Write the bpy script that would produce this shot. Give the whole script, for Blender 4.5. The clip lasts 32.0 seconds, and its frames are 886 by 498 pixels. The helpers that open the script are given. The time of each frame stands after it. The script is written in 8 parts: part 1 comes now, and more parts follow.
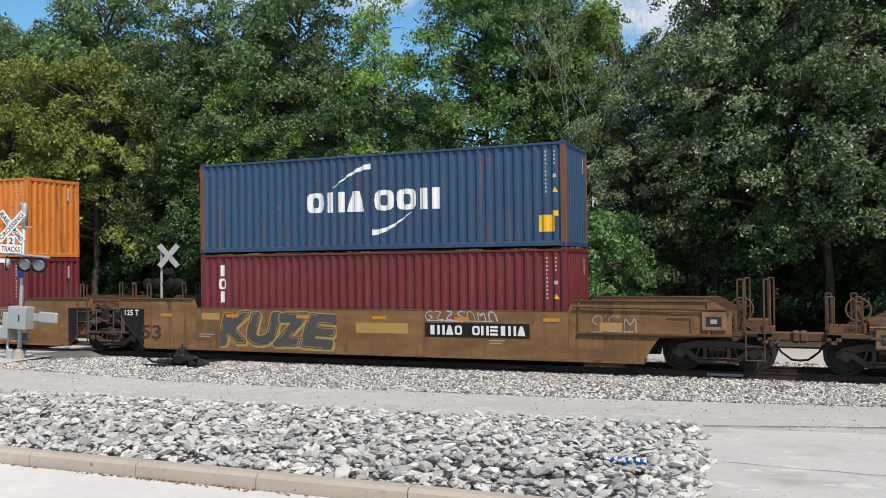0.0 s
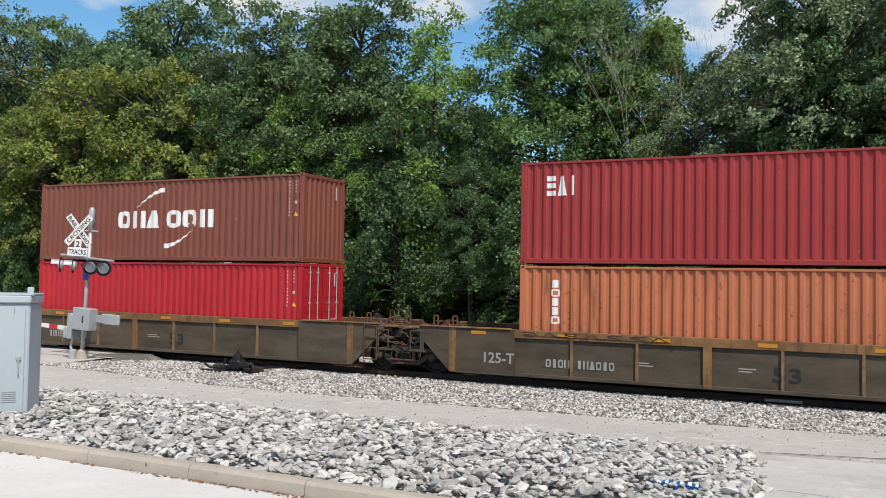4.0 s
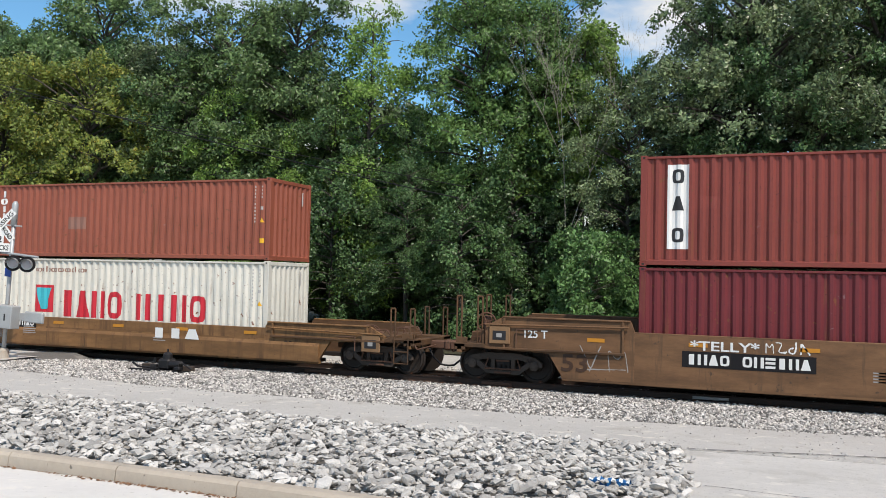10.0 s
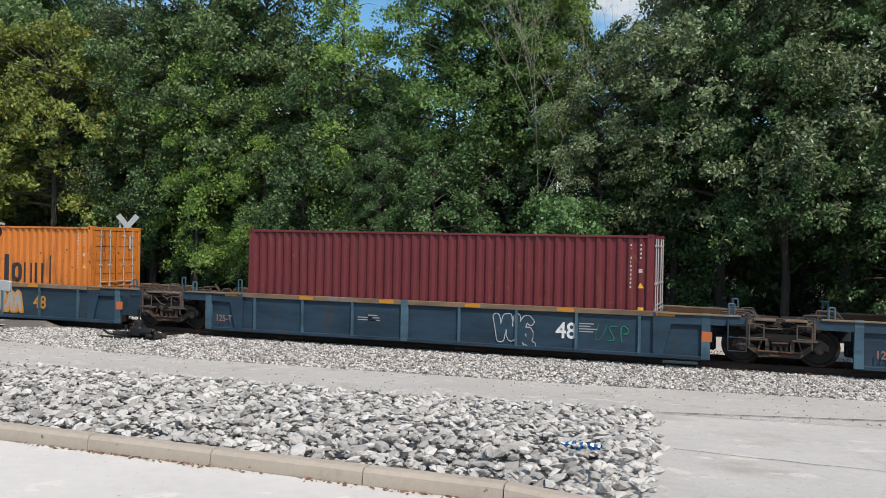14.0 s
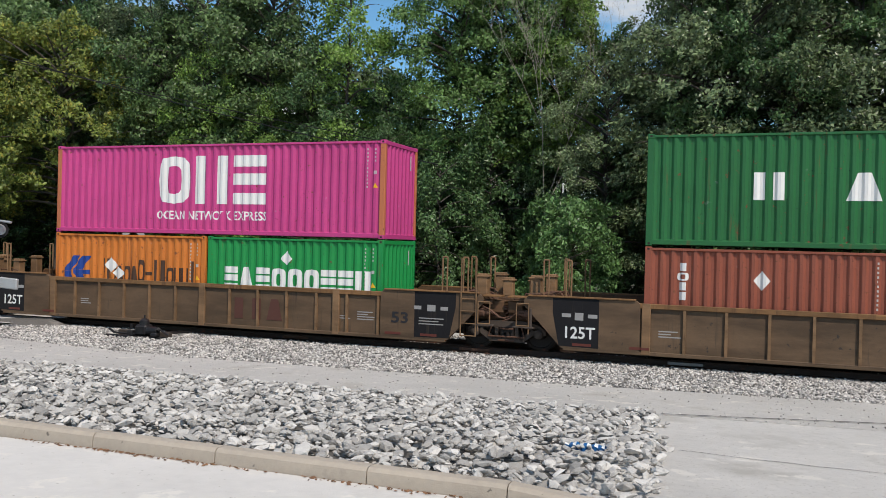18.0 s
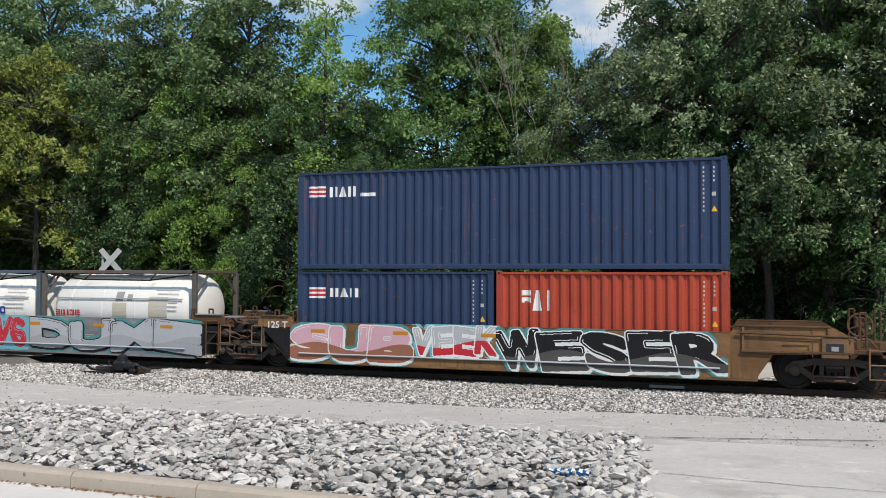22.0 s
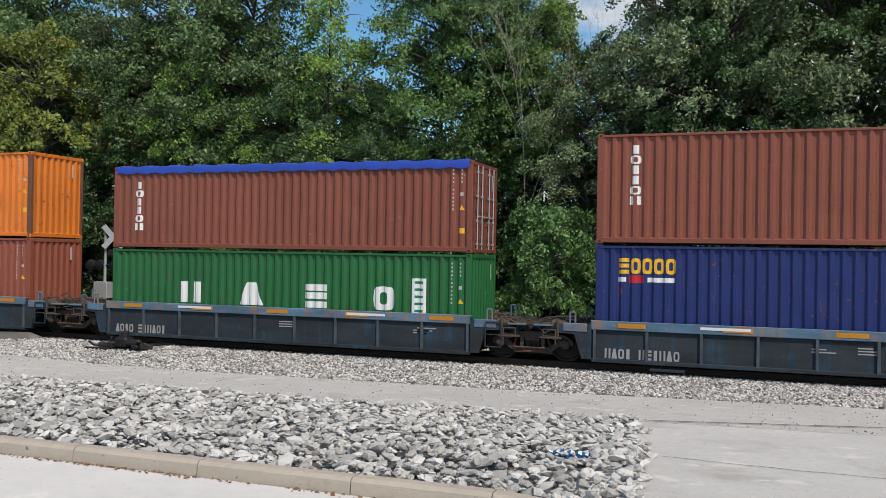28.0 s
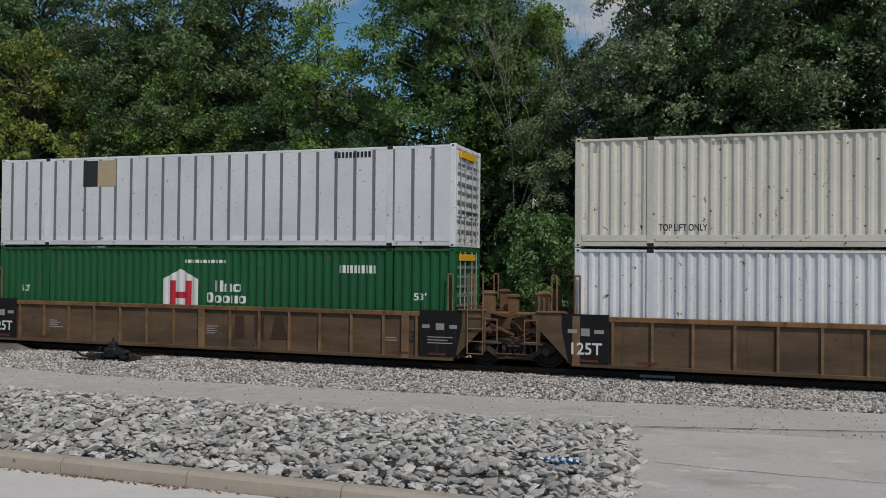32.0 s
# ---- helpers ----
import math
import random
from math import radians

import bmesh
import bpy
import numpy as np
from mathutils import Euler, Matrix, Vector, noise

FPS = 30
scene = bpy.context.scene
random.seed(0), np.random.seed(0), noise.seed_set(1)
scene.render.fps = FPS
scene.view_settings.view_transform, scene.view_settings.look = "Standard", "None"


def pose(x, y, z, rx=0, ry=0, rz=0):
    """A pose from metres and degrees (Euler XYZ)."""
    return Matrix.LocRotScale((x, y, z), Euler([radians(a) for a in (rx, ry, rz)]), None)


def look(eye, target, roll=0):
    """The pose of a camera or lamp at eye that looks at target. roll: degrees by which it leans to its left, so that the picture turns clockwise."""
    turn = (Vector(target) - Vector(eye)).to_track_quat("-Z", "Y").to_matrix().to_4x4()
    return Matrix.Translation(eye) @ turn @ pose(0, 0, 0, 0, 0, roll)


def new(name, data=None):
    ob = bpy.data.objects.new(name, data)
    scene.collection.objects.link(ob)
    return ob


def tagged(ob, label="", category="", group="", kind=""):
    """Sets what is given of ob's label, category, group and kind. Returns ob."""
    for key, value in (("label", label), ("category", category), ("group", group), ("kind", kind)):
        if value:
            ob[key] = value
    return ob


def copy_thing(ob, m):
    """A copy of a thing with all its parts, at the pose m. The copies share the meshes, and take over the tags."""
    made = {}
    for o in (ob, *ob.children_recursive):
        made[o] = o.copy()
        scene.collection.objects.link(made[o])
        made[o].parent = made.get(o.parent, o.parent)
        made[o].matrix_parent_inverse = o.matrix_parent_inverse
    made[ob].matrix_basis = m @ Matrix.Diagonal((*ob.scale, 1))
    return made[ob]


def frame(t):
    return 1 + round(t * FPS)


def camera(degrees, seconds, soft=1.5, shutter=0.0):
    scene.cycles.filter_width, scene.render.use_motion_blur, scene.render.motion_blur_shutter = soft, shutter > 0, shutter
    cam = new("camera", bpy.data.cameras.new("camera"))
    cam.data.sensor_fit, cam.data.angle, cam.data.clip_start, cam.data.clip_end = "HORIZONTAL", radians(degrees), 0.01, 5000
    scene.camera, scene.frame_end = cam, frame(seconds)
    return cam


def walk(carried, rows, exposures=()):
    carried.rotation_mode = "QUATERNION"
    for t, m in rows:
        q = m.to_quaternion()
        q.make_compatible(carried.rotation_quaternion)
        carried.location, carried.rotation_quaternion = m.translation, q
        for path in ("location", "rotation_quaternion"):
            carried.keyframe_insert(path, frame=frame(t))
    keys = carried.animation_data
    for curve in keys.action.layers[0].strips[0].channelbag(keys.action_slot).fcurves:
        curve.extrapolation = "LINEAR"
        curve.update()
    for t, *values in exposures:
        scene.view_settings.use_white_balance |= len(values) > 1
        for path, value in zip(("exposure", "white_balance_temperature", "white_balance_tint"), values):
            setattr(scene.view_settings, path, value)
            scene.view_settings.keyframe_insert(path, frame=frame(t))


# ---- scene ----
cam = camera(53.61, 32.0, 0.6)
# seconds, place, yaw, pitch, lean
ROWS = [
    (0, -0.005, -0.002, 2.824, 22.752, 1.041, -0.715),
    (0.5, -0.003, -0.001, 2.827, 24.677, 0.125, -0.240),
    (1, 0.008, -0.002, 2.832, 26.289, 0.833, 0.206),
    (1.5, 0.011, -0.003, 2.830, 26.484, 2.182, 0.266),
    (2, 0.007, -0.003, 2.827, 25.961, 2.691, 0.484),
    (2.5, 0.010, -0.006, 2.822, 25.729, 2.584, 0.427),
    (3, 0.012, -0.009, 2.820, 25.897, 2.170, 0.534),
    (3.5, 0.014, -0.012, 2.821, 26.344, 1.877, 1.015),
    (5.5, 0.019, -0.012, 2.824, 26.338, 2.722, 0.639),
    (6, 0.019, -0.011, 2.821, 25.995, 3.090, 0.202),
    (6.5, 0.018, -0.006, 2.817, 25.809, 3.675, -0.216),
    (7, 0.008, 0.002, 2.821, 22.612, 3.376, -0.169),
    (7.5, 0.007, 0.004, 2.821, 20.951, 2.718, 0.190),
    (8, 0.004, 0.005, 2.822, 20.856, 2.299, 0.286),
    (8.5, 0.002, 0.006, 2.823, 21.113, 2.061, 0.429),
    (9, 0.001, 0.003, 2.822, 21.431, 2.048, 0.796),
    (9.5, -0.001, 0.002, 2.821, 21.860, 1.976, 1.161),
    (10, -0.000, 0.001, 2.822, 22.166, 1.958, 1.317),
    (10.5, 0.001, 0.002, 2.823, 22.237, 1.656, 1.336),
    (11, 0.002, 0.003, 2.826, 21.876, 1.738, 1.163),
    (11.5, 0.000, 0.004, 2.829, 22.191, 1.470, 1.197),
    (12, -0.001, 0.003, 2.828, 23.655, 1.611, 1.293),
    (12.5, -0.003, 0.006, 2.831, 23.201, 0.871, 1.435),
    (13, -0.009, 0.009, 2.835, 21.163, -0.737, 1.596),
    (13.5, -0.009, 0.010, 2.837, 20.327, -1.202, 1.189),
    (14, -0.008, 0.008, 2.845, 20.338, -0.257, 1.181),
    (14.5, -0.007, 0.005, 2.840, 20.345, 0.756, 1.210),
    (16.5, -0.006, 0.002, 2.840, 20.774, -0.690, 0.689),
    (17, -0.005, -0.000, 2.838, 20.769, -0.497, 0.673),
    (17.5, -0.005, -0.001, 2.836, 20.873, -0.115, 1.081),
    (18, -0.004, 0.002, 2.838, 20.685, -0.224, 1.479),
    (18.5, -0.001, 0.002, 2.837, 20.259, -0.114, 0.818),
    (19, -0.001, 0.001, 2.836, 20.289, 0.373, 0.284),
    (19.5, -0.002, -0.000, 2.835, 20.222, 0.587, 0.276),
    (20, -0.002, -0.003, 2.835, 20.336, 0.814, 0.284),
    (20.5, -0.003, -0.003, 2.835, 20.546, 1.038, 0.305),
    (21, -0.002, -0.000, 2.837, 20.374, 1.072, 0.334),
    (21.5, 0.001, 0.000, 2.837, 19.952, 1.332, 0.283),
    (22, 0.002, -0.000, 2.835, 19.376, 1.629, 0.166),
    (22.5, -0.001, -0.001, 2.834, 19.432, 1.590, -0.038),
    (23, -0.003, -0.001, 2.833, 19.796, 1.398, 0.061),
    (23.5, -0.005, 0.000, 2.835, 19.813, 0.901, 0.088),
    (24, -0.007, 0.001, 2.836, 19.643, 0.696, -0.018),
    (24.5, -0.006, 0.001, 2.835, 19.560, 0.792, 0.190),
    (26.5, -0.007, -0.003, 2.829, 19.407, 1.034, 0.367),
    (27, -0.009, -0.002, 2.830, 19.807, 1.147, 0.620),
    (27.5, -0.007, -0.002, 2.831, 19.748, 0.984, 0.835),
    (28, -0.006, -0.002, 2.831, 19.513, 0.409, 0.975),
    (28.5, -0.006, -0.003, 2.832, 19.434, 0.441, 1.068),
    (29, -0.004, -0.003, 2.830, 19.665, 0.493, 0.785),
    (29.5, -0.004, -0.004, 2.830, 19.642, 0.684, 0.269),
    (30, -0.004, -0.002, 2.832, 19.642, 0.861, 0.173),
    (30.5, -0.003, 0.001, 2.830, 19.295, 0.893, 0.108),
    (31, -0.003, 0.004, 2.830, 18.855, 0.763, 0.174),
    (31.5, -0.001, 0.005, 2.830, 18.679, 0.911, 0.464),
    (32, -0.000, 0.005, 2.830, 18.855, 0.917, 0.552),
]
EXPOSURE = [(0.0, 0.11), (1.0, -0.25), (2.0, -0.07), (3.0, 0.05), (6.0, 0.13), (8.0, 0.19), (10.0, 0.13), (11.0, -0.17), (12.0, -0.01), (13.0, -0.29), (14.0, 0.04), (17.0, 0.01), (18.0, -0.11), (19.0, -0.22), (20.0, -0.05), (22.0, 0.0), (23.0, -0.13), (24.0, -0.19), (27.0, -0.11), (28.0, -0.11), (29.0, -0.25), (30.0, -0.13), (31.0, -0.43), (32.0, -0.84)]
walk(cam, [(t, pose(x, y, z, 90 + p, 0, yaw) @ pose(0, 0, 0, 0, 0, a)) for t, x, y, z, yaw, p, a in ROWS], EXPOSURE)
# how far the train has rolled, second by second
ROLL = [(0, -0.953), (1, 17.482), (2, 35.081), (3, 53.256), (3.5, 62.383), (5.5, 98.158), (6, 107.264), (7, 125.009), (8, 143.127), (9, 161.304), (10, 178.834), (11, 196.898), (12, 214.973), (13, 232.476), (14, 250.784), (14.5, 259.791), (16.5, 295.526), (17, 304.490), (18, 321.943), (19, 339.954), (20, 357.979), (21, 375.383), (22, 393.394), (23, 411.083), (24, 428.927), (24.5, 437.926), (26.5, 473.091), (27, 482.070), (28, 499.969), (29, 517.275), (30, 535.138), (31, 552.366), (32, 570.092)]

# ---- world, sun ----
world = bpy.data.worlds.new("sky")
scene.world = world
world.use_nodes = True
wn, wl = world.node_tree.nodes, world.node_tree.links
SUN_EL, SUN_AZ = radians(51), radians(48)   # the sun stands to the right, behind the camera
sky = wn.new("ShaderNodeTexSky")
sky.sky_type, sky.sun_disc = "NISHITA", False
sky.sun_elevation, sky.sun_rotation = SUN_EL, radians(90) + SUN_AZ
sky.air_density, sky.dust_density, sky.ozone_density = 1.0, 0.2, 1.6
tc = wn.new("ShaderNodeTexCoord")
mp = wn.new("ShaderNodeMapping")
mp.inputs["Scale"].default_value = (1.0, 1.0, 2.2)
nz = wn.new("ShaderNodeTexNoise")
nz.inputs["Scale"].default_value, nz.inputs["Detail"].default_value, nz.inputs["Roughness"].default_value = 3.2, 7, 0.55
rp = wn.new("ShaderNodeValToRGB")
rp.color_ramp.elements[0].position, rp.color_ramp.elements[1].position = 0.49, 0.60
mx = wn.new("ShaderNodeMix")
mx.data_type = "RGBA"
mx.inputs["B"].default_value = (10.5, 10.6, 10.8, 1)
bg = wn["Background"]
wl.new(tc.outputs["Generated"], mp.inputs["Vector"])
wl.new(mp.outputs["Vector"], nz.inputs["Vector"])
wl.new(nz.outputs["Fac"], rp.inputs["Fac"])
wl.new(rp.outputs["Color"], mx.inputs["Factor"])
tint = wn.new("ShaderNodeMix")
tint.data_type, tint.blend_type = "RGBA", "MULTIPLY"
tint.inputs["Factor"].default_value = 1.0
tint.inputs["B"].default_value = (1.15, 1.72, 1.92, 1)
wl.new(sky.outputs["Color"], tint.inputs["A"])
wl.new(tint.outputs["Result"], mx.inputs["A"])
wl.new(mx.outputs["Result"], bg.inputs["Color"])
bg.inputs["Strength"].default_value = 0.072
sun = new("sun", bpy.data.lights.new("sun", "SUN"))
sun.data.energy, sun.data.angle, sun.data.color = 3.95, radians(0.6), (1.0, 0.905, 0.80)
sun.matrix_world = look((20, -20, 40), (20 - 30 * math.sin(SUN_AZ) * math.cos(SUN_EL), -20 + 30 * math.cos(SUN_AZ) * math.cos(SUN_EL), 40 - 30 * math.sin(SUN_EL)))

# ---- materials ----
def mat(name, col, rough=0.6, metal=0.0, vary=0.18, scale=2.0, bump=0.0, bscale=60.0, stain=None, amount=0.0, sscale=1.5, streak=False, perobj=0.0, island=0.0, spec=0.4, trans=0.0, specks=None, along=None):
    """A painted or plain surface: two scales of tone, optional stains (or runs) of a second colour, fine relief."""
    m = bpy.data.materials.new(name)
    m.use_nodes = True
    n, l = m.node_tree.nodes, m.node_tree.links
    b = n["Principled BSDF"]
    b.inputs["Roughness"].default_value, b.inputs["Metallic"].default_value = rough, metal
    b.inputs["Specular IOR Level"].default_value = spec
    c = n.new("ShaderNodeTexCoord")
    place = c.outputs["Object"]
    if perobj:   # every piece shows another stretch of the pattern
        o = n.new("ShaderNodeObjectInfo")
        far = n.new("ShaderNodeVectorMath")
        far.operation = "MULTIPLY_ADD"
        far.inputs[1].default_value = (61.0, 17.0, 43.0)
        l.new(o.outputs["Random"], far.inputs[0])
        l.new(place, far.inputs[2])
        place = far.outputs["Vector"]
    def noisy(s, detail=5.0, r=0.6, vec=None):
        t = n.new("ShaderNodeTexNoise")
        t.inputs["Scale"].default_value, t.inputs["Detail"].default_value, t.inputs["Roughness"].default_value = s, detail, r
        l.new(vec or place, t.inputs["Vector"])
        return t.outputs["Fac"]
    def calc(op, a, v):
        k = n.new("ShaderNodeMath")
        k.operation = op
        for i, q in enumerate((a, v)):
            if isinstance(q, (int, float)):
                k.inputs[i].default_value = q
            else:
                l.new(q, k.inputs[i])
        return k.outputs[0]
    big = calc("SUBTRACT", noisy(scale * 0.25, 3), 0.5)
    fine = calc("SUBTRACT", noisy(scale * 6, 6, 0.7), 0.5)
    val = calc("ADD", calc("MULTIPLY", big, 2.2 * vary), calc("MULTIPLY", fine, 1.4 * vary))
    if perobj:
        o = n.new("ShaderNodeObjectInfo")
        val = calc("ADD", val, calc("MULTIPLY", calc("SUBTRACT", o.outputs["Random"], 0.5), perobj))
    if island:
        g = n.new("ShaderNodeNewGeometry")
        val = calc("ADD", val, calc("MULTIPLY", calc("SUBTRACT", g.outputs["Random Per Island"], 0.5), island))
    val = calc("MAXIMUM", calc("ADD", val, 1.0), 0.05)
    hsv = n.new("ShaderNodeHueSaturation")
    hsv.inputs["Color"].default_value = (*col, 1)
    l.new(val, hsv.inputs["Value"])
    out = hsv.outputs["Color"]
    if stain:
        vec = None
        if streak:
            k = n.new("ShaderNodeMapping")
            k.inputs["Scale"].default_value = (3.0, 3.0, 0.25)
            l.new(place, k.inputs["Vector"])
            vec = k.outputs["Vector"]
        f = noisy(sscale, 8, 0.68, vec)
        ramp = n.new("ShaderNodeValToRGB")
        lo = 0.72 - 0.34 * amount
        ramp.color_ramp.elements[0].position, ramp.color_ramp.elements[1].position = lo, lo + 0.14
        l.new(f, ramp.inputs["Fac"])
        k = n.new("ShaderNodeMix")
        k.data_type = "RGBA"
        l.new(ramp.outputs["Color"], k.inputs["Factor"])
        l.new(out, k.inputs["A"])
        k.inputs["B"].default_value = (*stain, 1)
        out = k.outputs["Result"]
    if along:
        q = n.new("ShaderNodeMapping")
        q.inputs["Scale"].default_value = (0.5, 1.0, 1.9)
        l.new(place, q.inputs["Vector"])
        ramp = n.new("ShaderNodeValToRGB")
        ramp.color_ramp.elements[0].position, ramp.color_ramp.elements[1].position = 0.40, 0.64
        l.new(noisy(1.0, 7, 0.65, q.outputs["Vector"]), ramp.inputs["Fac"])
        k = n.new("ShaderNodeMix")
        k.data_type = "RGBA"
        l.new(ramp.outputs["Color"], k.inputs["Factor"])
        l.new(out, k.inputs["A"])
        k.inputs["B"].default_value = (*along, 1)
        out = k.outputs["Result"]
    for scol, lo, sc in specks or ():
        ramp = n.new("ShaderNodeValToRGB")
        ramp.color_ramp.elements[0].position, ramp.color_ramp.elements[1].position = lo, lo + 0.05
        l.new(noisy(sc, 4, 0.6), ramp.inputs["Fac"])
        k = n.new("ShaderNodeMix")
        k.data_type = "RGBA"
        l.new(ramp.outputs["Color"], k.inputs["Factor"])
        l.new(out, k.inputs["A"])
        k.inputs["B"].default_value = (*scol, 1)
        out = k.outputs["Result"]
    l.new(out, b.inputs["Base Color"])
    if trans:
        t = n.new("ShaderNodeBsdfTranslucent")
        l.new(out, t.inputs["Color"])
        k = n.new("ShaderNodeMixShader")
        k.inputs["Fac"].default_value = trans
        l.new(b.outputs[0], k.inputs[1])
        l.new(t.outputs[0], k.inputs[2])
        l.new(k.outputs[0], n["Material Output"].inputs["Surface"])
    if bump:
        p = n.new("ShaderNodeBump")
        p.inputs["Strength"].default_value, p.inputs["Distance"].default_value = bump, 0.02
        l.new(noisy(bscale, 6, 0.7), p.inputs["Height"])
        l.new(p.outputs["Normal"], b.inputs["Normal"])
    return m

RUST, GRIME = (0.16, 0.055, 0.025), (0.045, 0.035, 0.028)
def paint(name, col, amount=0.25, rough=0.5, stain=RUST):
    """Worn container paint: rust runs, rust spots, dark and pale scuffs."""
    pale = tuple(0.75 * c + 0.09 for c in col)
    return mat(name, col, rough, 0, 0.2, 1.6, 0.15, 25, stain, amount + 0.16, 1.3, True, 0.14, specks=[(pale, 0.70, 3.4), (stain, 0.665 - 0.08 * amount, 6.0), (tuple(0.5 * c for c in col), 0.655, 14.0)])
def carpaint(name, col, amount=0.5, rough=0.7, stain=RUST):
    """Weathered car paint: grime drawn out along the car, rust runs and spots."""
    return mat(name, col, rough, 0, 0.22, 1.6, 0.2, 25, stain, amount, 1.3, True, 0.12, specks=[(stain, 0.66, 5.0)], along=tuple(0.55 * c for c in col))

PAINT = {
    "maroon": paint("maroon_paint", (0.2, 0.042, 0.031)),
    "darkmaroon": paint("dark_maroon_paint", (0.135, 0.02, 0.024)),
    "brown": paint("brown_paint", (0.195, 0.058, 0.036), 0.3),
    "rustbrown": paint("rust_brown_paint", (0.26, 0.075, 0.044), 0.3),
    "tan": paint("tan_paint", (0.47, 0.15, 0.065), 0.2),
    "red": paint("red_paint", (0.275, 0.027, 0.026), 0.2),
    "brightred": paint("bright_red_paint", (0.40, 0.014, 0.022), 0.12),
    "orange": paint("orange_paint", (0.57, 0.175, 0.026), 0.32),
    "deeporange": paint("deep_orange_paint", (0.62, 0.17, 0.02), 0.22),
    "redorange": paint("red_orange_paint", (0.36, 0.05, 0.024), 0.15),
    "green": paint("green_paint", (0.016, 0.118, 0.034), 0.16),
    "brightgreen": paint("bright_green_paint", (0.01, 0.24, 0.055), 0.1),
    "darkgreen": paint("dark_green_paint", (0.008, 0.10, 0.03), 0.05),
    "navy": paint("navy_paint", (0.018, 0.036, 0.088), 0.12),
    "blue": paint("blue_paint", (0.024, 0.06, 0.12), 0.25),
    "skyblue": paint("light_blue_paint", (0.022, 0.09, 0.235), 0.32),
    "royal": paint("royal_blue_paint", (0.012, 0.024, 0.12), 0.1),
    "pink": paint("pink_paint", (0.50, 0.05, 0.21), 0.05),
    "greywhite": paint("grey_white_paint", (0.50, 0.53, 0.55), 0.15),
    "cream": paint("cream_paint", (0.62, 0.60, 0.53), 0.15),
    "white": paint("white_paint", (0.70, 0.71, 0.72), 0.06),
    "bone": paint("bone_paint", (0.60, 0.575, 0.50), 0.1),
    "caryellow": carpaint("car_yellow_paint", (0.245, 0.127, 0.05), 0.62, 0.7, (0.10, 0.05, 0.024)),
    "carbrown": carpaint("car_brown_paint", (0.115, 0.06, 0.028), 0.45, 0.75, GRIME),
    "cardingy": carpaint("car_dingy_paint", (0.185, 0.097, 0.046), 0.5, 0.75, (0.075, 0.045, 0.028)),
    "cartan": carpaint("car_tan_paint", (0.14, 0.088, 0.05), 0.4, 0.75, GRIME),
    "carmud": carpaint("car_mud_paint", (0.10, 0.075, 0.05), 0.35, 0.8, GRIME),
    "carblue": carpaint("car_blue_paint", (0.022, 0.052, 0.082), 0.5, 0.6, (0.06, 0.04, 0.03)),
    "carslate": carpaint("car_slate_paint", (0.027, 0.036, 0.043), 0.65, 0.75, (0.022, 0.06, 0.1)),
    "carchord": carpaint("car_light_blue_paint", (0.11, 0.21, 0.31), 0.72, 0.6, (0.36, 0.17, 0.05)),
    "carrail": carpaint("car_rusty_edge_paint", (0.22, 0.15, 0.09), 0.5, 0.65, (0.17, 0.2, 0.24)),
    "cargrey": carpaint("car_grey_paint", (0.26, 0.26, 0.27), 0.35, 0.6, (0.12, 0.09, 0.07)),
    # post paints lighter than the webs: sunlight on the posts, put into the colour
    "posttan": carpaint("post_lit_tan_paint", (0.24, 0.14, 0.07), 0.4, 0.7, (0.14, 0.08, 0.04)),
    "postblue": carpaint("post_lit_blue_paint", (0.06, 0.125, 0.17), 0.4, 0.6, (0.09, 0.06, 0.045)),
    "postslate": carpaint("post_lit_slate_paint", (0.07, 0.09, 0.105), 0.4, 0.7, (0.09, 0.06, 0.045)),
    "black": mat("black_panel_paint", (0.016, 0.0155, 0.017), 0.7, 0, 0.35, 3, 0, 60, (0.045, 0.036, 0.028), 0.4, 2.5, True, spec=0.15),
}
CAST = mat("dusty_cast_steel", (0.085, 0.066, 0.054), 0.85, 0.0, 0.4, 4, 0.3, 30, (0.03, 0.022, 0.018), 0.5, 4, spec=0.2)
STEEL = mat("dark_cast_steel", (0.02, 0.016, 0.014), 0.75, 0.1, 0.3, 4, 0.2, 40, RUST, 0.35, 3)
WHEEL = mat("wheel_steel", (0.028, 0.021, 0.017), 0.65, 0.2, 0.25, 4, 0.1, 40, RUST, 0.4, 3)
RUSTY = mat("rusty_steel", (0.12, 0.062, 0.04), 0.8, 0.1, 0.3, 4, 0.25, 40, GRIME, 0.45, 2)
RAIL = mat("rail_steel", (0.06, 0.04, 0.032), 0.55, 0.6, 0.2, 6, 0.1, 60, RUST, 0.4, 3)
SHINE = mat("worn_steel", (0.35, 0.35, 0.36), 0.35, 0.9, 0.1)
TIE = mat("sleeper_timber", (0.05, 0.038, 0.03), 0.9, 0, 0.3, 5, 0.4, 50)
WHITE = mat("white_marking", (0.72, 0.72, 0.70), 0.55, 0, 0.12, 3, 0, 60, (0.35, 0.3, 0.26), 0.15, 3)
INK = mat("black_marking", (0.022, 0.022, 0.025), 0.55, 0, 0.15, 3)
NAVYINK = mat("dark_blue_marking", (0.012, 0.05, 0.26), 0.5, 0, 0.12, 3)
REDINK = mat("red_marking", (0.5, 0.02, 0.035), 0.5, 0, 0.12, 3)
YELLOW = mat("yellow_marking", (0.75, 0.42, 0.02), 0.5, 0, 0.12, 3)
AMBER = mat("amber_reflector", (0.5, 0.215, 0.02), 0.4, 0, 0.15, 4, 0, 60, GRIME, 0.2, 2)
GREENINK = mat("green_marking", (0.01, 0.19, 0.1), 0.5, 0, 0.12, 3)
TEAL = mat("teal_marking", (0.05, 0.42, 0.5), 0.5, 0, 0.12, 3)
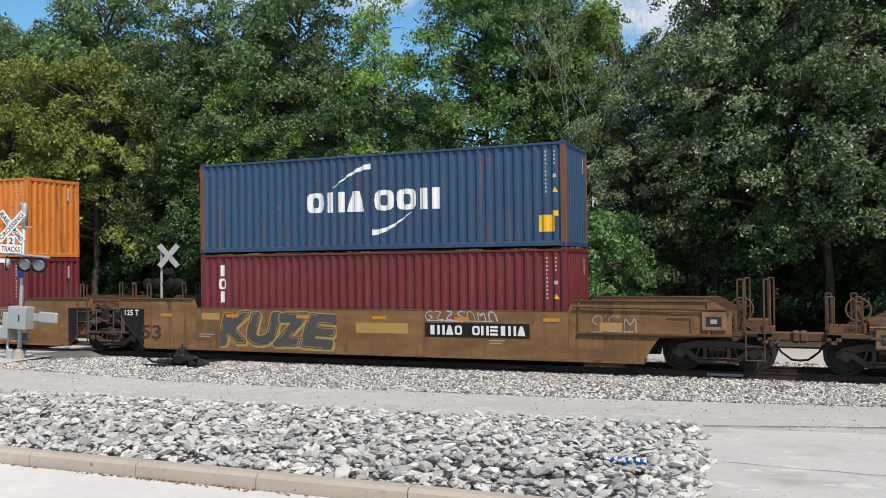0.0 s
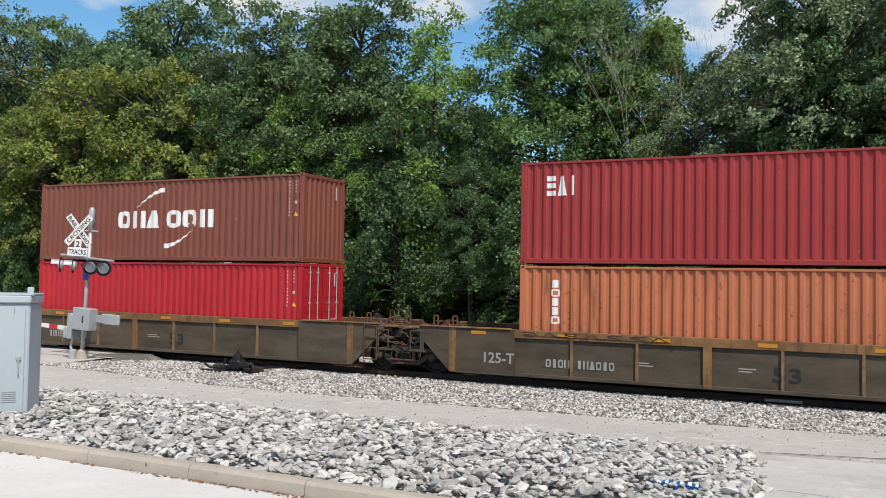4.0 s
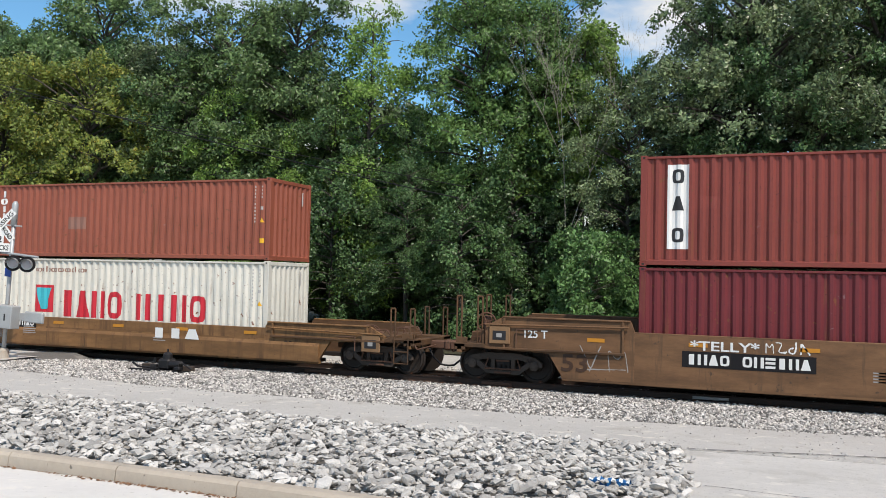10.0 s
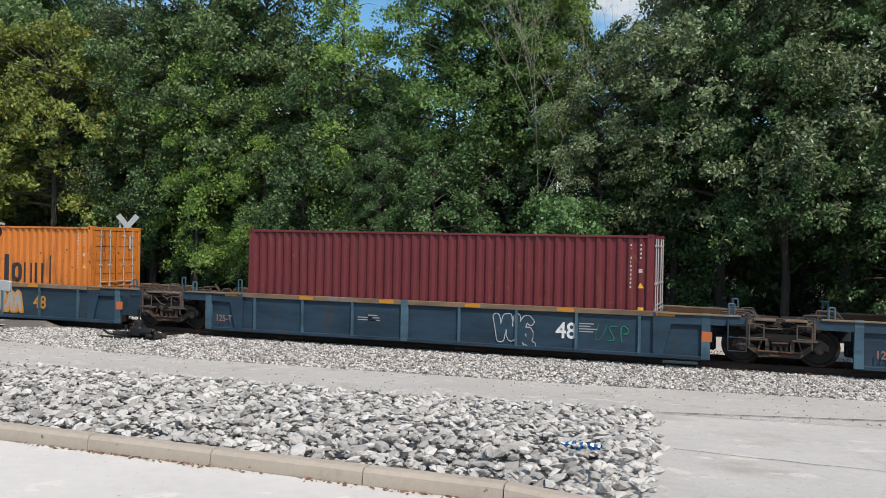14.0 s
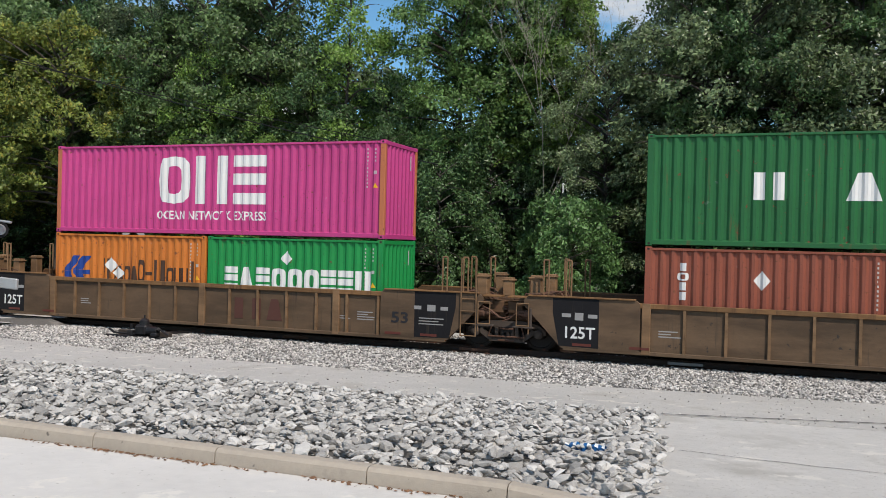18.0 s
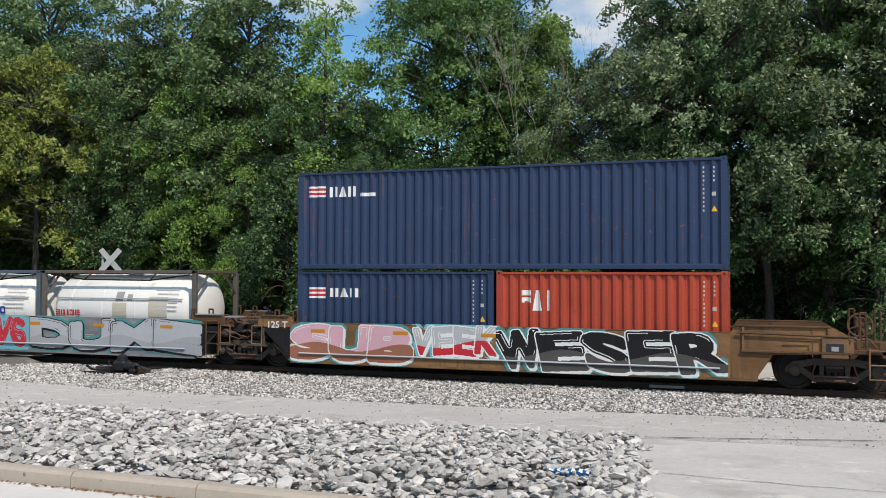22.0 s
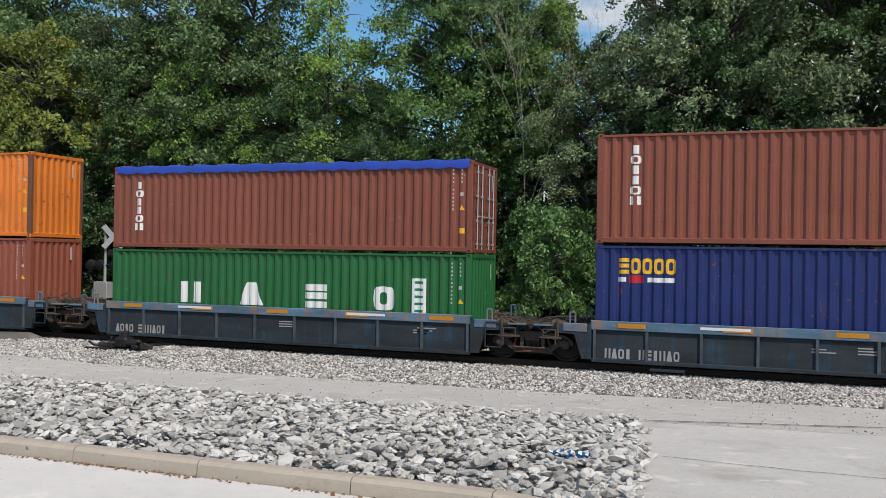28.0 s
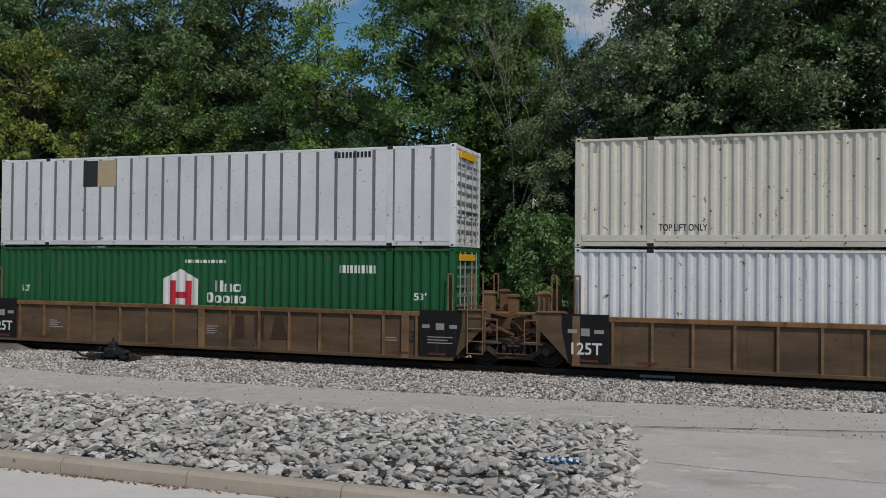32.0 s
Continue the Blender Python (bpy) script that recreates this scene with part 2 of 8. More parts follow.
FADED = mat("faded_marking", (0.25, 0.13, 0.10), 0.7, 0, 0.2, 3)
DARKBROWN = mat("dark_brown_marking", (0.055, 0.028, 0.016), 0.6, 0, 0.2, 3)
GREYINK = mat("grey_marking", (0.32, 0.31, 0.30), 0.6, 0, 0.25, 3)
SILVER = mat("silver_spray", (0.42, 0.43, 0.45), 0.5, 0, 0.18, 3)
PINKISH = mat("pink_spray", (0.62, 0.36, 0.42), 0.5, 0, 0.18, 3)
LIME = mat("yellow_spray", (0.58, 0.46, 0.05), 0.5, 0, 0.15, 3)
CYAN = mat("cyan_spray", (0.15, 0.42, 0.5), 0.5, 0, 0.18, 3)
TANK = mat("tank_white", (0.74, 0.73, 0.69), 0.42, 0, 0.07, 1, 0.03, 30, (0.45, 0.36, 0.26), 0.2, 1.2, True)
FRAMEGREY = mat("frame_slate", (0.07, 0.10, 0.12), 0.55, 0, 0.2)
GALV = mat("galvanised_steel", (0.42, 0.43, 0.43), 0.5, 0.35, 0.2, 5, 0.05, 50, (0.25, 0.22, 0.2), 0.2, 2)
CABINET = mat("cabinet_grey", (0.40, 0.45, 0.48), 0.45, 0.0, 0.08, 1.2, 0.03, 40, (0.25, 0.27, 0.28), 0.1, 2, True)
# pale lens colour holds the bright reflection on the glass
LENS = mat("lamp_lens_pale_reflection", (0.46, 0.43, 0.45), 0.15, 0, 0.1, spec=0.8)
TARP = mat("tarpaulin_blue", (0.02, 0.055, 0.33), 0.4, 0, 0.2, 2, 0.3, 9)
CONCRETE = mat("pale_concrete", (0.65, 0.62, 0.58), 0.88, 0, 0.16, 1.0, 0.4, 70, (0.52, 0.485, 0.435), 0.42, 0.4, specks=[((0.36, 0.33, 0.28), 0.67, 15), ((0.72, 0.68, 0.62), 0.6, 2.0)])
ROADM = mat("weathered_asphalt", (0.515, 0.49, 0.455), 0.92, 0, 0.22, 1.2, 0.8, 70, (0.40, 0.37, 0.325), 0.5, 0.6, specks=[((0.20, 0.18, 0.155), 0.67, 11), ((0.62, 0.585, 0.525), 0.60, 2.2), ((0.34, 0.31, 0.27), 0.62, 26)])
DRIVEM = mat("grey_driveway", (0.555, 0.53, 0.495), 0.9, 0, 0.22, 1.1, 0.7, 70, (0.43, 0.405, 0.365), 0.48, 0.5, specks=[((0.24, 0.22, 0.19), 0.67, 13), ((0.66, 0.625, 0.57), 0.60, 1.7), ((0.38, 0.355, 0.315), 0.62, 30)])
TARMAC = mat("dark_patched_asphalt", (0.13, 0.122, 0.112), 0.92, 0, 0.3, 1.5, 0.7, 60, (0.22, 0.2, 0.18), 0.45, 1.2)
CURBM = mat("kerb_concrete", (0.41, 0.355, 0.29), 0.9, 0, 0.25, 2, 0.5, 60, (0.27, 0.235, 0.195), 0.35, 1.4, specks=[((0.16, 0.14, 0.12), 0.68, 8)])
CRACKM = mat("crack_filler", (0.07, 0.065, 0.06), 0.8)
STONE = mat("broken_limestone", (0.485, 0.465, 0.435), 0.9, 0, 0.35, 9, 0.7, 34, (0.24, 0.225, 0.205), 0.42, 7, False, 0.5, 0.75)
# near-black colour that stands in for shade in the gaps between stones
GAPSHADE = mat("gap_shade_under_stones", (0.10, 0.092, 0.082), 0.95, 0, 0.35, 4, 0.7, 30)
GRAVEL = mat("ballast_stone", (0.425, 0.40, 0.37), 0.88, 0, 0.2, 5, 0.2, 60, (0.15, 0.13, 0.115), 0.4, 2, False, 0, 1.5)
GROUNDM = mat("dusty_gravel_ground", (0.46, 0.44, 0.405), 0.95, 0, 0.2, 3, 0.8, 25, (0.22, 0.21, 0.2), 0.3, 1.2)
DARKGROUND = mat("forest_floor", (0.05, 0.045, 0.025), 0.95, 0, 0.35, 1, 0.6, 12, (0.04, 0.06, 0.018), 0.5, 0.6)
DRYLEAF = mat("dry_leaf", (0.2, 0.105, 0.055), 0.85, 0, 0.2, 5, island=0.7)
BARK = mat("grey_brown_bark", (0.075, 0.065, 0.055), 0.95, 0, 0.3, 3, 0.6, 18)
LEAF = {
    "green": mat("leaf_green", (0.105, 0.17, 0.058), 0.4, 0, 0.25, 0.5, island=1.2, perobj=0.3, trans=0.26),
    "mid": mat("leaf_mid_green", (0.125, 0.22, 0.062), 0.4, 0, 0.25, 0.5, island=1.1, perobj=0.2, trans=0.3),
    "deep": mat("leaf_deep_green", (0.082, 0.15, 0.052), 0.38, 0, 0.25, 0.5, island=1.3, perobj=0.25, trans=0.24),
    "bright": mat("leaf_bright_green", (0.185, 0.30, 0.065), 0.42, 0, 0.25, 0.5, island=1.0, perobj=0.25, trans=0.34),
    "vivid": mat("leaf_vivid_green", (0.115, 0.215, 0.07), 0.4, 0, 0.25, 0.5, island=1.1, perobj=0.2, trans=0.3),
    "yellow": mat("leaf_yellow_green", (0.17, 0.22, 0.045), 0.48, 0, 0.25, 0.6, 0, 60, (0.50, 0.41, 0.065), 0.54, 3.2, False, 0.1, 1.1, trans=0.3),
    "dusk": mat("leaf_dull_green", (0.145, 0.195, 0.09), 0.34, 0, 0.25, 0.5, island=1.4, perobj=0.25, trans=0.26),
}

# ---- mesh building ----
class Mesh:
    """Collects faces for one mesh; every face may name one of several materials."""
    def __init__(self):
        self.v, self.f, self.m = [], [], []

    def add(self, verts, faces, k=0):
        o = len(self.v)
        self.v += [tuple(p) for p in verts]
        self.f += [tuple(o + i for i in f) for f in faces]
        self.m += [k] * len(faces)
        return self

    def box(self, x0, x1, y0, y1, z0, z1, c=0.0, k=0):
        """A box; c: the width of its chamfered edges."""
        c = min(c, (x1 - x0) / 3, (y1 - y0) / 3, (z1 - z0) / 3)
        if c <= 0:
            p = [(x, y, z) for x in (x0, x1) for y in (y0, y1) for z in (z0, z1)]
            return self.add(p, [(0, 1, 3, 2), (4, 6, 7, 5), (0, 4, 5, 1), (2, 3, 7, 6), (0, 2, 6, 4), (1, 5, 7, 3)], k)
        lo, hi = (x0, y0, z0), (x1, y1, z1)
        p, idx = [], {}
        for s in range(8):
            sg = [(s >> a) & 1 for a in range(3)]
            for a in range(3):
                q = [(hi[b] - c if sg[b] else lo[b] + c) if b != a else (hi[b] if sg[b] else lo[b]) for b in range(3)]
                idx[s, a] = len(p)
                p.append(q)
        fs = []
        for a in range(3):
            b, d = (a + 1) % 3, (a + 2) % 3
            for e in (0, 1):
                q = [(e << a) | (i << b) | (j << d) for i, j in ((0, 0), (1, 0), (1, 1), (0, 1))]
                fs.append([idx[s, a] for s in (q if e else q[::-1])])
            for i in (0, 1):
                for j in (0, 1):
                    s0, s1 = (i << b) | (j << d), (1 << a) | (i << b) | (j << d)
                    q = [idx[s0, b], idx[s1, b], idx[s1, d], idx[s0, d]]
                    fs.append(q if i == j else q[::-1])
        for s in range(8):
            q = [idx[s, 0], idx[s, 1], idx[s, 2]]
            fs.append(q if bin(s).count("1") % 2 else q[::-1])
        return self.add(p, fs, k)

    def prism(self, poly, y0, y1, k=0):
        """A plate with the outline poly in x and z, from y0 to y1."""
        n = len(poly)
        p = [(x, y0, z) for x, z in poly] + [(x, y1, z) for x, z in poly]
        return self.add(p, [tuple(range(n)), tuple(range(2 * n - 1, n - 1, -1))] + [(i, n + i, n + (i + 1) % n, (i + 1) % n) for i in range(n)], k)

    def rod(self, a, b, r, n=8, r2=None, k=0):
        a, b = Vector(a), Vector(b)
        d = (b - a).normalized()
        u = d.orthogonal().normalized()
        w = d.cross(u)
        r2 = r if r2 is None else r2
        p = [a + (u * math.cos(t) + w * math.sin(t)) * r for t in np.arange(n) * 2 * math.pi / n]
        p += [b + (u * math.cos(t) + w * math.sin(t)) * r2 for t in np.arange(n) * 2 * math.pi / n]
        return self.add(p, [(i, (i + 1) % n, n + (i + 1) % n, n + i) for i in range(n)] + [tuple(range(n - 1, -1, -1)), tuple(range(n, 2 * n))], k)

    def path(self, pts, r, n=6, k=0):
        for a, b in zip(pts, pts[1:]):
            self.rod(a, b, r, n, k=k)
        return self

    def lathe(self, rings, c, axis="y", n=20, k=0):
        """Rings (place along the axis, radius) turned about an axis through c."""
        p, fs = [], []
        for h, r in rings:
            for t in np.arange(n) * 2 * math.pi / n:
                q = (r * math.cos(t), r * math.sin(t))
                o = {"x": (h, q[0], q[1]), "y": (q[0], h, q[1]), "z": (q[0], q[1], h)}[axis]
                p.append((c[0] + o[0], c[1] + o[1], c[2] + o[2]))
        for j in range(len(rings) - 1):
            for i in range(n):
                fs.append((j * n + i, j * n + (i + 1) % n, (j + 1) * n + (i + 1) % n, (j + 1) * n + i))
        fs += [tuple(range(n - 1, -1, -1)), tuple(range((len(rings) - 1) * n, len(rings) * n))]
        return self.add(p, fs, k)

    def data(self, name, mats, smooth=False):
        me = bpy.data.meshes.new(name)
        me.from_pydata(self.v, [], self.f)
        for m in mats if isinstance(mats, (list, tuple)) else [mats]:
            me.materials.append(m)
        me.polygons.foreach_set("material_index", self.m)
        bm = bmesh.new()
        bm.from_mesh(me)
        bmesh.ops.recalc_face_normals(bm, faces=bm.faces)
        bm.to_mesh(me)
        bm.free()
        if smooth:
            me.shade_smooth()
        return me


def part(name, mesh, material, parent, label="", smooth=False):
    """One mesh object under a thing or a part."""
    me = mesh.data(name, material, smooth) if isinstance(mesh, Mesh) else mesh
    ob = new(name, me)
    ob.parent = parent
    return tagged(ob, label)


def thing(name, label, category, group="", at=(0, 0, 0), turn=0):
    ob = tagged(new(name), label, category, group)
    ob.matrix_basis = pose(*at, 0, 0, turn)
    return ob


def solid(name, mesh, material, label="", category="", kind="", group="", smooth=False):
    return tagged(new(name, mesh.data(name, material, smooth)), label, category, group, kind)


GLYPHS = {}
def glyphs(text, size=1.0):
    """Triangles (x, z) of a line of text, its left foot at 0, 0."""
    if text not in GLYPHS:
        cu = bpy.data.curves.new("letters", "FONT")
        cu.body = text
        cu.resolution_u = 3
        cu.offset = 0.018   # stencilled letters are bold
        ob = new("letters", cu)
        bpy.context.view_layer.update()
        me = bpy.data.meshes.new_from_object(ob.evaluated_get(bpy.context.evaluated_depsgraph_get()))
        me.calc_loop_triangles()
        GLYPHS[text] = [[(me.vertices[i].co.x, me.vertices[i].co.y) for i in t.vertices] for t in me.loop_triangles]
        bpy.data.objects.remove(ob)
        bpy.data.meshes.remove(me)
    tri = GLYPHS[text]
    x0 = min(p[0] for t in tri for p in t)
    return [[((x - x0) * size, z * size) for x, z in t] for t in tri]


def fitted(text, x0, x1, z0, z1):
    """Text stretched into a box."""
    tri = glyphs(text)
    w, a, b = max(p[0] for t in tri for p in t), min(p[1] for t in tri for p in t), max(p[1] for t in tri for p in t)
    return [[(x0 + x / w * (x1 - x0), z0 + (z - a) / (b - a) * (z1 - z0)) for x, z in t] for t in tri]


def rect(x0, x1, z0, z1):
    return [(x0, z0), (x1, z0), (x1, z1), (x0, z1)]


def ring(a, b, z0, z1, sx, sz, n=12):
    """An oval band as quads."""
    cx, cz, rx, rz = (a + b) / 2, (z0 + z1) / 2, (b - a) / 2, (z1 - z0) / 2
    def at(t, k):
        c, s = math.cos(t), math.sin(t)
        f = lambda v: math.copysign(abs(v) ** 0.55, v)
        return (cx + f(c) * (rx - sx * k), cz + f(s) * (rz - sz * k))
    ts = [2 * math.pi * i / n for i in range(n + 1)]
    return [[at(p, 0), at(q, 0), at(q, 1), at(p, 1)] for p, q in zip(ts, ts[1:])]


def blocks(word, x0, x1, z0, z1, low=0.7, stroke=0.2):
    """A brand's word as plain shapes, one for each sign, in its size: R oval band, U two bars, A wedge, B stacked bars, T one bar, I thin bar, - dash."""
    w = (x1 - x0) / len(word)
    out = []
    for i, ch in enumerate(word):
        a, b = x0 + i * w + w * 0.07, x0 + (i + 1) * w - w * 0.07
        t = z1 if ch.isupper() else z0 + (z1 - z0) * low
        s, h = (b - a) * (stroke + 0.08), (t - z0) * stroke
        c = ch.upper()
        if c == "R":
            out += ring(a, b, z0, t, s, h)
        elif c == "U":
            out += [rect(a, a + s * 1.15, z0, t), rect(b - s * 1.15, b, z0, t)]
        elif c == "A":
            out += [[(a, z0), (b, z0), ((a + b) / 2 + s * 0.6, t), ((a + b) / 2 - s * 0.6, t)]]
        elif c == "B":
            out += [rect(a, b, q, q + h * 1.15) for q in (z0, (z0 + t - h) / 2, t - h * 1.15)]
        elif c == "T":
            out += [rect(a + (b - a) * 0.22, b - (b - a) * 0.22, z0, t)]
        elif c == "I":
            out += [rect((a + b - s) / 2, (a + b + s) / 2, z0, t)]
        elif c == "-":
            out += [rect(a, b, (z0 + t) / 2, (z0 + t) / 2 + h)]
    return out


PITCH, DEEP = 0.2787, 0.054
def wave(u):
    """Depth of a corrugated panel behind its outer face, u metres along it."""
    q = (u / PITCH) % 1.0
    return DEEP * (0 if q < 0.26 else (q - 0.26) / 0.245 if q < 0.505 else 1 if q < 0.755 else (1 - q) / 0.245)


def breaks(x0, x1, base):
    k0, k1 = math.floor((x0 - base) / PITCH) - 1, math.ceil((x1 - base) / PITCH) + 1
    return [base + PITCH * (k + f) for k in range(k0, k1) for f in (0, 0.26, 0.505, 0.755)]


def draped(polys, base, y, z_flat, proud=0.003, k=0, mesh=None):
    """Convex flat shapes (x, z) laid on a corrugated side whose waves begin at base and whose outer face is at y."""
    mesh = mesh or Mesh()
    for poly in polys:
        xs = [p[0] for p in poly]
        cuts = [min(xs)] + [b for b in breaks(min(xs), max(xs), base) if min(xs) < b < max(xs)] + [max(xs)]
        for a, b in zip(cuts, cuts[1:]):
            q = poly
            for lim, sg in ((a, 1), (b, -1)):
                r = []
                for (xa, za), (xb, zb) in zip(q, q[1:] + q[:1]):
                    ia, ib = sg * (xa - lim) >= -1e-9, sg * (xb - lim) >= -1e-9
                    if ia:
                        r.append((xa, za))
                    if ia != ib:
                        t = (lim - xa) / (xb - xa)
                        r.append((lim, za + t * (zb - za)))
                q = r
                if len(q) < 3:
                    break
            if len(q) >= 3:
                mesh.add([(x, y - proud + (wave(x - base) if not z_flat else 0), z) for x, z in q], [tuple(range(len(q)))], k)
    return mesh


def flat(polys, y, mesh=None, k=0):
    mesh = mesh or Mesh()
    for q in polys:
        mesh.add([(x, y, z) for x, z in q], [tuple(range(len(q)))], k)
    return mesh


# ---- ground ----
def gz(y):
    return 1.13 - 0.062 * y if y < 20.2 else -0.122 - 0.02 * min(y - 20.2, 3.0) if y < 26 else -0.182 + 0.03 * min(y - 26, 6)

def sheet(xs, ys, lift=0.0, rough=0.0):
    m = Mesh()
    p = [(x, y, gz(y) + lift - (0.3 if lift < 0 and y < 7.4 else 0) + (rough * noise.noise((x * 0.6, y * 0.6, 3.0)) if rough else 0)) for y in ys for x in xs]
    n = len(xs)
    return m.add(p, [(j * n + i, j * n + i + 1, (j + 1) * n + i + 1, (j + 1) * n + i) for j in range(len(ys) - 1) for i in range(n - 1)])

ys = [-900, -300, -60, -20, 0, 3, 6, 7.3, 7.5, 10, 12, 14, 16, 18, 19, 20.2, 21, 22, 23.2, 26, 28, 30, 32, 40, 60, 120, 400, 1500]
xs = [-2500, -900, -300, -120, -80] + list(range(-60, 31, 3)) + [60, 120, 300, 900, 2500]
ground = solid("ground", sheet(xs, ys, -0.03, 0.0), GROUNDM, "pale dusty gravel ground beside the tracks", "ground", "structure")
ground.data.shade_smooth()
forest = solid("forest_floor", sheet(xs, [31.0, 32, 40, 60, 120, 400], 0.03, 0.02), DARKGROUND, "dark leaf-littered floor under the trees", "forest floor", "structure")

def band(name, lower, upper, material, lift, label, category):
    """A paved strip between two lines of (x, y)."""
    m = Mesh()
    def on(line, x):
        return float(np.interp(x, [p[0] for p in line], [p[1] for p in line]))
    x0, x1 = lower[0][0], lower[-1][0]
    n = max(8, int((x1 - x0) / 0.8))
    xx = [x0 + (x1 - x0) * i / n for i in range(n + 1)]
    rows = 7
    p = []
    for j in range(rows + 1):
        for x in xx:
            a, b = on(lower, x), on(upper, x)
            wob = 0.05 * noise.noise((x * 1.3, j * 7.0, 2.0)) if j in (0, rows) else 0
            y = a + (b - a) * j / rows + wob
            p.append((x, y, gz(y) + lift))
    n1 = n + 1
    fs = [(j * n1 + i, j * n1 + i + 1, (j + 1) * n1 + i + 1, (j + 1) * n1 + i) for j in range(rows) for i in range(n)]
    # thickness along the edges
    q = len(p)
    p += [(x, y, z - 0.05) for x, y, z in p[:n1]] + [(x, y, z - 0.05) for x, y, z in p[rows * n1:rows * n1 + n1]]
    fs += [(i, q + i, q + i + 1, i + 1) for i in range(n)] + [(rows * n1 + i, rows * n1 + i + 1, q + n1 + i + 1, q + n1 + i) for i in range(n)]
    m.add(p, fs)
    return solid(name, m, material, label, category, "structure")

LOW = [(-90, 11.0), (-30, 11.6), (-19, 12.2), (-14, 12.65), (-11, 13.1), (-8, 13.2), (-5, 13.5), (-3.2, 13.85), (-1.68, 14.07), (2, 14.6), (30, 16.0), (90, 18)]
UP = [(-90, 18.6), (-24, 18.8), (-21, 18.3), (-15, 17.1), (-12, 17.0), (-9, 17.3), (-6.5, 17.55), (-4, 17.75), (-1.9, 18.25), (2, 19.0), (30, 19.3), (90, 19.4)]
road = band("road", LOW, UP, ROADM, 0.02, "sun-bleached grey asphalt lane along the track", "road")
drive = band("driveway", [(-1.6, 3.0), (90, 3.0)], [(-1.6, 13.9), (2, 14.5), (30, 15.9), (90, 17.9)], DRIVEM, 0.028, "light grey driveway with tar-filled joints", "driveway")
street = band("street", [(-120, -14.0), (120, -14.0)], [(-120, 7.3), (120, 7.3)], CONCRETE, -0.12 + 0.02, "very pale bleached concrete street", "street")
street.location.z = 0.045
crossing = band("crossing_road", [(-33, 18.2), (-23.2, 18.2)], [(-33, 29.5), (-23.2, 29.5)], ROADM, 0.045, "grey asphalt road over the level crossing", "road")
for v in crossing.data.vertices:
    v.co.z = max(v.co.z, -0.03) if 20.5 < v.co.y < 28 else v.co.z
apron = Mesh()
apron.add([(-24.2, 21.2, -0.13), (-22.3, 21.6, -0.16), (-22.0, 23.0, -0.15), (-24.2, 23.1, -0.02), (-24.2, 22.0, 0.02), (-22.9, 22.2, 0.02), (-22.7, 23.0, 0.03)], [(0, 1, 5, 4), (1, 2, 6, 5), (4, 5, 6, 3)])
solid("asphalt_apron", apron, TARMAC, "dark grey asphalt hump beside the rails", "road edge", "structure")

# crack between lane and driveway
def crack(name, pts, w, lift):
    m = Mesh()
    p = []
    for i, (x, y) in enumerate(pts):
        k = w * (0.6 + 0.6 * random.random())
        p += [(x, y - k, gz(y) + lift), (x, y + k, gz(y) + lift)]
    m.add(p, [(2 * i, 2 * i + 2, 2 * i + 3, 2 * i + 1) for i in range(len(pts) - 1)])
    return solid(name, m, CRACKM, "dark tar-filled joint in the paving", "joint", "structure")

crack("paving_joint", [(-1.6 + 0.3 * i, 14.07 + 0.125 * i + 0.03 * random.uniform(-1, 1)) for i in range(40)], 0.025, 0.036)
crack("paving_crack", [(-1.0 + 0.3 * i, 10.6 - 0.02 * i + 0.05 * random.uniform(-1, 1)) for i in range(30)], 0.008, 0.036)

# kerb, cast in lengths
kerb = tagged(new("kerb"), "low weathered concrete kerb with open joints", "kerb", kind="structure")
x = -41.61
while x < -1.0:
    L = min(1.52 if not -5.2 < x < -2.2 else (1.66 if x < -4 else 1.35), -0.85 - x)
    if L < 0.15:
        break
    m = Mesh()
    z = gz(7.5) + 0.02
    last = x + L > -0.9
    tail = 0.1 if last else 0.0
    m.add([(x + 0.006, 7.31, z - 0.22), (x + L - 0.006, 7.31, z - 0.22), (x + L - 0.006, 7.34, z + 0.05 - tail), (x + 0.006, 7.34, z + 0.05), (x + 0.006, 7.375, z + 0.085), (x + L - 0.006, 7.375, z + 0.085 - tail),
           (x + L - 0.006, 7.50, z + 0.085 - tail), (x + 0.006, 7.50, z + 0.085), (x + 0.006, 7.51, z - 0.2), (x + L - 0.006, 7.51, z - 0.2)],
          [(0, 1, 2, 3), (3, 2, 5, 4), (4, 5, 6, 7), (7, 6, 9, 8), (0, 3, 4, 7, 8), (1, 9, 6, 5, 2), (0, 8, 9, 1)])
    part("kerb_stone", m, CURBM, kerb)
    x += L

# ---- loose stone ----
ICO = (lambda g: [(-1, g, 0), (1, g, 0), (-1, -g, 0), (1, -g, 0), (0, -1, g), (0, 1, g), (0, -1, -g), (0, 1, -g), (g, 0, -1), (g, 0, 1), (-g, 0, -1), (-g, 0, 1)])(1.618)
ICOV = np.array(ICO) / 1.902
ICOF = np.array([(0, 11, 5), (0, 5, 1), (0, 1, 7), (0, 7, 10), (0, 10, 11), (1, 5, 9), (5, 11, 4), (11, 10, 2), (10, 7, 6), (7, 1, 8), (3, 9, 4), (3, 4, 2), (3, 2, 6), (3, 6, 8), (3, 8, 9), (4, 9, 5), (2, 4, 11), (6, 2, 10), (8, 6, 7), (9, 8, 1)])
OCTV = np.array([(1, 0, 0), (-1, 0, 0), (0, 1, 0), (0, -1, 0), (0, 0, 1), (0, 0, -1)], float)
OCTF = np.array([(0, 2, 4), (2, 1, 4), (1, 3, 4), (3, 0, 4), (2, 0, 5), (1, 2, 5), (3, 1, 5), (0, 3, 5)])

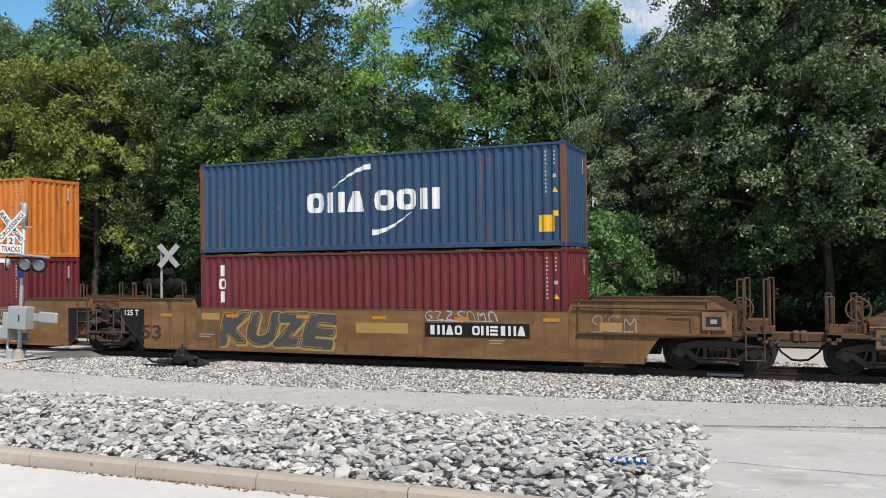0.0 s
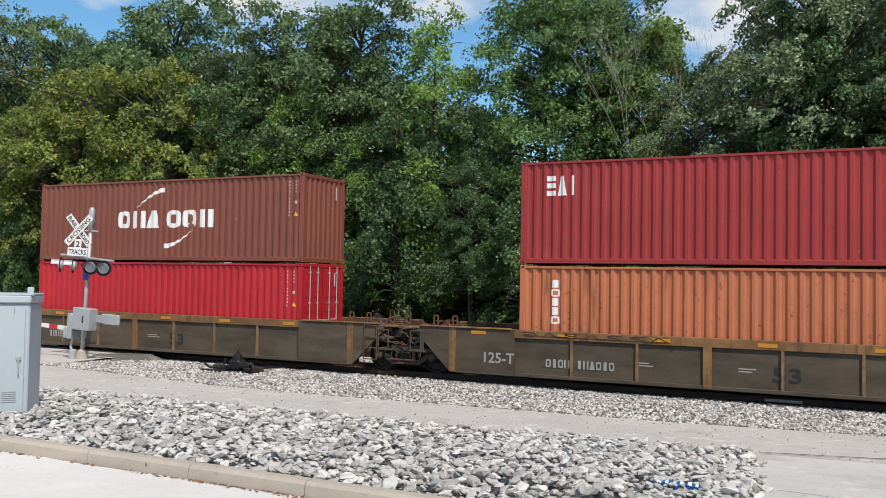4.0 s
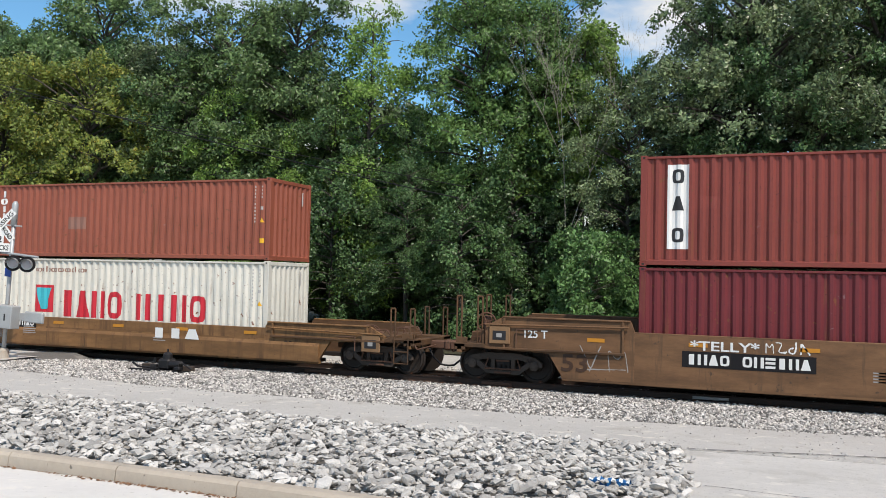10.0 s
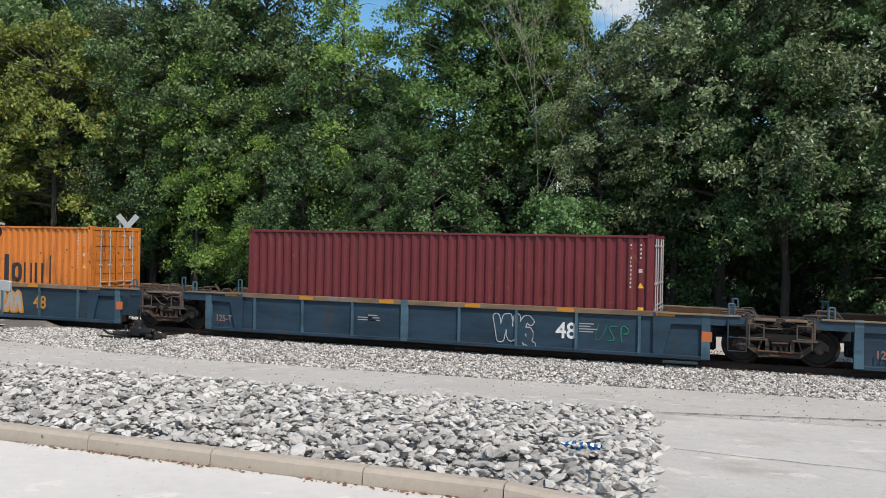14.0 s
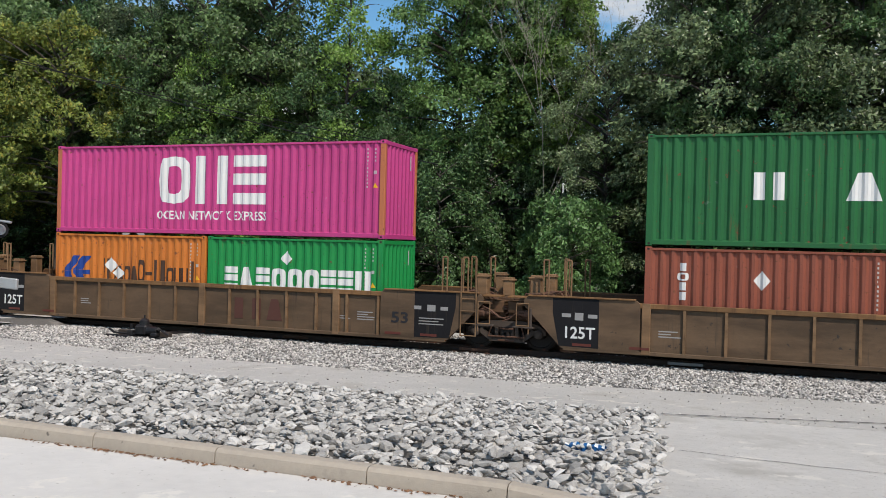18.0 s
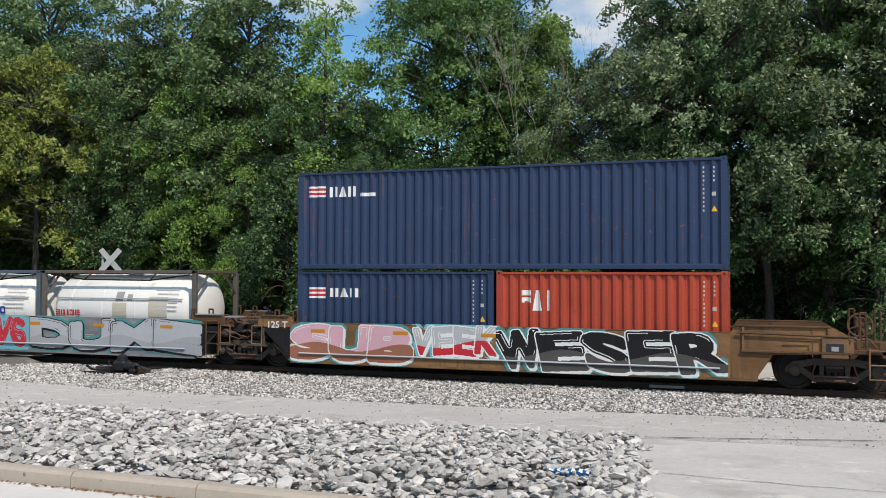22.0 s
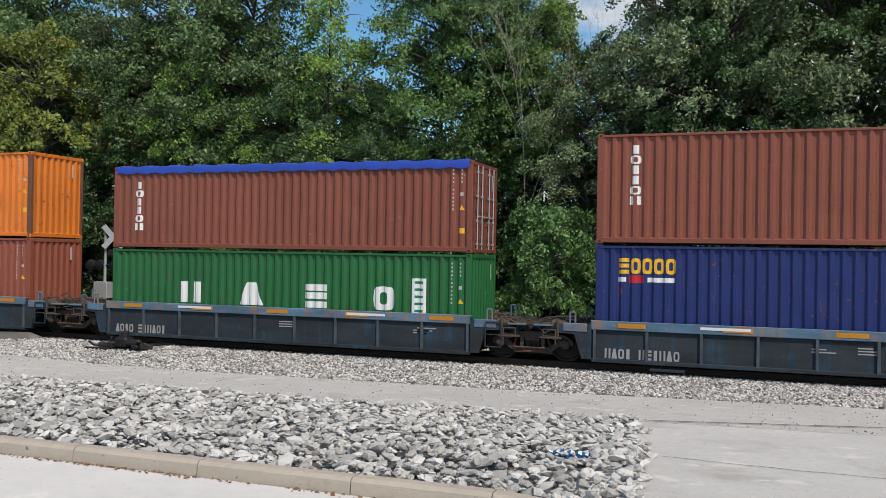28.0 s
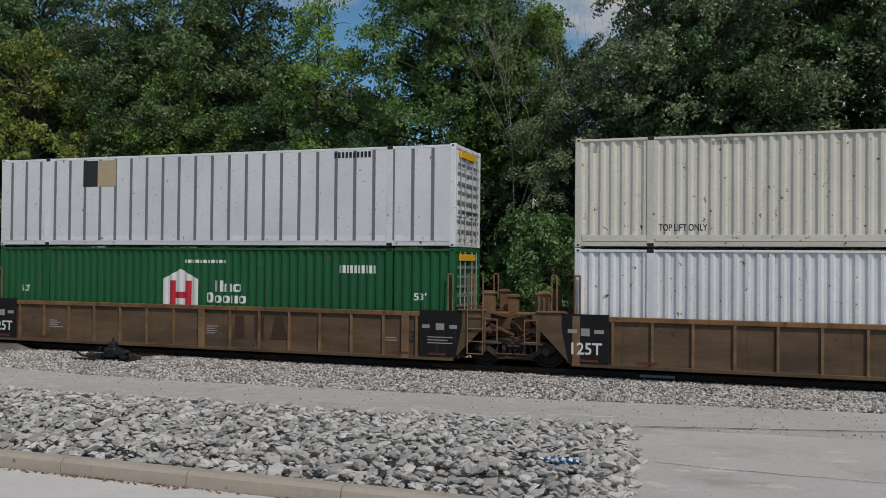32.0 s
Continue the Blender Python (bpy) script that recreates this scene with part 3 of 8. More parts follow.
BOXV = np.array([(x, y, z) for x in (-1, 1) for y in (-1, 1) for z in (-1, 1)], float) * 0.72
BOXF = np.array([(0, 1, 3), (0, 3, 2), (4, 6, 7), (4, 7, 5), (0, 4, 5), (0, 5, 1), (2, 3, 7), (2, 7, 6), (0, 2, 6), (0, 6, 4), (1, 5, 7), (1, 7, 3)])

def rocks(rng, places, sizes, V, F, flatness=0.6, jag=0.3, tilt=0.6):
    """Vertices and faces of many broken, angular stones."""
    n, k = len(places), len(V)
    v = V[None] * (1 + rng.uniform(-jag, jag, (n, k, 3))) + rng.uniform(-0.14, 0.14, (n, k, 3))
    v = v * (np.array([1.2, 0.9, flatness]) * rng.uniform(0.7, 1.3, (n, 3)))[:, None]
    a, b, c = rng.uniform(0, 6.283, n), rng.uniform(-tilt, tilt, n), rng.uniform(-tilt, tilt, n)
    x, y, z = v[..., 0], v[..., 1], v[..., 2]
    for p, which in ((b, 0), (c, 1), (a, 2)):
        co, si = np.cos(p)[:, None], np.sin(p)[:, None]
        if which == 0:
            x, z = x * co - z * si, x * si + z * co
        elif which == 1:
            y, z = y * co - z * si, y * si + z * co
        else:
            x, y = x * co - y * si, x * si + y * co
    v = np.stack([x, y, z], -1) * sizes[:, None, None] + places[:, None]
    f = F[None] + (np.arange(n) * k)[:, None, None]
    return v.reshape(-1, 3), f.reshape(-1, 3)

def quick(name, v, f, material):
    me = bpy.data.meshes.new(name)
    me.vertices.add(len(v))
    me.vertices.foreach_set("co", np.asarray(v, np.float32).ravel())
    s = f.shape[1]
    me.loops.add(f.size)
    me.loops.foreach_set("vertex_index", f.astype(np.int32).ravel())
    me.polygons.add(len(f))
    me.polygons.foreach_set("loop_start", np.arange(0, f.size, s, dtype=np.int32))
    me.polygons.foreach_set("use_smooth", np.zeros(len(f), bool))
    me.update(calc_edges=True)
    me.materials.append(material)
    return me

rng = np.random.default_rng(5)
def strip(n, x0, x1, lo, hi):
    x = rng.uniform(x0, x1, n)
    a, b = np.interp(x, [p[0] for p in lo], [p[1] for p in lo]), np.interp(x, [p[0] for p in hi], [p[1] for p in hi])
    return x, a + (b - a) * rng.uniform(0, 1, n)
gzv = np.vectorize(gz)
RIPLO, RIPHI = [(-40, 7.62), (0, 7.62)], [(x, y - 0.08) for x, y in LOW]
x, y = strip(22000, -27, -0.9, RIPLO, RIPHI)
keep = x < -0.85 - 0.13 * (y - 7.7) + 0.08 * np.sin(y * 3.1) + rng.normal(0, 0.05, len(x))
x, y = x[keep], y[keep]
size = 0.03 + 0.056 * rng.random(len(x)) ** 2.2
heap = 0.05 + 0.05 * np.sin(np.clip((y - 7.7) / 5.4, 0, 1) * 3.14)
place = np.stack([x, y, gzv(y) + heap + rng.uniform(-0.07, 0.07, len(x))], -1)
near = (x > -6.5) & (y < 10.2) & (x < -1.2)
pick = np.flatnonzero(near)[:300]
rest = np.setdiff1d(np.arange(len(x)), pick)
v, f = rocks(rng, place[rest], size[rest], ICOV, ICOF, 0.52, 0.25, 0.5)
riprap = tagged(new("riprap"), "bed of broken pale grey limestone between kerb and lane", "stones")
ob = part("loose_rock", quick("loose_rock", v, f, STONE), STONE, riprap)
ob["kind"] = "stuff"
shapes = []
for i in range(12):
    v, f = rocks(rng, np.zeros((1, 3)), np.ones(1), ICOV, ICOF, 0.52, 0.25, 0.5)
    shapes.append(quick("stone", v, f, STONE))
for i in pick:
    s = new("stone", shapes[int(i) % 12])
    s.parent = riprap
    s.location, s.rotation_euler, s.scale = place[i], (0, 0, rng.uniform(0, 6.28)), (size[i],) * 3
# a dark sheet as painted gap shade, and finer chips just as dark, under them
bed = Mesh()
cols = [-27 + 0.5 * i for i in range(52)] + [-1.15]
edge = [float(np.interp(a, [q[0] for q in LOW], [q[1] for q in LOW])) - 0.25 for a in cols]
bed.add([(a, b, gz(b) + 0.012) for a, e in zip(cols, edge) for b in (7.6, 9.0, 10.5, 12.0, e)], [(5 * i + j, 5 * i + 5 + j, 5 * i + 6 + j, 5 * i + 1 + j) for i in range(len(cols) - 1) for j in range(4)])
solid("soil_bed", bed, GAPSHADE, "dark damp soil between the broken stones", "soil", "structure")
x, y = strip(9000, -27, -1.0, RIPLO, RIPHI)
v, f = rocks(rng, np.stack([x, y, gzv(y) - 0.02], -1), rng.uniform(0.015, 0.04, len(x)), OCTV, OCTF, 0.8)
tagged(new("stone_chips", quick("stone_chips", v, f, GAPSHADE)), "small soil-dark stone chips under the broken rock", "stones", kind="stuff")
BALLO, BALHI = [(x, y + 0.03) for x, y in UP], [(-90, 23.45), (90, 23.45)]
# dark sheet below the ballast: shade between its stones, put into colour
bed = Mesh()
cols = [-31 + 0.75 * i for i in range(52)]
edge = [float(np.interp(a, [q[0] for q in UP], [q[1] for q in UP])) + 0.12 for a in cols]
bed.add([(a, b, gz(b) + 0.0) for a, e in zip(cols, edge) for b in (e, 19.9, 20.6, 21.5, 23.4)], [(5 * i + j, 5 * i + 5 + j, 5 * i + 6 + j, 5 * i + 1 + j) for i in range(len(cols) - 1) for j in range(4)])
solid("ballast_bed", bed, GAPSHADE, "dark gritty bed under the ballast stones", "soil", "structure")
x, y = strip(56000, -30, 7, BALLO, BALHI)
keep = ~((x < -23.2) & (y < 29.5))
x, y = x[keep], y[keep]
lift = np.interp(y, [17, 19.5, 21.5, 23, 24], [0.0, 0.02, 0.03, 0.0, -0.02])
v, f = rocks(rng, np.stack([x, y, gzv(y) + lift + rng.uniform(-0.02, 0.03, len(x))], -1), rng.uniform(0.02, 0.046, len(x)), OCTV, OCTF, 0.8)
tagged(new("ballast", quick("ballast", v, f, GRAVEL)), "grey and buff crushed stone ballast along the rails", "ballast", kind="stuff")
x, y = strip(9000, -30, 9, [(-90, 23.9), (90, 23.9)], [(-90, 27.5), (90, 27.5)])
v, f = rocks(rng, np.stack([x, y, gzv(y) + 0.0], -1), rng.uniform(0.025, 0.045, len(x)), OCTV, OCTF, 0.8)
tagged(new("ballast", quick("ballast", v, f, GRAVEL)), "crushed stone ballast behind and between the rails", "ballast", kind="stuff")
# loose chips kicked onto the paving
x = rng.uniform(-22, 9, 1500)
lo, hi = np.interp(x, [p[0] for p in LOW], [p[1] for p in LOW]), np.interp(x, [p[0] for p in UP], [p[1] for p in UP])
u = rng.beta(0.35, 0.35, len(x))
y = lo + (hi - lo) * (0.01 + 0.98 * u)
v, f = rocks(rng, np.stack([x, y, gzv(y) + 0.03], -1), rng.uniform(0.008, 0.022, len(x)), OCTV, OCTF, 0.7)
tagged(new("stone_chips", quick("stone_chips", v, f, GRAVEL)), "loose chips of stone scattered on the lane", "stones", kind="stuff")
# dry leaves blown against the kerb
x = np.concatenate([rng.normal(c, 0.7, 70) for c in (-3.4, -5.6, -6.4, -9.5, -12.5, -1.8)])
x = x[(x < -0.9)]
y = 7.285 - np.abs(rng.normal(0, 0.04, len(x)))
v, f = rocks(rng, np.stack([x, y, gzv(y) - 0.045], -1), rng.uniform(0.008, 0.024, len(x)), OCTV, OCTF, 0.35)
tagged(new("dry_leaves", quick("dry_leaves", v, f, DRYLEAF)), "dry brown leaves blown against the kerb", "leaves", kind="stuff")
m = Mesh()
v, f = rocks(rng, np.array([(-5.8, 12.8, gz(12.8) + 0.05)]), np.array([0.13]), ICOV, ICOF, 0.45)
tagged(new("dark_rock", quick("dark_rock", v, f, STEEL)), "single dark rock among the pale stones", "rock")
# crushed blue and white plastic bottle wrap
m = Mesh()
wrap_rows = []
for i in range(12):
    for j in range(5):
        u = j * 2 * math.pi / 5 + 0.2 * (i % 2)
        r = 0.045 + 0.012 * math.sin(i * 2.3 + j)
        wrap_rows.append((-2.1 + 0.04 * i, 9.55 + 1.3 * r * math.cos(u) + 0.015 * math.sin(i), gz(9.55) + 0.13 + r * math.sin(u)))
for i in range(11):
    m.f += [(5 * i + j, 5 * i + 5 + j, 5 * i + 5 + (j + 1) % 5, 5 * i + (j + 1) % 5) for j in range(5)]
    m.m += [1 if (i + j) % 2 and j % 2 else 0 for j in range(5)]
m.v = wrap_rows
solid("plastic_wrap", m, [mat("blue_plastic", (0.015, 0.11, 0.3), 0.35), WHITE], "crushed blue and white plastic wrap on the stones", "litter")

# ---- track ----
YC = 24.42
track = tagged(new("track"), "single railway track with dark rails on timber sleepers", "track", kind="structure")
for s in (-1, 1):
    m = Mesh()
    prof = [(-0.075, -0.175), (0.075, -0.175), (0.075, -0.163), (0.012, -0.145), (0.012, -0.045), (0.036, -0.032), (0.036, -0.006), (0.03, 0), (-0.03, 0), (-0.036, -0.006), (-0.036, -0.032), (-0.012, -0.045), (-0.012, -0.145), (-0.075, -0.163)]
    c = YC + s * 0.755
    p = [(x, c + a, b) for x in (-760, 760) for a, b in prof]
    n = len(prof)
    m.add(p, [(i, (i + 1) % n, n + (i + 1) % n, n + i) for i in range(n)])
    part("rail", m, RAIL, track)
m = Mesh().box(-0.115, 0.115, YC - 1.3, YC + 1.3, -0.33, -0.172, 0.012)
tie = m.data("sleeper", TIE)
m = Mesh().box(-0.09, 0.09, YC - 0.93, YC - 0.58, -0.172, -0.156, 0.004).box(-0.03, 0.03, YC - 0.87, YC - 0.845, -0.156, -0.13).box(-0.03, 0.03, YC - 0.665, YC - 0.64, -0.156, -0.13)
plate = m.data("tie_plate", RUSTY)
for i in range(150):
    o = new("sleeper", tie)
    o.parent, o.location = track, (-58 + 0.5 * i, random.uniform(-0.02, 0.02), random.uniform(-0.004, 0.004))
    if -34 < o.location.x < 10:
        q = new("tie_plate", plate)
        q.parent, q.location = track, (o.location.x, 0, 0)
for xj in (-7.9, -2.1, 3.5, -13.7):
    m = Mesh().box(xj - 0.45, xj + 0.45, YC - 0.755 - 0.05, YC - 0.755 - 0.014, -0.135, -0.05, 0.01)
    for i in range(6):
        m.rod((xj - 0.38 + 0.15 * i, YC - 0.83, -0.09), (xj - 0.38 + 0.15 * i, YC - 0.80, -0.09), 0.018)
    part("joint_bar", m, SHINE if xj == -2.1 else RUSTY, track)
# dark trackside machine
sw = thing("switch_machine", "black greasy trackside switch machine on the ballast", "switch machine", at=(-17.5, 21.25, -0.13))
GREASE = mat("black_grease", (0.012, 0.011, 0.012), 0.5, 0.1, 0.4, 6, 0.3, 40, (0.04, 0.034, 0.03), 0.4, 6)
part("base_plate", Mesh().box(-0.8, 0.8, -0.25, 0.2, 0.0, 0.07, 0.02).box(-1.0, -0.15, -0.44, -0.32, 0.0, 0.1, 0.02), GREASE, sw)
part("head_block", Mesh().box(-0.9, 0.95, -0.02, 0.16, 0.05, 0.2, 0.02), TIE, sw)
part("housing", Mesh().box(-0.16, 0.26, -0.2, 0.2, 0.07, 0.40, 0.06).lathe([(0.40, 0.15), (0.52, 0.14), (0.58, 0.07)], (0.06, 0.0, 0.0), "z", 14), GREASE, sw)
part("motor", Mesh().lathe([(0.24, 0.06), (0.27, 0.12), (0.62, 0.12), (0.66, 0.06)], (0.0, -0.1, 0.24), "x", 14), GREASE, sw)
part("crank", Mesh().rod((0.6, -0.1, 0.24), (0.78, -0.25, 0.32), 0.045).rod((0.78, -0.25, 0.32), (1.02, -0.12, 0.14), 0.03).box(0.52, 0.74, -0.32, -0.12, 0.08, 0.2, 0.03), GREASE, sw)
part("throw_lever", Mesh().rod((-0.1, -0.22, 0.12), (-0.72, -0.38, 0.16), 0.026).rod((-0.72, -0.38, 0.16), (-0.92, -0.36, 0.26), 0.035).box(-0.34, -0.14, -0.3, -0.16, 0.06, 0.24, 0.02), GREASE, sw)
part("lock_hasp", Mesh().box(-0.28, -0.2, -0.23, -0.19, 0.26, 0.42, 0.01).rod((0.06, 0.0, 0.58), (0.06, 0.0, 0.68), 0.025), GREASE, sw)
for xr in (0.1, 0.4):
    part("rod", Mesh().rod((xr, 0.1, 0.1), (xr, 1.7, 0.06), 0.03), GREASE, sw)

# ---- containers ----
CACHE = {}
def shared(key, make):
    if key not in CACHE:
        CACHE[key] = make()
    return CACHE[key]


def corrugated(length, z0, z1, seed=0):
    """A corrugated wall along x from 0, its outer face at y = 0, its waves closed above and below."""
    m = Mesh()
    xs = [0.0] + [b for b in breaks(0, length, 0) if 0.001 < b < length - 0.001] + [length]
    zs = [z0, z0 + 0.03] + [z0 + 0.03 + (z1 - z0 - 0.045) * k / 8 for k in range(1, 8)] + [z1 - 0.015, z1]
    r = random.Random(seed)
    dents = [(r.uniform(0.3, length - 0.3), z0 + (z1 - z0) * r.uniform(0.05, 0.95), r.uniform(0.25, 0.5), r.uniform(-0.01, 0.028)) for _ in range(int(length * 1.6))] if seed else []
    def dent(x, z):
        return sum(d * max(0.0, 1 - math.hypot(x - a, 0.8 * (z - b)) / w) for a, b, w, d in dents)
    last = len(zs) - 1
    p = [(x, 0 if j in (0, last) else wave(x) + (dent(x, z) if 1 < j < last - 1 else 0), z) for j, z in enumerate(zs) for x in xs]
    n = len(xs)
    m.add(p, [(j * n + i, j * n + i + 1, (j + 1) * n + i + 1, (j + 1) * n + i) for j in range(last) for i in range(n - 1)])
    return m


def container(col, L=12.192, H=2.896, door=False, label="", W=2.438, post=None, rails=None):
    """A steel shipping container: origin at the middle of its floor, its front or doors towards +x."""
    P = PAINT[col]
    ob = thing("shipping_container", label, "container", "containers on the train")
    h, w = L / 2, W / 2
    key = (col, L, H)
    q = post or P
    for s in (-1, 1):
        CACHE["count"] = CACHE.get("count", 0) + 1
        side = part("side_panel", shared((key, "side", CACHE["count"] if s < 0 else 0), lambda: corrugated(L - 0.24, 0.15, H - 0.09, CACHE["count"] if s < 0 else 0).data("side_panel", P)), P, ob)
        side.matrix_basis = pose(-h + 0.12, -w + 0.02, 0) if s < 0 else pose(h - 0.12, w - 0.02, 0, 0, 0, 180)
        part("top_rail", shared((key, "top", s), lambda: Mesh().box(-h + 0.15, h - 0.15, *sorted((s * w, s * (w - 0.07))), H - 0.095, H - 0.03, 0.01).data("top_rail", rails or P)), P, ob)
        part("bottom_rail", shared((key, "bot", s), lambda: Mesh().box(-h + 0.15, h - 0.15, *sorted((s * w, s * (w - 0.08))), 0.03, 0.155, 0.01).data("bottom_rail", rails or P)), P, ob)
        for e in (-1, 1):
            part("corner_post", shared((key, "post", s, e, str(q.name)), lambda: Mesh().box(*sorted((e * (h - 0.003), e * (h - 0.17))), *sorted((s * (w - 0.002), s * (w - 0.12))), 0.11, H - 0.11, 0.012).data("corner_post", q)), P, ob)
            for z in (0, 1):
                part("corner_casting", shared((L, H, W, s, e, z, col, "cast"), lambda: Mesh().box(*sorted((e * h, e * (h - 0.178))), *sorted((s * w, s * (w - 0.162))), *((0, 0.118) if not z else (H - 0.118, H)), 0.012).box(*sorted((e * (h - 0.06), e * (h - 0.118))), *sorted((s * (w + 0.001), s * (w - 0.02))), *((0.03, 0.085) if not z else (H - 0.085, H - 0.03)), 0, 1).data("corner_casting", [P, STEEL])), P, ob)
    part("roof", shared((key, "roof"), lambda: Mesh().box(-h + 0.1, h - 0.1, -w + 0.06, w - 0.06, H - 0.06, H - 0.035).data("roof", P)), P, ob)
    part("floor", shared((L, W, "floor"), lambda: Mesh().box(-h + 0.1, h - 0.1, -w + 0.06, w - 0.06, 0.08, 0.14).data("floor", STEEL)), STEEL, ob)
    for e in (-1, 1):
        part("end_header", shared((key, "head", e), lambda: Mesh().box(*sorted((e * (h - 0.01), e * (h - 0.1))), -w + 0.12, w - 0.12, H - 0.13, H - 0.01, 0.01).data("end_header", P)), P, ob)
        part("end_sill", shared((key, "sill", e), lambda: Mesh().box(*sorted((e * (h - 0.01), e * (h - 0.1))), -w + 0.12, w - 0.12, 0.01, 0.15, 0.01).data("end_sill", P)), P, ob)
        if (e > 0) == door:
            for s in (-1, 1):
                y0, y1 = sorted((s * 0.02, s * (w - 0.14)))
                def leaf():
                    m = Mesh().box(h - 0.055, h - 0.03, y0, y1, 0.16, H - 0.14, 0.005)
                    for i in range(5):
                        z = 0.3 + (H - 0.6) * (i + 0.5) / 5
                        m.box(h - 0.03, h - 0.012, y0 + 0.08, y1 - 0.08, z - 0.13, z + 0.13, 0.012)
                    return m.data("door", P)
                d = part("door", shared((key, "leaf", s), leaf), P, ob)
                if e < 0:
                    d.matrix_basis = pose(0, 0, 0, 0, 0, 180)
                def rods():
                    m = Mesh()
                    for f in (0.3, 0.72):
                        y = s * (0.02 + (w - 0.16) * f)
                        m.rod((h + 0.015, y, 0.1), (h + 0.015, y, H - 0.1), 0.02, 8)
                        for z in (0.25, 0.9, 1.6, H - 0.3):
                            m.box(h - 0.02, h + 0.04, y - 0.05, y + 0.05, z - 0.03, z + 0.03, 0.008)
                        m.box(h + 0.02, h + 0.05, min(y, y - s * 0.35), max(y, y - s * 0.35), 1.02, 1.06, 0.008)
                    return m.data("lock_rod", GALV)
                r = part("lock_rod", shared((L, H, "rods", s), rods), GALV, d)
                if e < 0:
                    r.matrix_basis = pose(0, 0, 0)
        else:
            n = W - 0.24
            o = part("end_panel", shared((key, "end"), lambda: corrugated(n, 0.14, H - 0.11).data("end_panel", P)), P, ob)
            o.matrix_basis = pose(h - 0.02, -w + 0.12, 0, 0, 0, 90) if e > 0 else pose(-h + 0.02, w - 0.12, 0, 0, 0, -90)
    return ob


def welded(m):
    """The same faces with their common corners shared."""
    seen, at = {}, []
    for p in m.v:
        at.append(seen.setdefault(tuple(round(c, 4) for c in p), len(seen)))
    f, k = [], []
    for face, mi in zip(m.f, m.m):
        q = list(dict.fromkeys(at[i] for i in face))
        if len(q) > 2:
            f.append(tuple(q))
            k.append(mi)
    m.v, m.f, m.m = list(seen), f, k
    return m


def apart(polys):
    """Shapes sorted into groups that touch one another."""
    groups = []
    for q in polys:
        b = [min(p[0] for p in q), max(p[0] for p in q), min(p[1] for p in q), max(p[1] for p in q)]
        hit = [g for g in groups if g[0][0] < b[1] + 0.004 and b[0] < g[0][1] + 0.004 and g[0][2] < b[3] + 0.004 and b[2] < g[0][3] + 0.004]
        new_group = [b, [q]]
        for g in hit:
            groups.remove(g)
            new_group = [[min(new_group[0][0], g[0][0]), max(new_group[0][1], g[0][1]), min(new_group[0][2], g[0][2]), max(new_group[0][3], g[0][3])], g[1] + new_group[1]]
        groups.append(new_group)
    return [g[1] for g in groups]


def on_side(ob, name, polys, material, L=12.192, W=2.438, label=""):
    """A painted sign on the near corrugated side."""
    if name == "line_name":
        for piece in apart(polys):
            q = part("sign_shape", welded(draped(piece, -L / 2 + 0.12, -W / 2 + 0.02, False)), material, ob)
        return q
    q = part(name, draped(polys, -L / 2 + 0.12, -W / 2 + 0.02, False), material, ob, label)
    if name in ("code_marking", "marking", "small_name", "emblem"):
        q["kind"] = "stuff"
    return q


def codes(ob, L, H, seed, material=None, amber=True):
    """The columns of small code marks near the right end of a side, as plain bars, with their stickers."""
    r = random.Random(seed)
    h = L / 2
    m = material or CODEINK
    polys, z = [], H - 0.25
    for i in range(11):
        polys.append(rect(h - 0.60, h - 0.56, z - 0.055, z) if i not in (4,) else rect(h - 0.6, h - 0.58, z - 0.05, z))
        z -= 0.11
    z = H - 0.25
    for i in range(4):
        polys.append(rect(h - 0.345, h - 0.305, z - 0.055, z))
        z -= 0.11
    polys += [rect(h - 0.38, h - 0.28, H - 1.0, H - 0.9)]
    on_side(ob, "code_marking", polys, m, L)
    if amber:
        on_side(ob, "hazard_sticker", [[(h - 0.40, H - 1.40), (h - 0.24, H - 1.40), (h - 0.32, H - 1.25)]], YELLOW, L)
        if r.random() < 0.35:
            on_side(ob, "yellow_sticker", [rect(h - 0.40, h - 0.24, H - 2.05, H - 1.9)], YELLOW, L)
    # marks on the end wall
    e = Mesh().add([(h + 0.004, 0.62, H - 0.75), (h + 0.004, 0.70, H - 0.75), (h + 0.004, 0.70, H - 0.3), (h + 0.004, 0.62, H - 0.3)], [(0, 1, 2, 3)])
    part("code_marking", e, m, ob)


CODEINK = mat("small_pale_marking", (0.45, 0.43, 0.41), 0.6, 0, 0.2, 3)
# signs of the shipping lines, as plain shapes
def sign_upright(ob, L, n, x0, x1, z0, z1, material=None):
    """n plain signs under one another."""
    polys, h = [], (z1 - z0) / n
    for i in range(n):
        z = z1 - i * h
        polys += blocks("TRTTRU"[i % 6], x0, x1, z - h * 0.84, z)
    on_side(ob, "line_name", polys, material or WHITE, L)

def sign_wide(ob, L, H, word, x0, x1, z0, z1, material, low=0.72, stroke=0.2):
    on_side(ob, "line_name", blocks(word, x0, x1, z0, z1, low, stroke), material, L)

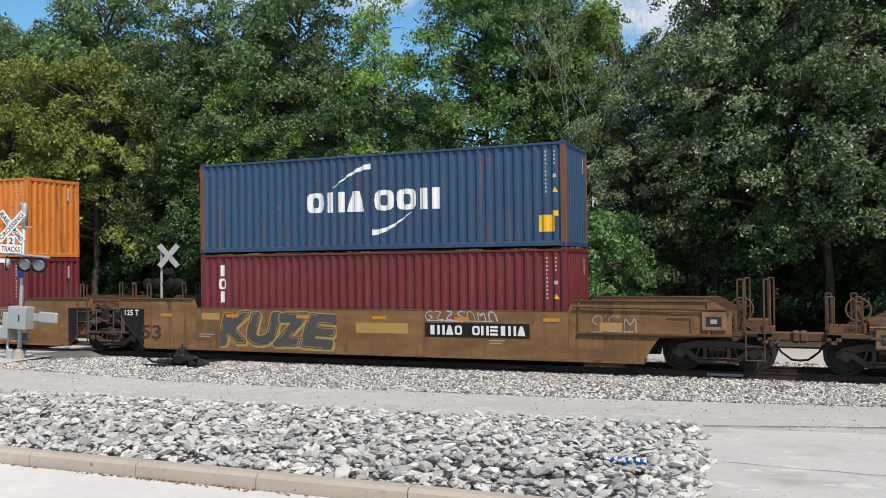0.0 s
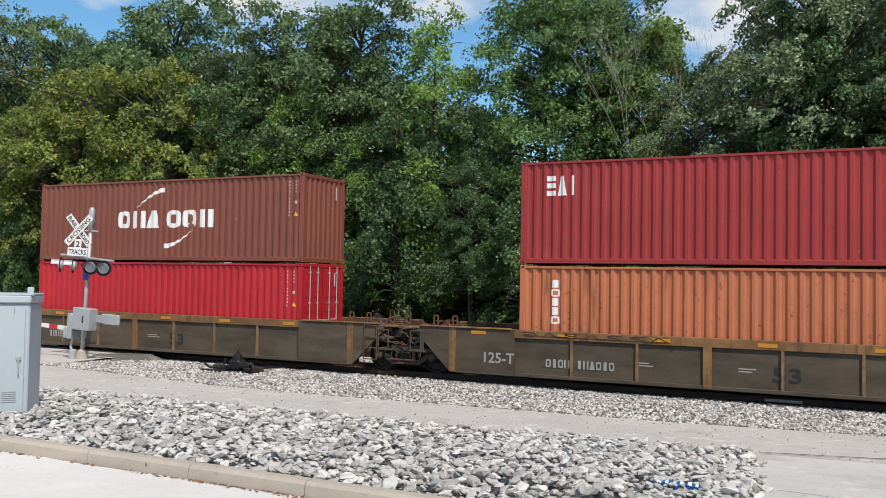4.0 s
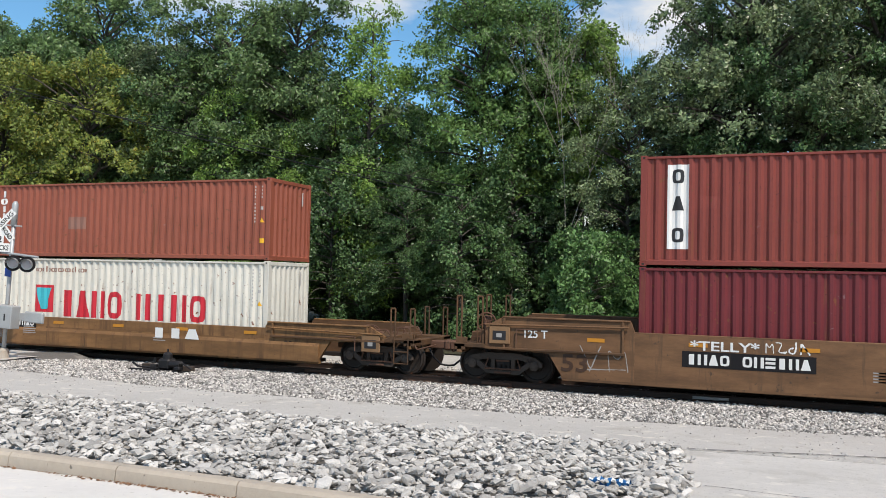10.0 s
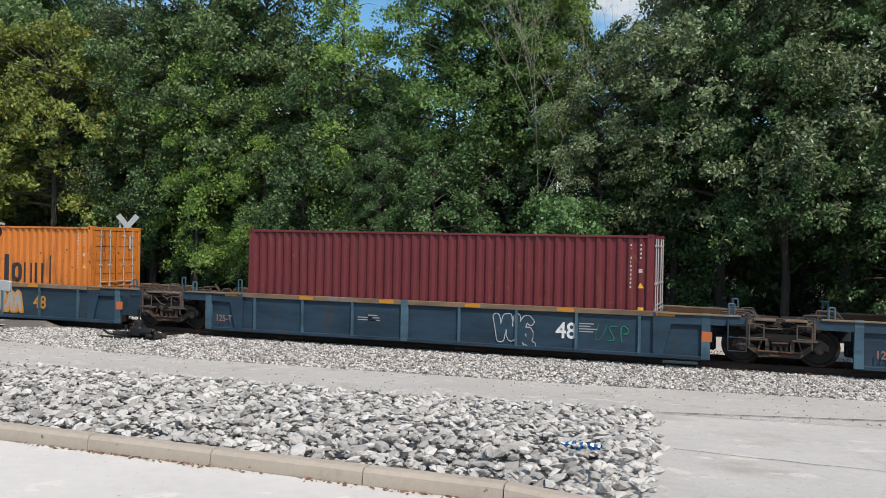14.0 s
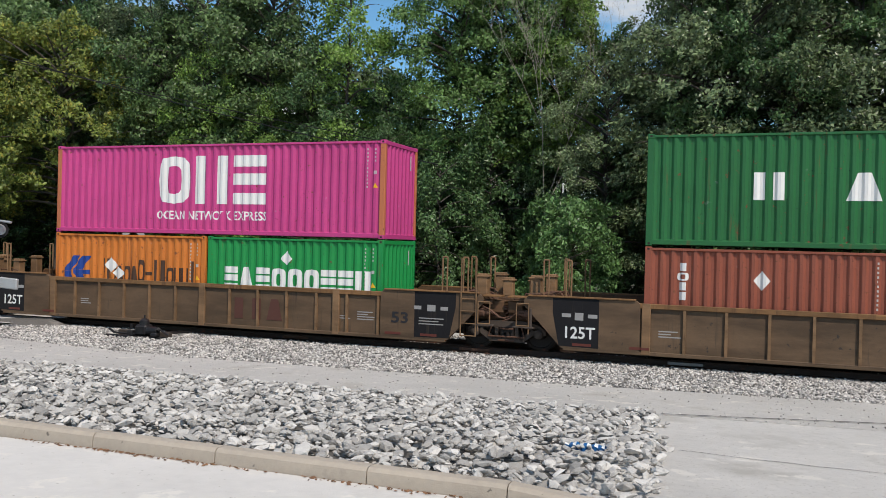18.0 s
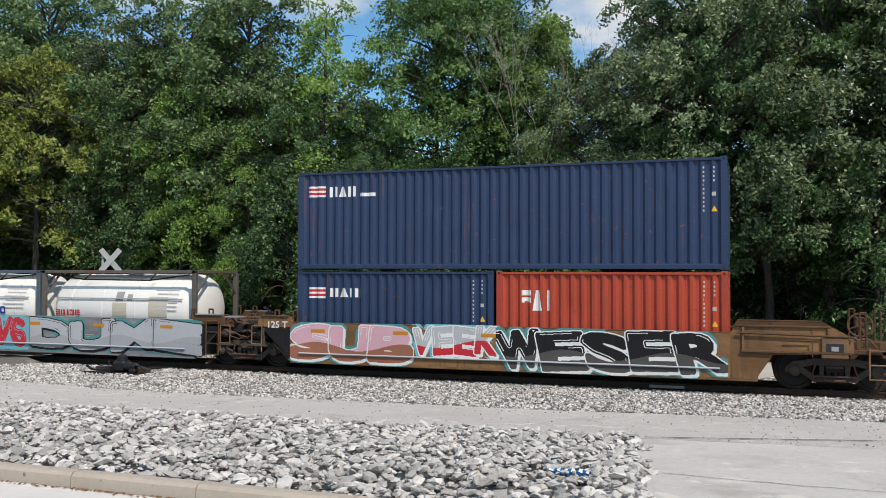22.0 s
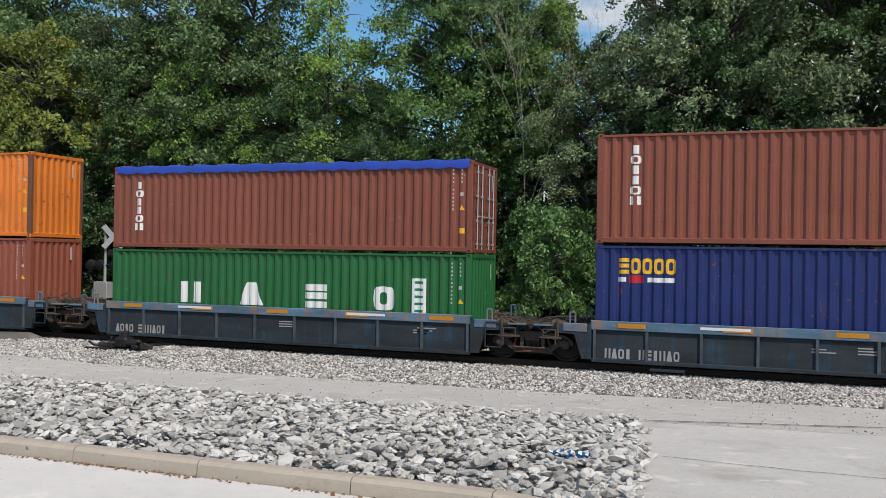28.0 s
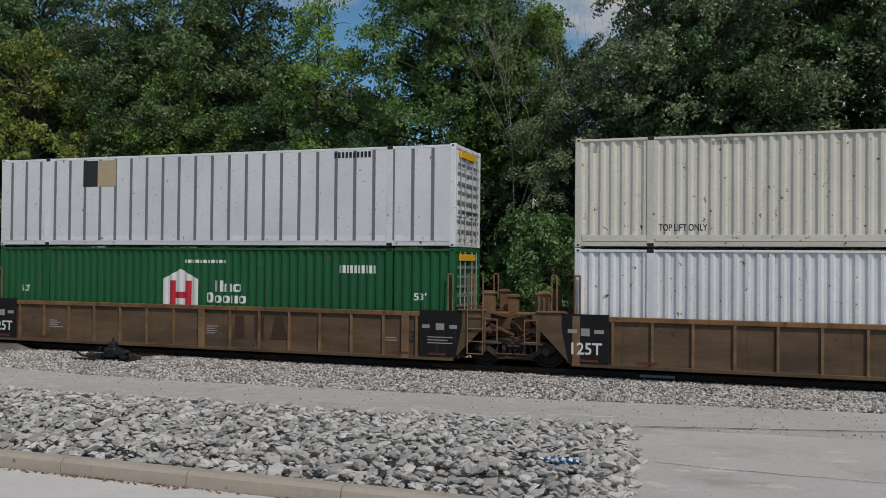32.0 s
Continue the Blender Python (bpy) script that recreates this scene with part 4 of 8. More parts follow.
def sign_hapag(ob, L, emblem, word, ink=None):
    """The blue chevrons and the dark line name, each in its box x0, x1, z0, z1."""
    x, x1, z, z1 = emblem
    w, s = (x1 - x) / 1.18, z1 - z
    q = lambda pts: [(x + a * w, z + b * s) for a, b in pts]
    on_side(ob, "emblem", [q(p) for p in (((0, .44), (.33, .44), (.74, 1), (.44, 1)), ((0, .435), (.33, .435), (.48, 0), (.17, 0)), ((.43, .5), (.8, .5), (1.18, 1), (.8, 1)), ((.43, .495), (.45, .335), (1.12, .335), (1.12, .495)), ((.47, .33), (.82, .33), (1.0, 0), (.68, 0)))], NAVYINK, L)
    on_side(ob, "line_name", blocks("UraraR-ITruuI", *word, 0.72, 0.2), ink or INK, L)

def swoosh(x0, x1, z0, z1, up):
    """A tapering arc, rising from a fine point (up) or falling to one."""
    out, n = [], 9
    def at(t):
        a = t * 1.5
        return (x0 + t * (x1 - x0), z0 + (z1 - z0) * (math.sin(a) if up else 1 - math.cos(a)))
    for k in range(n):
        (xa, za), (xb, zb) = at(k / n), at((k + 1) / n)
        wa, wb = [0.16 * (q if up else 1 - q) + 0.015 for q in (k / n, (k + 1) / n)]
        out.append([(xa, za - wa / 2), (xb, zb - wb / 2), (xb, zb + wb / 2), (xa, za + wa / 2)])
    return out

def sign_cma(ob, L, x0, x1, z0, z1, up=None, down=None):
    w = (x1 - x0)
    polys = blocks("RUA", x0, x0 + 0.46 * w, z0, z1, stroke=0.24) + blocks("RRU", x0 + 0.51 * w, x1, z0, z1, stroke=0.24)
    if up:
        polys += swoosh(*up, True)
    if down:
        polys += swoosh(*down, False)
    on_side(ob, "line_name", polys, WHITE, L)

def sign_four(ob, L, four, panel, material=None):
    """Four spaced signs and a tall white panel."""
    w = []
    for c, box in zip("UABR", four):
        w += blocks(c, *box, stroke=0.24)
    on_side(ob, "line_name", w, material or WHITE, L)
    on_side(ob, "white_panel", [rect(*panel)], WHITE, L)
    x0, x1, z0, z1 = panel
    m = draped([rect(x0 + 0.1, x1 - 0.08, z0 + (z1 - z0) * (k + 0.25) / 5, z0 + (z1 - z0) * (k + 0.6) / 5) for k in range(5)], -L / 2 + 0.12, -1.219 + 0.02, False, 0.006)
    part("panel_mark", m, GREENINK, ob)

def sign_lighthouse(ob, L, H, x, up=0.0):
    H = H + up
    on_side(ob, "sign_board", [rect(x - 0.03, x + 1.36, H - 1.0, H - 0.3)], WHITE, L)
    part("sign_face", draped([rect(x, x + 1.33, H - 0.97, H - 0.33)], -L / 2 + 0.12, -1.199, False, 0.006), INK, ob)
    part("sign_beam", draped([[(x + 0.35, H - 0.5), (x + 1.3, H - 0.62), (x + 1.3, H - 0.36), (x + 0.35, H - 0.46)]], -L / 2 + 0.12, -1.199, False, 0.009), YELLOW, ob)
    part("line_name", draped(blocks("Brbrru", x + 0.28, x + 1.3, H - 0.93, H - 0.66, 0.75) + [rect(x + 0.08, x + 0.2, H - 0.93, H - 0.45)], -L / 2 + 0.12, -1.199, False, 0.009), WHITE, ob)

def sign_small(ob, L, H, word, x0, x1, z0, z1, material=None):
    on_side(ob, "line_name", blocks(word, x0, x1, z0, z1, 0.72, 0.22), material or WHITE, L)

def words(ob, text, x0, x1, z0, z1, material, L=12.192):
    on_side(ob, "lettering", fitted(text, x0, x1, z0, z1), material, L)

def tank_container(label, frame_mat, logo=None, L=6.058, H=2.591):
    """A tank in a container frame, with its walkway, straps and labels."""
    ob = thing("tank_container", label, "tank container", "containers on the train")
    h, w = L / 2, 1.219
    for s in (-1, 1):
        part("top_rail", shared(("tt", s, frame_mat.name), lambda: Mesh().box(-h, h, *sorted((s * w, s * (w - 0.09))), H - 0.1, H, 0.012).data("top_rail", frame_mat)), frame_mat, ob)
        part("bottom_rail", shared(("tb", s, frame_mat.name), lambda: Mesh().box(-h, h, *sorted((s * w, s * (w - 0.1))), 0.0, 0.14, 0.012).data("bottom_rail", frame_mat)), frame_mat, ob)
        for e in (-1, 1):
            part("corner_post", shared(("tp", s, e, frame_mat.name), lambda: Mesh().box(*sorted((e * h, e * (h - 0.15))), *sorted((s * w, s * (w - 0.13))), 0, H, 0.012).data("corner_post", frame_mat)), frame_mat, ob)
            part("end_brace", shared(("te", s, e, frame_mat.name), lambda: Mesh().rod((e * (h - 0.06), s * (w - 0.1), 0.9), (e * (h - 0.06), s * 0.35, 0.12), 0.045).data("end_brace", frame_mat)), frame_mat, ob)
            part("end_brace", shared(("tf", s, e, frame_mat.name), lambda: Mesh().rod((e * (h - 0.06), s * (w - 0.1), H - 0.75), (e * (h - 0.06), s * 0.4, H - 0.1), 0.04).data("end_brace", frame_mat)), frame_mat, ob)
    for e in (-1, 1):
        part("end_header", shared(("th", e, frame_mat.name), lambda: Mesh().box(*sorted((e * h, e * (h - 0.1))), -w + 0.13, w - 0.13, H - 0.1, H, 0.012).data("end_header", frame_mat)), frame_mat, ob)
        part("end_sill", shared(("ts", e, frame_mat.name), lambda: Mesh().box(*sorted((e * h, e * (h - 0.1))), -w + 0.13, w - 0.13, 0, 0.13, 0.012).data("end_sill", frame_mat)), frame_mat, ob)
    R, zc = 1.13, 1.33
    def vessel():
        rings = [(-h + 0.16, 0.12), (-h + 0.19, 0.45), (-h + 0.27, 0.8), (-h + 0.42, 1.02), (-h + 0.62, R), (h - 0.62, R), (h - 0.42, 1.02), (h - 0.27, 0.8), (h - 0.19, 0.45), (h - 0.16, 0.12)]
        return Mesh().lathe(rings, (0, 0, zc), "x", 40).data("vessel", TANK, True)
    part("vessel", shared("vessel", vessel), TANK, ob)
    for i, xb in enumerate((-1.9, -0.65, 0.65, 1.9)):
        part("strap", shared(("strap", i), lambda: Mesh().lathe([(xb - 0.025, R + 0.004), (xb - 0.025, R + 0.012), (xb + 0.025, R + 0.012), (xb + 0.025, R + 0.004)], (0, 0, zc), "x", 40).data("strap", TANK)), TANK, ob)
    part("belt_seam", shared("belt", lambda: Mesh().box(-h + 0.55, h - 0.55, -R - 0.012, -R + 0.02, zc + 0.33, zc + 0.37, 0.004).data("belt_seam", GALV)), GALV, ob)
    part("walkway", shared("walk", lambda: Mesh().box(-h + 0.1, h - 0.1, -0.72, -0.25, H - 0.09, H - 0.05).box(-0.3, 0.3, -0.25, 0.3, H - 0.16, H - 0.06, 0.02).data("walkway", GALV)), GALV, ob)
    part("hose_rail", shared("hose", lambda: Mesh().path([(-h + 0.3, -w + 0.12, H - 0.14), (-1.4, -w + 0.16, H - 0.3), (1.2, -w + 0.16, H - 0.32), (h - 0.3, -w + 0.12, H - 0.14)], 0.022).path([(-1.4, -w + 0.16, H - 0.3), (-1.2, -w + 0.3, H - 0.08)], 0.02).path([(1.2, -w + 0.16, H - 0.32), (1.35, -w + 0.3, H - 0.08)], 0.02).data("hose_rail", STEEL)), STEEL, ob)
    def wrap(polys):
        m = Mesh()
        for q in polys:
            zz = sorted({p[1] for p in q})
            x0, x1, a, b = min(p[0] for p in q), max(p[0] for p in q), zz[0], zz[-1]
            n = max(2, int((b - a) / 0.08))
            p = []
            for i in range(n + 1):
                z = a + (b - a) * i / n
                y = -math.sqrt(max(0.01, (R + 0.016) ** 2 - (z - zc) ** 2))
                p += [(x0, y, z), (x1, y, z)]
            m.add(p, [(2 * i, 2 * i + 1, 2 * i + 3, 2 * i + 2) for i in range(n)])
        return m
    part("code_marking", wrap([rect(h - 1.65 + 0.1 * (i % 2), h - 0.75, 1.95 - 0.13 * i, 1.99 - 0.13 * i) for i in range(6)]), CODEINK, ob)["kind"] = "stuff"
    part("hazard_label", wrap([rect(-0.1, 0.2, 1.6, 1.9), rect(0.35, 0.55, 1.62, 1.82)]), GREYINK, ob)
    if logo:
        for polys, material in logo:
            part("line_name", wrap(polys), material, ob)
    return ob


# ---- well cars ----
KIND = {  # sill bottom, chord bottom, sill top, end top, sill paint, chord paint, posts, floor height
    "smooth": dict(bot=0.25, chord=1.50, top=1.55, end=1.80, sill="caryellow", rim="carbrown", end_paint="caryellow", posts=0, floor=0.36),
    "dingy": dict(bot=0.25, chord=1.50, top=1.55, end=1.80, sill="cardingy", rim="cardingy", end_paint="cardingy", posts=0, floor=0.36),
    "chord": dict(post="posttan", bot=0.20, chord=1.20, top=1.44, end=1.42, sill="carmud", rim="caryellow", end_paint="carmud", posts=9, floor=0.36),
    "ribbed": dict(post="posttan", bot=0.20, chord=1.34, top=1.47, end=1.53, sill="cartan", rim="caryellow", end_paint="cartan", posts=16, floor=0.36),
    "single": dict(bot=0.26, chord=0.86, top=1.20, end=1.36, sill="caryellow", rim="caryellow", end_paint="caryellow", posts=0, floor=0.35),
    "blue": dict(post="postblue", bot=0.14, chord=1.12, top=1.26, end=1.20, sill="carblue", rim="carrail", end_paint="carblue", posts=9, floor=0.33),
    "bran": dict(post="postslate", bot=0.17, chord=0.95, top=1.19, end=1.05, sill="carslate", rim="carchord", end_paint="carslate", posts=9, floor=0.29),
    "tagged": dict(bot=0.27, chord=1.36, top=1.41, end=1.55, sill="caryellow", rim="carbrown", end_paint="caryellow", posts=0, floor=0.33),
    "silver": dict(bot=0.27, chord=1.36, top=1.41, end=1.55, sill="cargrey", rim="cargrey", end_paint="carbrown", posts=0, floor=0.33),
}
YS = 1.42   # half width over the sills


def truck(parent, x, big=False):
    """A two-axle freight bogie under a car: bolster, two cast side frames, springs, wheels."""
    r = 0.48 if big else 0.43
    g = 0.90
    bogie = new("truck")
    bogie.parent = parent
    bogie.location = (x, 0, 0)
    part("bolster", shared("bolster", lambda: Mesh().box(-0.22, 0.22, -1.05, 1.05, 0.45, 0.72, 0.03).data("bolster", STEEL)), STEEL, bogie)
    part("brake_beam", shared("beam", lambda: Mesh().box(-0.42, 0.42, -0.85, 0.85, 0.16, 0.46, 0.03).data("brake_beam", STEEL)), STEEL, bogie)
    for s in (-1, 1):
        def side():
            m = Mesh()
            y0, y1 = sorted((s * 0.93, s * 1.06))
            top = [(-1.12, 0.56), (-0.95, 0.70), (-0.45, 0.80), (0.45, 0.80), (0.95, 0.70), (1.12, 0.56), (1.12, 0.44), (0.92, 0.44), (0.86, 0.54), (0.5, 0.62), (-0.5, 0.62), (-0.86, 0.54), (-0.92, 0.44), (-1.12, 0.44)]
            for i in range(6):
                m.prism([top[i], top[i + 1], top[12 - i], top[13 - i]] if i < 5 else [top[5], top[6], top[7], top[8]], y0, y1)
            m.prism([(-0.5, 0.22), (0.5, 0.22), (0.42, 0.32), (-0.42, 0.32)], y0, y1)
            for e in (-1, 1):
                m.prism([(e * 0.46, 0.22), (e * 0.98, 0.58), (e * 0.86, 0.66), (e * 0.36, 0.32)], y0, y1)
                m.prism([(e * 0.24, 0.3), (e * 0.34, 0.3), (e * 0.34, 0.64), (e * 0.24, 0.64)], y0, y1)
            return m.data("side_frame", CAST)
        part("side_frame", shared(("sf", s), side), CAST, bogie)
        part("spring_nest", shared(("sp", s), lambda: Mesh().rod((-0.13, s * 1.0, 0.3), (-0.13, s * 1.0, 0.55), 0.06, 10).rod((0.02, s * 1.0, 0.3), (0.02, s * 1.0, 0.55), 0.06, 10).rod((0.15, s * 1.0, 0.3), (0.15, s * 1.0, 0.55), 0.05, 10).data("spring_nest", STEEL)), STEEL, bogie)
        for e in (-1, 1):
            part("bearing_cap", shared(("bc", s, e, r), lambda: Mesh().lathe([(s * 0.95, 0.13), (s * 1.10, 0.13), (s * 1.13, 0.07)], (e * g, 0, r), "y", 14).data("bearing_cap", CAST)), CAST, bogie)
        part("brake_rigging", shared(("br", s), lambda: Mesh().rod((-0.52, s * 1.09, 0.36), (0.52, s * 1.09, 0.36), 0.025, 6).rod((-0.52, s * 1.08, 0.36), (-0.42, s * 1.08, 0.66), 0.022, 6).rod((0.52, s * 1.08, 0.36), (0.42, s * 1.08, 0.66), 0.022, 6).box(-0.2, 0.2, *sorted((s * 1.065, s * 1.10)), 0.56, 0.61, 0.008).box(-0.24, 0.24, *sorted((s * 1.065, s * 1.11)), 0.235, 0.285, 0.008).data("brake_rigging", RUSTY)), RUSTY, bogie)
    for e in (-1, 1):
        def wheels():
            m = Mesh().rod((0, -0.95, 0), (0, 0.95, 0), 0.085, 10)
            for s in (-1, 1):
                m.lathe([(s * 0.685, r * 0.3), (s * 0.685, r + 0.03), (s * 0.715, r + 0.028), (s * 0.725, r), (s * 0.80, r - 0.005), (s * 0.815, r * 0.86), (s * 0.77, r * 0.8), (s * 0.755, r * 0.38), (s * 0.82, r * 0.3), (s * 0.82, 0.1)], (0, 0, 0), "y", 28)
            return m.data("wheelset", WHEEL)
        w = part("wheelset", shared(("ws", r), wheels), WHEEL, bogie)
        w.location = (e * g, 0, r)
    return bogie


PATS = [[(.15, .02), (.1, .5), (.2, .95), (.55, .98), (.8, .8), (.75, .55), (.4, .48)], [(.9, .9), (.5, 1.0), (.15, .8), (.25, .55), (.7, .45), (.85, .2), (.5, .03), (.1, .12)], [(.1, 1.0), (.12, .4), (.3, .06), (.65, .06), (.85, .4), (.88, 1.0)],
        [(.05, .02), (.3, .55), (.48, 1.0), (.65, .55), (.92, .02)], [(.85, .85), (.5, 1.0), (.15, .75), (.1, .35), (.4, .03), (.85, .15), (.8, .48), (.5, .48)], [(.12, .0), (.14, 1.0), (.5, .35), (.85, 1.0), (.88, .0)], [(.1, .95), (.9, .9), (.2, .1), (.9, .05)]]
LAYER = [0]


def strokes_of(r, x0, x1, z0, z1, n, lean=0.2):
    """Segments of n abstract sprayed forms side by side."""
    seg, w, h = [], (x1 - x0) / n, z1 - z0
    for i in range(n):
        flip, turn, k = r.random() < 0.5, r.random() < 0.4, r.uniform(-lean, lean)
        a, b = x0 + w * i - 0.05 * w, x0 + w * (i + 1) + 0.05 * w
        pts = [((1 - p if flip else p), (1 - q if turn else q)) for p, q in PATS[r.randrange(7)]]
        pts = [(a + (b - a) * (0.1 + 0.8 * p) + k * (q - 0.5) * h, z0 + h * q) for p, q in pts]
        for _ in range(2 if lean > 0.3 else 1):
            cut = [pts[0]]
            for (xa, za), (xb, zb) in zip(pts, pts[1:]):
                cut += [(0.75 * xa + 0.25 * xb, 0.75 * za + 0.25 * zb), (0.25 * xa + 0.75 * xb, 0.25 * za + 0.75 * zb)]
            pts = cut + [pts[-1]]
        seg += list(zip(pts, pts[1:]))
        if r.random() < 0.5:
            t = pts[r.randrange(len(pts))]
            seg.append((t, (t[0] + r.uniform(-0.6, 0.6) * w, t[1] + r.uniform(-0.35, 0.35) * h)))
    return seg


def sprayed(X, Z, seg):
    """Distance of every grid place from the nearest segment."""
    d = np.full(X.shape, 9.0)
    for (xa, za), (xb, zb) in seg:
        ux, uz = xb - xa, zb - za
        t = np.clip(((X - xa) * ux + (Z - za) * uz) / (ux * ux + uz * uz + 1e-9), 0, 1)
        d = np.minimum(d, np.hypot(X - xa - t * ux, Z - za - t * uz))
    return d


def runs(kind, xs, zs, step, y):
    """Strips of one colour, row by row, laid side by side."""
    m = Mesh()
    for j, z in enumerate(zs):
        row = kind[j]
        cut = np.flatnonzero(np.diff(row)) + 1
        for a, b in zip([0, *cut], [*cut, len(row)]):
            if row[a] >= 0:
                xa, xb = xs[a] - step / 2, xs[b - 1] + step / 2
                m.add([(xa, y, z - step / 2), (xb, y, z - step / 2), (xb, y, z + step / 2), (xa, y, z + step / 2)], [(0, 1, 2, 3)], int(row[a]))
    return m


def graffiti(parent, x0, x1, z0, z1, fill, line, n, seed, y=-YS, cloud=None, label="", word="", second=None, drop=True, bold=0.07, slant=0.0):
    """A sprayed piece: bold forms (or a word) with an outline, a drop shadow and a cloud of colour behind."""
    r = random.Random(seed)
    step = 0.015
    xs, zs = np.arange(x0, x1, step), np.arange(z0, z1, step)
    X, Z = np.meshgrid(xs, zs)
    h = z1 - z0
    rim = 0.035
    if word:
        def grow(mask, k):
            for q in range(k):
                p = np.pad(mask, 1)
                mask = p[1:-1, 1:-1] | p[:-2, 1:-1] | p[2:, 1:-1] | p[1:-1, :-2] | p[1:-1, 2:]
                if q % 2:
                    mask = mask | p[:-2, :-2] | p[2:, 2:] | p[:-2, 2:] | p[2:, :-2]
            return mask
        wide = [0.55 if ch in "iI" else 1.0 for ch in word]
        w = (x1 - x0 - 0.1) / sum(wide)
        fat = max(2, int(bold * min(h, w) / step))
        pad = (fat + 4) * step
        at = x0 + 0.05
        inside, edge = np.zeros(X.shape, bool), np.zeros(X.shape, bool)
        for ch, share in zip(word, wide):
            k, up, tilt = slant + r.uniform(-0.12, 0.12), r.uniform(-0.03, 0.05) * h, r.uniform(-0.12, 0.12)
            ok_all = np.zeros(X.shape, bool)
            wl_ = w * share
            for t in fitted(ch, at - 0.05 * w + pad * 0.6, at + wl_ + 0.05 * w - pad * 0.6, z0 + pad + 0.02 * h, z1 - pad - (0.14 if ch.islower() else 0.02) * h):
                q = [(a + k * (b - z0 - h / 2), b + up + tilt * (a - at - wl_ / 2)) for a, b in t]
                area = (q[1][0] - q[0][0]) * (q[2][1] - q[0][1]) - (q[2][0] - q[0][0]) * (q[1][1] - q[0][1])
                if abs(area) < 1e-7:
                    continue
                ok = np.ones(X.shape, bool)
                for (xa, za), (xb, zb) in zip(q, q[1:] + q[:1]):
                    ok &= ((xb - xa) * (Z - za) - (zb - za) * (X - xa)) * area >= -1e-9
                ok_all |= ok
            core = grow(ok_all, fat)
            rimmed = grow(core, 2)
            inside = (inside & ~rimmed) | core
            edge |= rimmed
            at += wl_
        halo = grow(edge, 5)
        lines = inside & ~grow(~inside, 3) & grow(~inside, 4) & (np.sin(X * 3 + Z * 7 + seed) > 0.1)
    else:
        wd = (min(0.13 * (x1 - x0) / n, 0.12 * h) + 0.02) * (1 if drop else 1.15)
        rim = rim if drop else 0.022
        d = sprayed(X, Z, strokes_of(r, x0 + 0.1, x1 - 0.1, z0 + 0.13 * h, z1 - 0.13 * h, n))
        inside, edge, halo = d < wd, d < wd + rim, d < wd + rim + 0.16 + 0.08 * np.sin(X * 7 + seed)
        lines = (d > wd * 0.5) & (d < wd * 0.5 + 0.014) & (np.sin(X * 4 + Z * 9 + seed) > -0.2)
    shade = np.zeros(X.shape, bool)
    for k in range(1, 4 if drop else 1):
        shade[:-k, k:] |= edge[k:, :-k]
    kind = np.full(X.shape, -1)
    if cloud:
        kind[halo & ((np.sin(X * 3.1 + seed) + np.sin(Z * 6 + X)) > -1.2)] = 2
    kind[shade] = 1
    kind[edge] = 1
    kind[inside] = 0
    if drop:
        kind[lines] = 1
    if second:
        kind[inside & (np.sin(X * 2.3 + seed) * 0.12 + Z < z0 + 0.42 * h)] = 3
    LAYER[0] = (LAYER[0] + 1) % 6
    ob = part("graffiti", runs(kind, xs, zs, step, y - 0.005 - 0.0012 * LAYER[0]), [fill, line, cloud or line, second or fill], parent, label)
    ob["kind"] = "stuff"
    return ob


def scrawl(parent, x0, x1, z0, z1, material, seed, y=-YS, thick=0.016, word=""):
    """A thin sprayed tag in one colour."""
    r = random.Random(seed)
    if thick > 0.02:
        thick = 0.02
    n = max(2, int((x1 - x0) / (0.75 * (z1 - z0)) + 0.5))
    step = 0.011
    h = z1 - z0
    seg = strokes_of(r, x0, x1, z0 + 0.25 * h * r.random(), z1 - 0.2 * h * r.random(), min(n, 7), 0.35)
    if r.random() < 0.6:
        seg.append(((x0 + 0.1, z0 + 0.05), (x1 - 0.15, z0 + 0.12 * h)))
    seg = [((a, min(max(b, z0 + .02), z1 - .02)), (c, min(max(d, z0 + .02), z1 - .02))) for (a, b), (c, d) in seg]
    xs, zs = np.arange(x0 - 0.1, x1 + 0.1, step), np.arange(z0, z1, step)
    X, Z = np.meshgrid(xs, zs)
    LAYER[0] = (LAYER[0] + 1) % 6
    ob = part("spray_tag", runs(np.where(sprayed(X, Z, seg) < thick * (0.75 + 0.25 * np.sin(X * 5)), 0, -1), xs, zs, step, y - 0.004 - 0.0012 * LAYER[0]), material, parent)
    ob["kind"] = "stuff"


